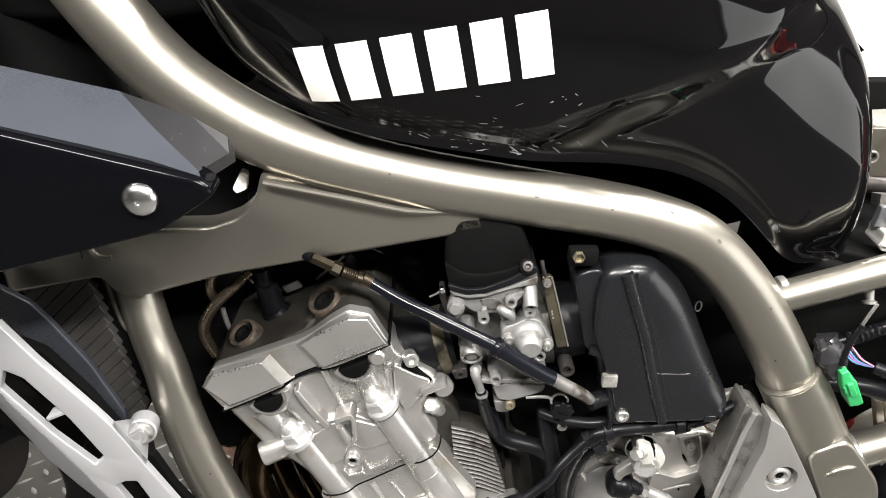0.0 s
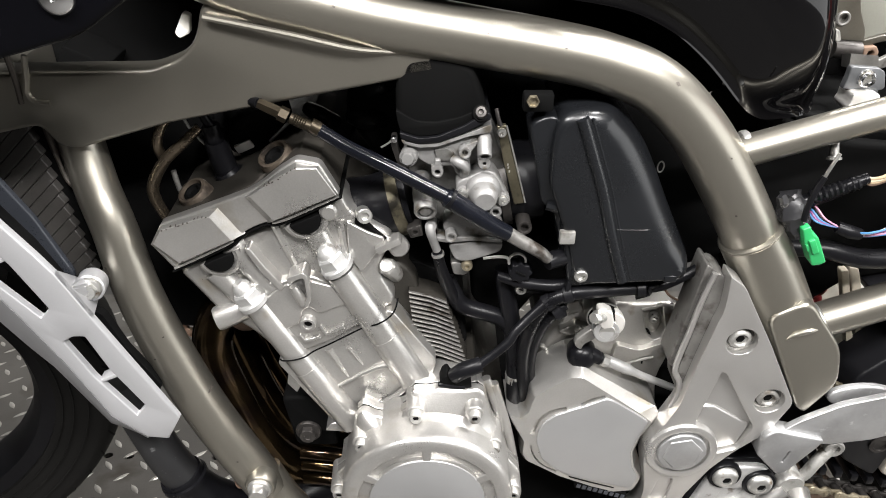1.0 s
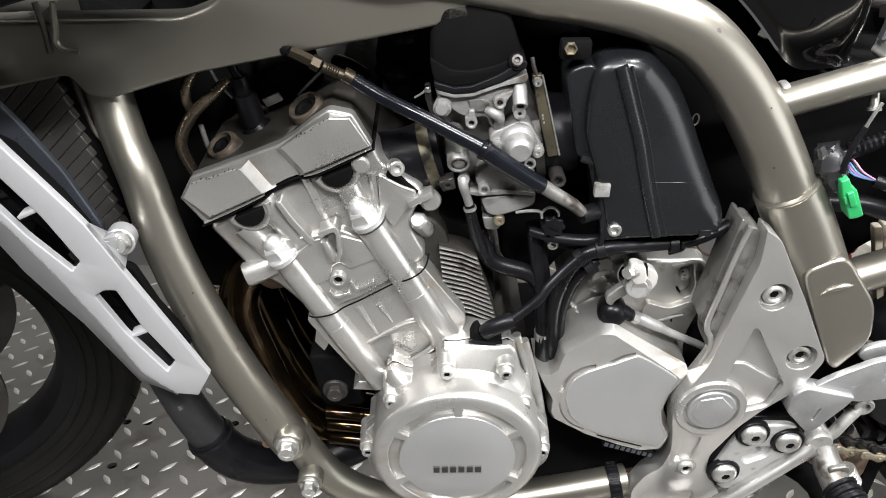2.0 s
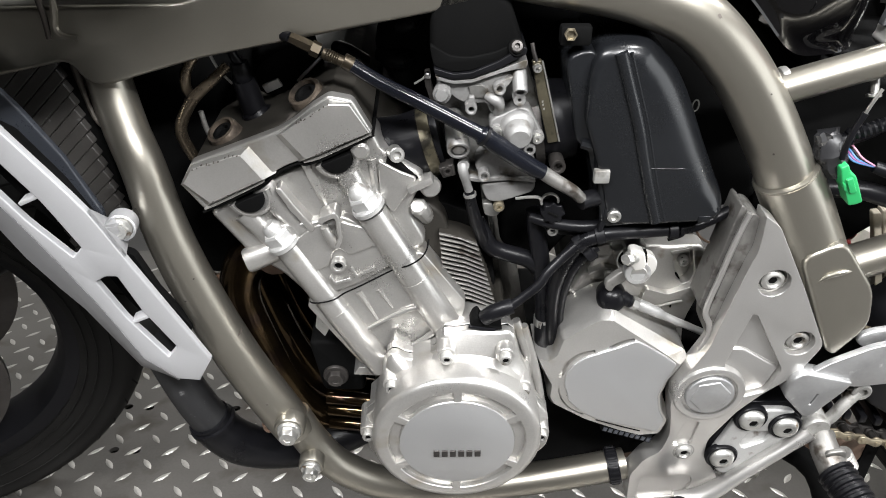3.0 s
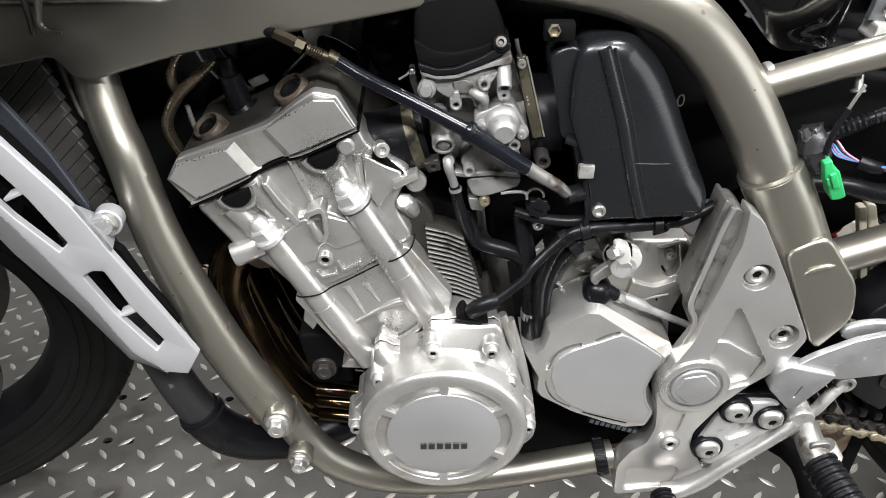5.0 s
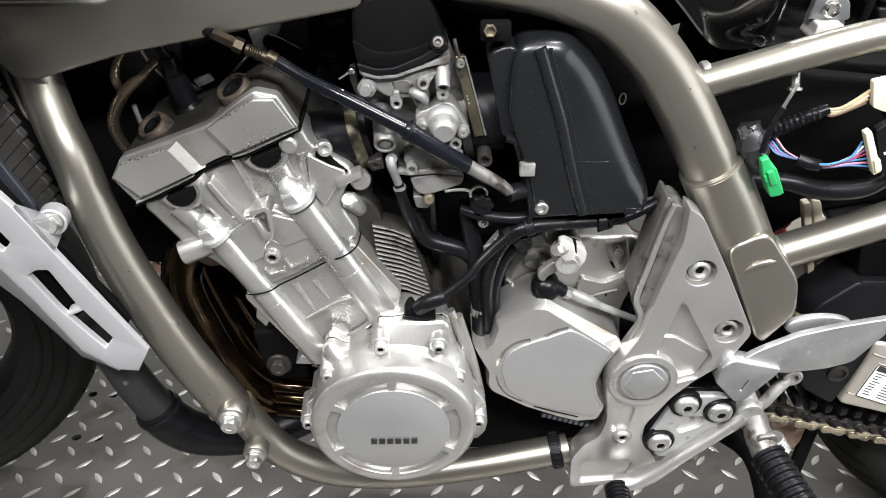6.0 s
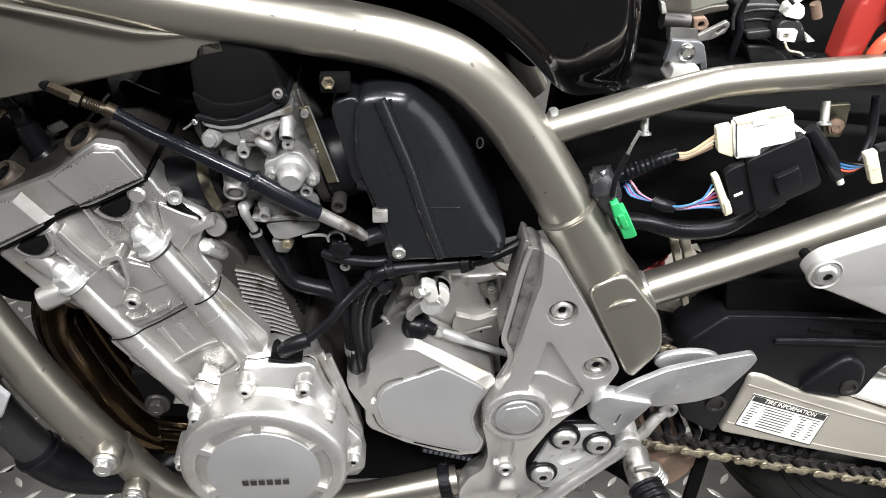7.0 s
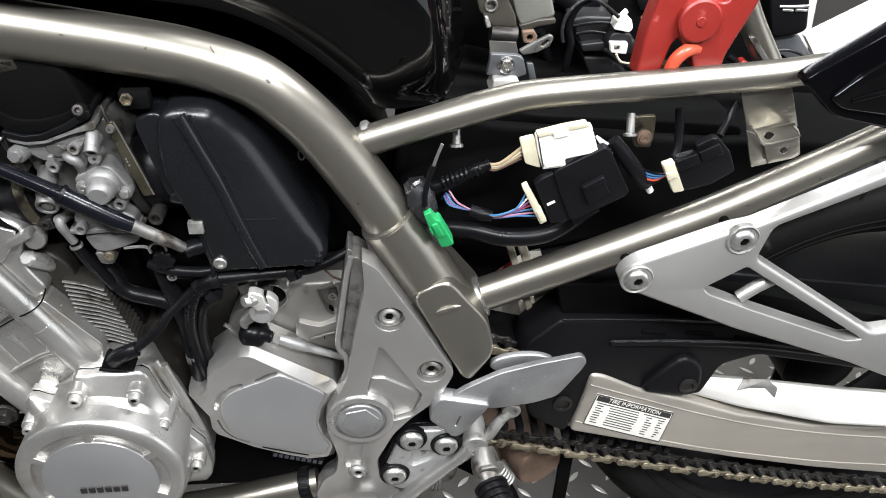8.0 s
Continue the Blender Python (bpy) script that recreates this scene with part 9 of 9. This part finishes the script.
# ---- under the missing seat: battery tray, bracket, tail ----
def seat_area():
    def flat(pts, r, front, back, bevel, **more):
        return slab(rounded(anticlockwise(pts), r), front, back, bevel, **more)

    b = part("battery", flat([(0.4695, 0.6907), (0.4838, 0.6934), (0.5124, 0.6922), (0.5174, 0.6830), (0.5117, 0.6692), (0.4837, 0.6636), (0.4775, 0.6741)], 0.002, 0.060, 0.14, 0.003), SCUFFED, bike, "black battery with taped lid and white plug")
    for pts in ([0.4722, 0.6841, 0.4927, 0.6873, 0.5116, 0.6866], [0.4762, 0.6760, 0.4913, 0.6782, 0.5100, 0.6758]):
        part("tape_crease", tube([(pts[k], 0.0595, pts[k + 1], 0.0012) for k in range(0, 6, 2)], 6, 4), TAPE, b)
    part("lid_lip", flat([(0.4799, 0.6679), (0.5046, 0.6705), (0.5075, 0.6635), (0.5039, 0.6606), (0.4828, 0.6597)], 0.0015, 0.052, 0.10, 0.002), SCUFFED, b)
    part("lower_box", flat([(0.4853, 0.6533), (0.5135, 0.6518), (0.5253, 0.6445), (0.5401, 0.6284), (0.5362, 0.6165), (0.5031, 0.6170)], 0.002, 0.056, 0.13, 0.003), SCUFFED, b)
    part("white_plug", flat([(0.5097, 0.6969), (0.5240, 0.6974), (0.5269, 0.6879), (0.5238, 0.6835), (0.5081, 0.6869), (0.5086, 0.6903)], 0.001, 0.040, 0.056, 0.0015), WHITE, b, "white plastic plug")
    part("plug_housing", flat([(0.5040, 0.6742), (0.5099, 0.6832), (0.5266, 0.6814), (0.5325, 0.6739), (0.5378, 0.6611), (0.5307, 0.6588), (0.5071, 0.6626)], 0.002, 0.044, 0.075, 0.003), SCUFFED, b)
    part("white_socket", flat([(0.5056, 0.6747), (0.5238, 0.6740), (0.5236, 0.6625), (0.5079, 0.6644)], 0.001, 0.038, 0.05, 0.001, pockets=[([(0.5102, 0.6713), (0.5110, 0.6661), (0.5173, 0.6660), (0.5164, 0.6712)], 0.006)]), WHITE, b, "white plastic socket")
    part("white_tab", flat([(0.5329, 0.6714), (0.5441, 0.6632), (0.5370, 0.6616)], 0.0008, 0.040, 0.05, 0.0008), WHITE, b)
    leads = [([(0.4561, 0.0300, 0.6788, 0.0018), (0.4540, 0.0300, 0.6910, 0.0018), (0.4562, 0.0300, 0.7029, 0.0018), (0.4625, 0.0300, 0.7125, 0.0018), (0.4722, 0.0300, 0.7193, 0.0018), (0.4807, 0.0300, 0.7198, 0.0018), (0.4936, 0.0300, 0.7134, 0.0018), (0.5074, 0.0300, 0.7026, 0.0018)], SCUFFED, "grey lead looped over the battery"),
             ([(0.4629, 0.0360, 0.6464, 0.0036), (0.4650, 0.0360, 0.6650, 0.0036), (0.4655, 0.0360, 0.6775, 0.0036), (0.4613, 0.0360, 0.6920, 0.0036), (0.4675, 0.0360, 0.7105, 0.0036), (0.4803, 0.0360, 0.7189, 0.0036), (0.4946, 0.0360, 0.7241, 0.0036)], RUBBER, ""),
             ([(0.5125, 0.0360, 0.6640, 0.0012), (0.5157, 0.0360, 0.6587, 0.0012), (0.5198, 0.0360, 0.6552, 0.0012), (0.5293, 0.0360, 0.6533, 0.0012), (0.5344, 0.0360, 0.6503, 0.0012)], CREAM, ""),
             ([(0.5216, 0.0300, 0.6541, 0.0022), (0.5291, 0.0300, 0.6505, 0.0022), (0.5372, 0.0300, 0.6498, 0.0022), (0.5435, 0.0300, 0.6527, 0.0022)], RUBBER, ""),
             ([(0.5279, 0.0300, 0.6446, 0.0010), (0.5345, 0.0300, 0.6457, 0.0010), (0.5411, 0.0300, 0.6474, 0.0010)], STEEL, ""),
             ([(0.5283, 0.0300, 0.6422, 0.0010), (0.5351, 0.0300, 0.6427, 0.0010), (0.5407, 0.0300, 0.6438, 0.0010)], STEEL, "")]
    for pts, material, words in leads:
        part("lead", tube(pts, 10, 6), material, b, words)
    part("tie_end", flat([(0.5085, 0.7049), (0.5136, 0.7103), (0.5157, 0.7076), (0.5110, 0.7033)], 0.0006, 0.028, 0.034, 0.0006), WHITE, b)
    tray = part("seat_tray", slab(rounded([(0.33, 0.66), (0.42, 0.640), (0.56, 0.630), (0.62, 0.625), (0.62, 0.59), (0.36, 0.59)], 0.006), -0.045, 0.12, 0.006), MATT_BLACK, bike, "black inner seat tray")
    # matt black sheet added behind the tray so the view through stays dark
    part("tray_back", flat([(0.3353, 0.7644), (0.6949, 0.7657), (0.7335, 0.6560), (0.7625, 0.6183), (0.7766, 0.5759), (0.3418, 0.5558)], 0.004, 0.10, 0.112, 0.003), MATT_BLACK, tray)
    for pts in ([(0.4607, 0.1000, 0.7029, 0.0110), (0.4762, 0.1000, 0.6960, 0.0110), (0.4895, 0.1000, 0.6936, 0.0110), (0.5055, 0.1000, 0.6970, 0.0110)], [(0.5097, 0.1100, 0.6879, 0.0080), (0.5331, 0.1100, 0.6913, 0.0080), (0.5519, 0.1100, 0.6877, 0.0080)], [(0.4451, 0.0900, 0.6680, 0.0060), (0.4575, 0.0900, 0.6375, 0.0060), (0.4667, 0.0900, 0.6120, 0.0060)]):
        part("tray_hose", tube(pts, 14, 5), RUBBER, tray)
    part("tray_relay", flat([(0.5418, 0.7013), (0.5598, 0.7058), (0.5666, 0.6896), (0.5492, 0.6874)], 0.001, 0.09, 0.13, 0.002), SATIN_BLACK, tray)
    part("rusty_stud", tube([(0.5442, 0.0600, 0.6931, 0.0050), (0.5481, 0.0600, 0.6851, 0.0050), (0.5504, 0.0600, 0.6793, 0.0050)], 12, 3), RUST, tray)
    # tank mount: folded plate, bolt, bright foot and slotted ear
    mount = part("tank_mount", flat([(0.3759, 0.6936), (0.4000, 0.6918), (0.4058, 0.6886), (0.4098, 0.6739), (0.4034, 0.6718), (0.3960, 0.6693), (0.3869, 0.6694), (0.3779, 0.6738), (0.3734, 0.6733), (0.3756, 0.6848)], 0.0015, -0.035, -0.028, 0.0015), SCUFFED_GREY, bike, "grey folded tank mount plate with a bright bolt")
    part("folded_top", tiers([([(0.3783, 0.6960), (0.4025, 0.6947), (0.4055, 0.6841), (0.3802, 0.6855)][::-1], -0.010), ([(0.3750, 0.7029), (0.3985, 0.7011), (0.4022, 0.6887), (0.3764, 0.6906)][::-1], -0.030)]), GRIMY, mount)
    part("mount_bolt", hex_bolt(0.3902, -0.0350, 0.6836, 0.0062, 0.006, 1.25), CHROME, mount, "bright hexagon bolt")
    part("foot", flat([(0.3783, 0.6739), (0.4014, 0.6730), (0.4033, 0.6645), (0.4057, 0.6607), (0.3977, 0.6586), (0.3890, 0.6544), (0.3808, 0.6546), (0.3758, 0.6606), (0.3784, 0.6659)], 0.0012, -0.045, -0.020, 0.002), ALLOY, mount, "bright bare aluminium foot")
    part("foot_ridge", tube([(0.3777, -0.0455, 0.6619, 0.0016), (0.3873, -0.0455, 0.6606, 0.0016), (0.3972, -0.0455, 0.6637, 0.0016), (0.4032, -0.0455, 0.6642, 0.0016)], 8, 4), ALLOY, mount)
    part("slotted_ear", flat([(0.4080, 0.6821), (0.4238, 0.6910), (0.4357, 0.6973), (0.4397, 0.6946), (0.4365, 0.6861), (0.4256, 0.6803), (0.4121, 0.6777)], 0.002, 0.0, 0.004, 0.0012, holes=[rounded(anticlockwise([(0.4274, 0.6873), (0.4336, 0.6925), (0.4354, 0.6909), (0.4302, 0.6862)]), 0.0006)]), GRIMY, mount)
    part("rear_plate", flat([(0.4161, 0.6700), (0.4225, 0.6699), (0.4275, 0.6531), (0.4212, 0.6520)], 0.001, 0.0, 0.004, 0.001), SCUFFED_GREY, mount)
    hinge = part("tank_hinge", flat([(0.3609, 0.7484), (0.3894, 0.7484), (0.3963, 0.7266), (0.4045, 0.7112), (0.4065, 0.7002), (0.3829, 0.7019), (0.3766, 0.7103), (0.3712, 0.7145)], 0.003, 0.010, 0.014, 0.0015, holes=[circle(0.3809, 0.7216, 0.0040, 16)]), OLIVE, bike, "olive-brown tank hinge bracket with a bushed hole")
    part("bush", lathe([(0.0062, -0.003), (0.0062, 0.002), (0.0054, 0.0026), (0.0041, 0.0022), (0.0040, -0.004)], (0.3809, 0.0100, 0.7216), seg=22), GRIMY, hinge)
    part("hinge_flange", flat([(0.3744, 0.7134), (0.3786, 0.7124), (0.3819, 0.7031), (0.3773, 0.7020)], 0.001, 0.004, 0.012, 0.001), STEEL, hinge)
    part("hinge_roll", tube([(0.3837, 0.0200, 0.6919, 0.0085), (0.3960, 0.0200, 0.6907, 0.0085), (0.4084, 0.0200, 0.6895, 0.0085)], 16, 3), DARK_STEEL, hinge)
    cover = part("regulator_cover", flat([(0.3984, 0.7375), (0.4356, 0.7395), (0.4465, 0.7030), (0.4317, 0.7009), (0.4135, 0.6945), (0.4088, 0.7042)], 0.003, 0.030, 0.09, 0.003), OLIVE_GREY, bike, "olive-grey cover with a dark lower lip")
    part("lower_lip", flat([(0.4108, 0.6963), (0.4301, 0.7016), (0.4460, 0.7031), (0.4467, 0.6977), (0.4293, 0.6946), (0.4152, 0.6903)], 0.001, 0.027, 0.08, 0.0015), OLIVE, cover)
    part("rusty_bracket", flat([(0.4138, 0.6920), (0.4255, 0.6930), (0.4293, 0.6875), (0.4280, 0.6799), (0.4160, 0.6811)], 0.001, 0.022, 0.03, 0.001, holes=[circle(0.4220, 0.6860, 0.003, 12)]), RUST, bike)
    # rear end of the tray: tube, lock box, grey flap
    part("cross_tube", tube([(0.6200, 0.0200, 0.7246, 0.0125), (0.6326, 0.0200, 0.7032, 0.0125), (0.6479, 0.0200, 0.6809, 0.0125), (0.6676, 0.0200, 0.6530, 0.0125)], 22, 4), CHAMPAGNE, bike)
    part("tube_flat", flat([(0.6287, 0.6908), (0.6359, 0.6908), (0.6587, 0.6648), (0.6535, 0.6631), (0.6421, 0.6752)], 0.002, 0.0075, 0.02, 0.001), GRIMY, bike)
    part("red_cap", flat([(0.6282, 0.6646), (0.6338, 0.6668), (0.6415, 0.6599), (0.6405, 0.6552), (0.6322, 0.6565)], 0.0015, 0.01, 0.02, 0.002), RED, bike)
    part("seat_cable", tube([(0.6160, 0.0150, 0.6696, 0.0035), (0.6241, 0.0150, 0.6649, 0.0035), (0.6311, 0.0150, 0.6556, 0.0035)], 10, 5), RUBBER, bike)
    part("seat_cable", tube([(0.6846, 0.0600, 0.6551, 0.0016), (0.7005, 0.0600, 0.6568, 0.0016), (0.7171, 0.0600, 0.6524, 0.0016), (0.7341, 0.0600, 0.6417, 0.0016)], 10, 5), SCUFFED, bike)
    lock = part("lock_box", flat([(0.6700, 0.7276), (0.7171, 0.7276), (0.7292, 0.6708), (0.7215, 0.6660), (0.6929, 0.6626)], 0.002, 0.080, 0.14, 0.003), SATIN_BLACK, bike, "black seat lock box")
    part("lock_stripe", tube([(0.6910, 0.0790, 0.6956, 0.0014), (0.7067, 0.0790, 0.6956, 0.0014), (0.7223, 0.0790, 0.6961, 0.0014)], 6, 3), STEEL, lock)
    part("lock_stripe", tube([(0.6951, 0.0790, 0.6921, 0.0016), (0.7005, 0.0790, 0.6921, 0.0016), (0.7062, 0.0790, 0.6915, 0.0016)], 6, 3), STEEL, lock)
    part("lock_stripe", tube([(0.7096, 0.0790, 0.6920, 0.0016), (0.7151, 0.0790, 0.6920, 0.0016), (0.7214, 0.0790, 0.6914, 0.0016)], 6, 3), STEEL, lock)
    part("grey_flap", flat([(0.6916, 0.6576), (0.7271, 0.6622), (0.7598, 0.6265), (0.7421, 0.6215), (0.7175, 0.6385), (0.7053, 0.6412)], 0.002, 0.09, 0.10, 0.002), SCUFFED_GREY, bike)
    # added black slab in place of the shade under the tank's end
    part("inner_panel", slab(rounded([(0.12, 0.80), (0.33, 0.80), (0.33, 0.66), (0.27, 0.64), (0.20, 0.69), (0.13, 0.73)], 0.006), 0.03, 0.07, 0.006), MATT_BLACK, bike, "black slab added to darken the gap under the tank's end")
    # tail
    tail = rounded([(0.599, 0.714), (0.608, 0.722), (0.632, 0.738), (0.660, 0.757), (0.74, 0.80), (0.90, 0.83), (0.90, 0.66), (0.74, 0.662), (0.684, 0.672), (0.633, 0.684), (0.613, 0.703)], 0.004)
    t = part("tail_fairing", slab(tail, -0.150, -0.135, 0.005), FAIRING, bike, "gloss dark tail fairing with a raised rim")
    panel = rounded([(0.623, 0.701), (0.640, 0.718), (0.672, 0.742), (0.74, 0.772), (0.88, 0.80), (0.88, 0.68), (0.74, 0.676), (0.690, 0.684), (0.636, 0.692)], 0.004)
    part("tail_panel", slab(panel, -0.1545, -0.149, 0.003), GLOSS_BLACK, t)
    part("tail_crease", tube([(0.640, -0.1545, 0.700, 0.002), (0.68, -0.155, 0.712, 0.003), (0.74, -0.155, 0.730, 0.003), (0.88, -0.154, 0.76, 0.003)], 8, 5), GLOSS_BLACK, t)


seat_area()


# ---- things beside the motorcycle ----
def lean(u, d, v):
    return bike.matrix_world @ Vector((u, d, v))


def jumper_clamp():
    """A red jump-lead clamp whose jaws hold the battery terminal."""
    root = new("jumper_clamp")
    root.matrix_world = bike.matrix_world.copy()
    tagged(root, "red plastic jump-lead clamp gripping the battery terminal", "jumper clamp")
    part("handle", slab(rounded(anticlockwise([(0.5009, 0.7887), (0.4941, 0.7636), (0.4881, 0.7363), (0.4852, 0.6968), (0.5031, 0.6947), (0.5087, 0.7167), (0.5104, 0.7260), (0.5182, 0.7324), (0.5412, 0.7322), (0.5468, 0.7634), (0.5489, 0.7887)]), 0.004), -0.100, -0.080, 0.003), RED, root)
    part("handle", slab(rounded(anticlockwise([(0.5793, 0.7854), (0.5732, 0.7643), (0.5671, 0.7476), (0.5608, 0.7323), (0.5546, 0.7155), (0.5547, 0.7040), (0.5324, 0.7024), (0.5256, 0.7196), (0.5160, 0.7290), (0.5092, 0.7471), (0.5149, 0.7610), (0.5317, 0.7653), (0.5411, 0.7601), (0.5471, 0.7609), (0.5511, 0.7678), (0.5529, 0.7854)]), 0.004), -0.104, -0.085, 0.003), RED, root)
    part("pivot_disc", lathe([(0.0172, 0), (0.0172, 0.004), (0.0155, 0.0055), (0.004, 0.0055), (0.0035, 0.0065), (0.0004, 0.0065)], (0.5265, -0.103, 0.7465), (0, -1, 0), 32), RED, root)
    part("jaw", tube([(0.512, -0.100, 0.700, 0.005), (0.514, -0.104, 0.714, 0.0055), (0.522, -0.104, 0.722, 0.0055), (0.532, -0.10, 0.722, 0.005)], 12, 5), ORANGE, root, "orange jaw")
    part("jaw_plate", box(0.506, -0.09, 0.703, 0.014, 0.012, 0.012, 0.002), BRASS, root, "copper jaw plate")
    part("cable", tube([(0.572, -0.09, 0.835, 0.007), (0.60, -0.08, 0.88, 0.007), (0.66, 0.05, 0.90, 0.007), (0.75, 0.3, 0.70, 0.007), (0.8, 0.45, 0.10, 0.007)], 12, 8), RUBBER, root)


jumper_clamp()


def background_things():
    sheet = part("white_panel", turned(slab([(0.9836, 0.5065), (1.4760, -0.0972), (2.0001, 0.1949), (1.5077, 0.7986)], 0.5, 0.512, 0.002), bike.matrix_world), LABEL_WHITE)
    tagged(sheet, "plain white sheet panel leaning behind the motorcycle", "panel")
    cabinet = part("cabinet", box(1.62, 3.0, 0.4, 0.5, 0.5, 1.7, 0.01), WHITE)
    tagged(cabinet, "tall white painted workshop cabinet against the wall", "cabinet")
    part("cabinet_door", box(1.62, 2.74, 0.42, 0.46, 0.02, 1.6, 0.005), WHITE, cabinet)
    part("handle", box(1.44, 2.722, 0.5, 0.015, 0.02, 0.14, 0.004), STEEL, cabinet)


background_things()

# ceiling tube fittings that carry the lamps
for x, y in ((-0.65, -0.7), (1.3, 0.4), (0.95, -1.3), (0.1, 1.75)):
    fitting = tagged(part("ceiling_light", box(x, y, 2.2, 1.5, 0.2, 0.2, 0.01), CEILING), "white ceiling tube light fitting", "ceiling light", "ceiling lights")
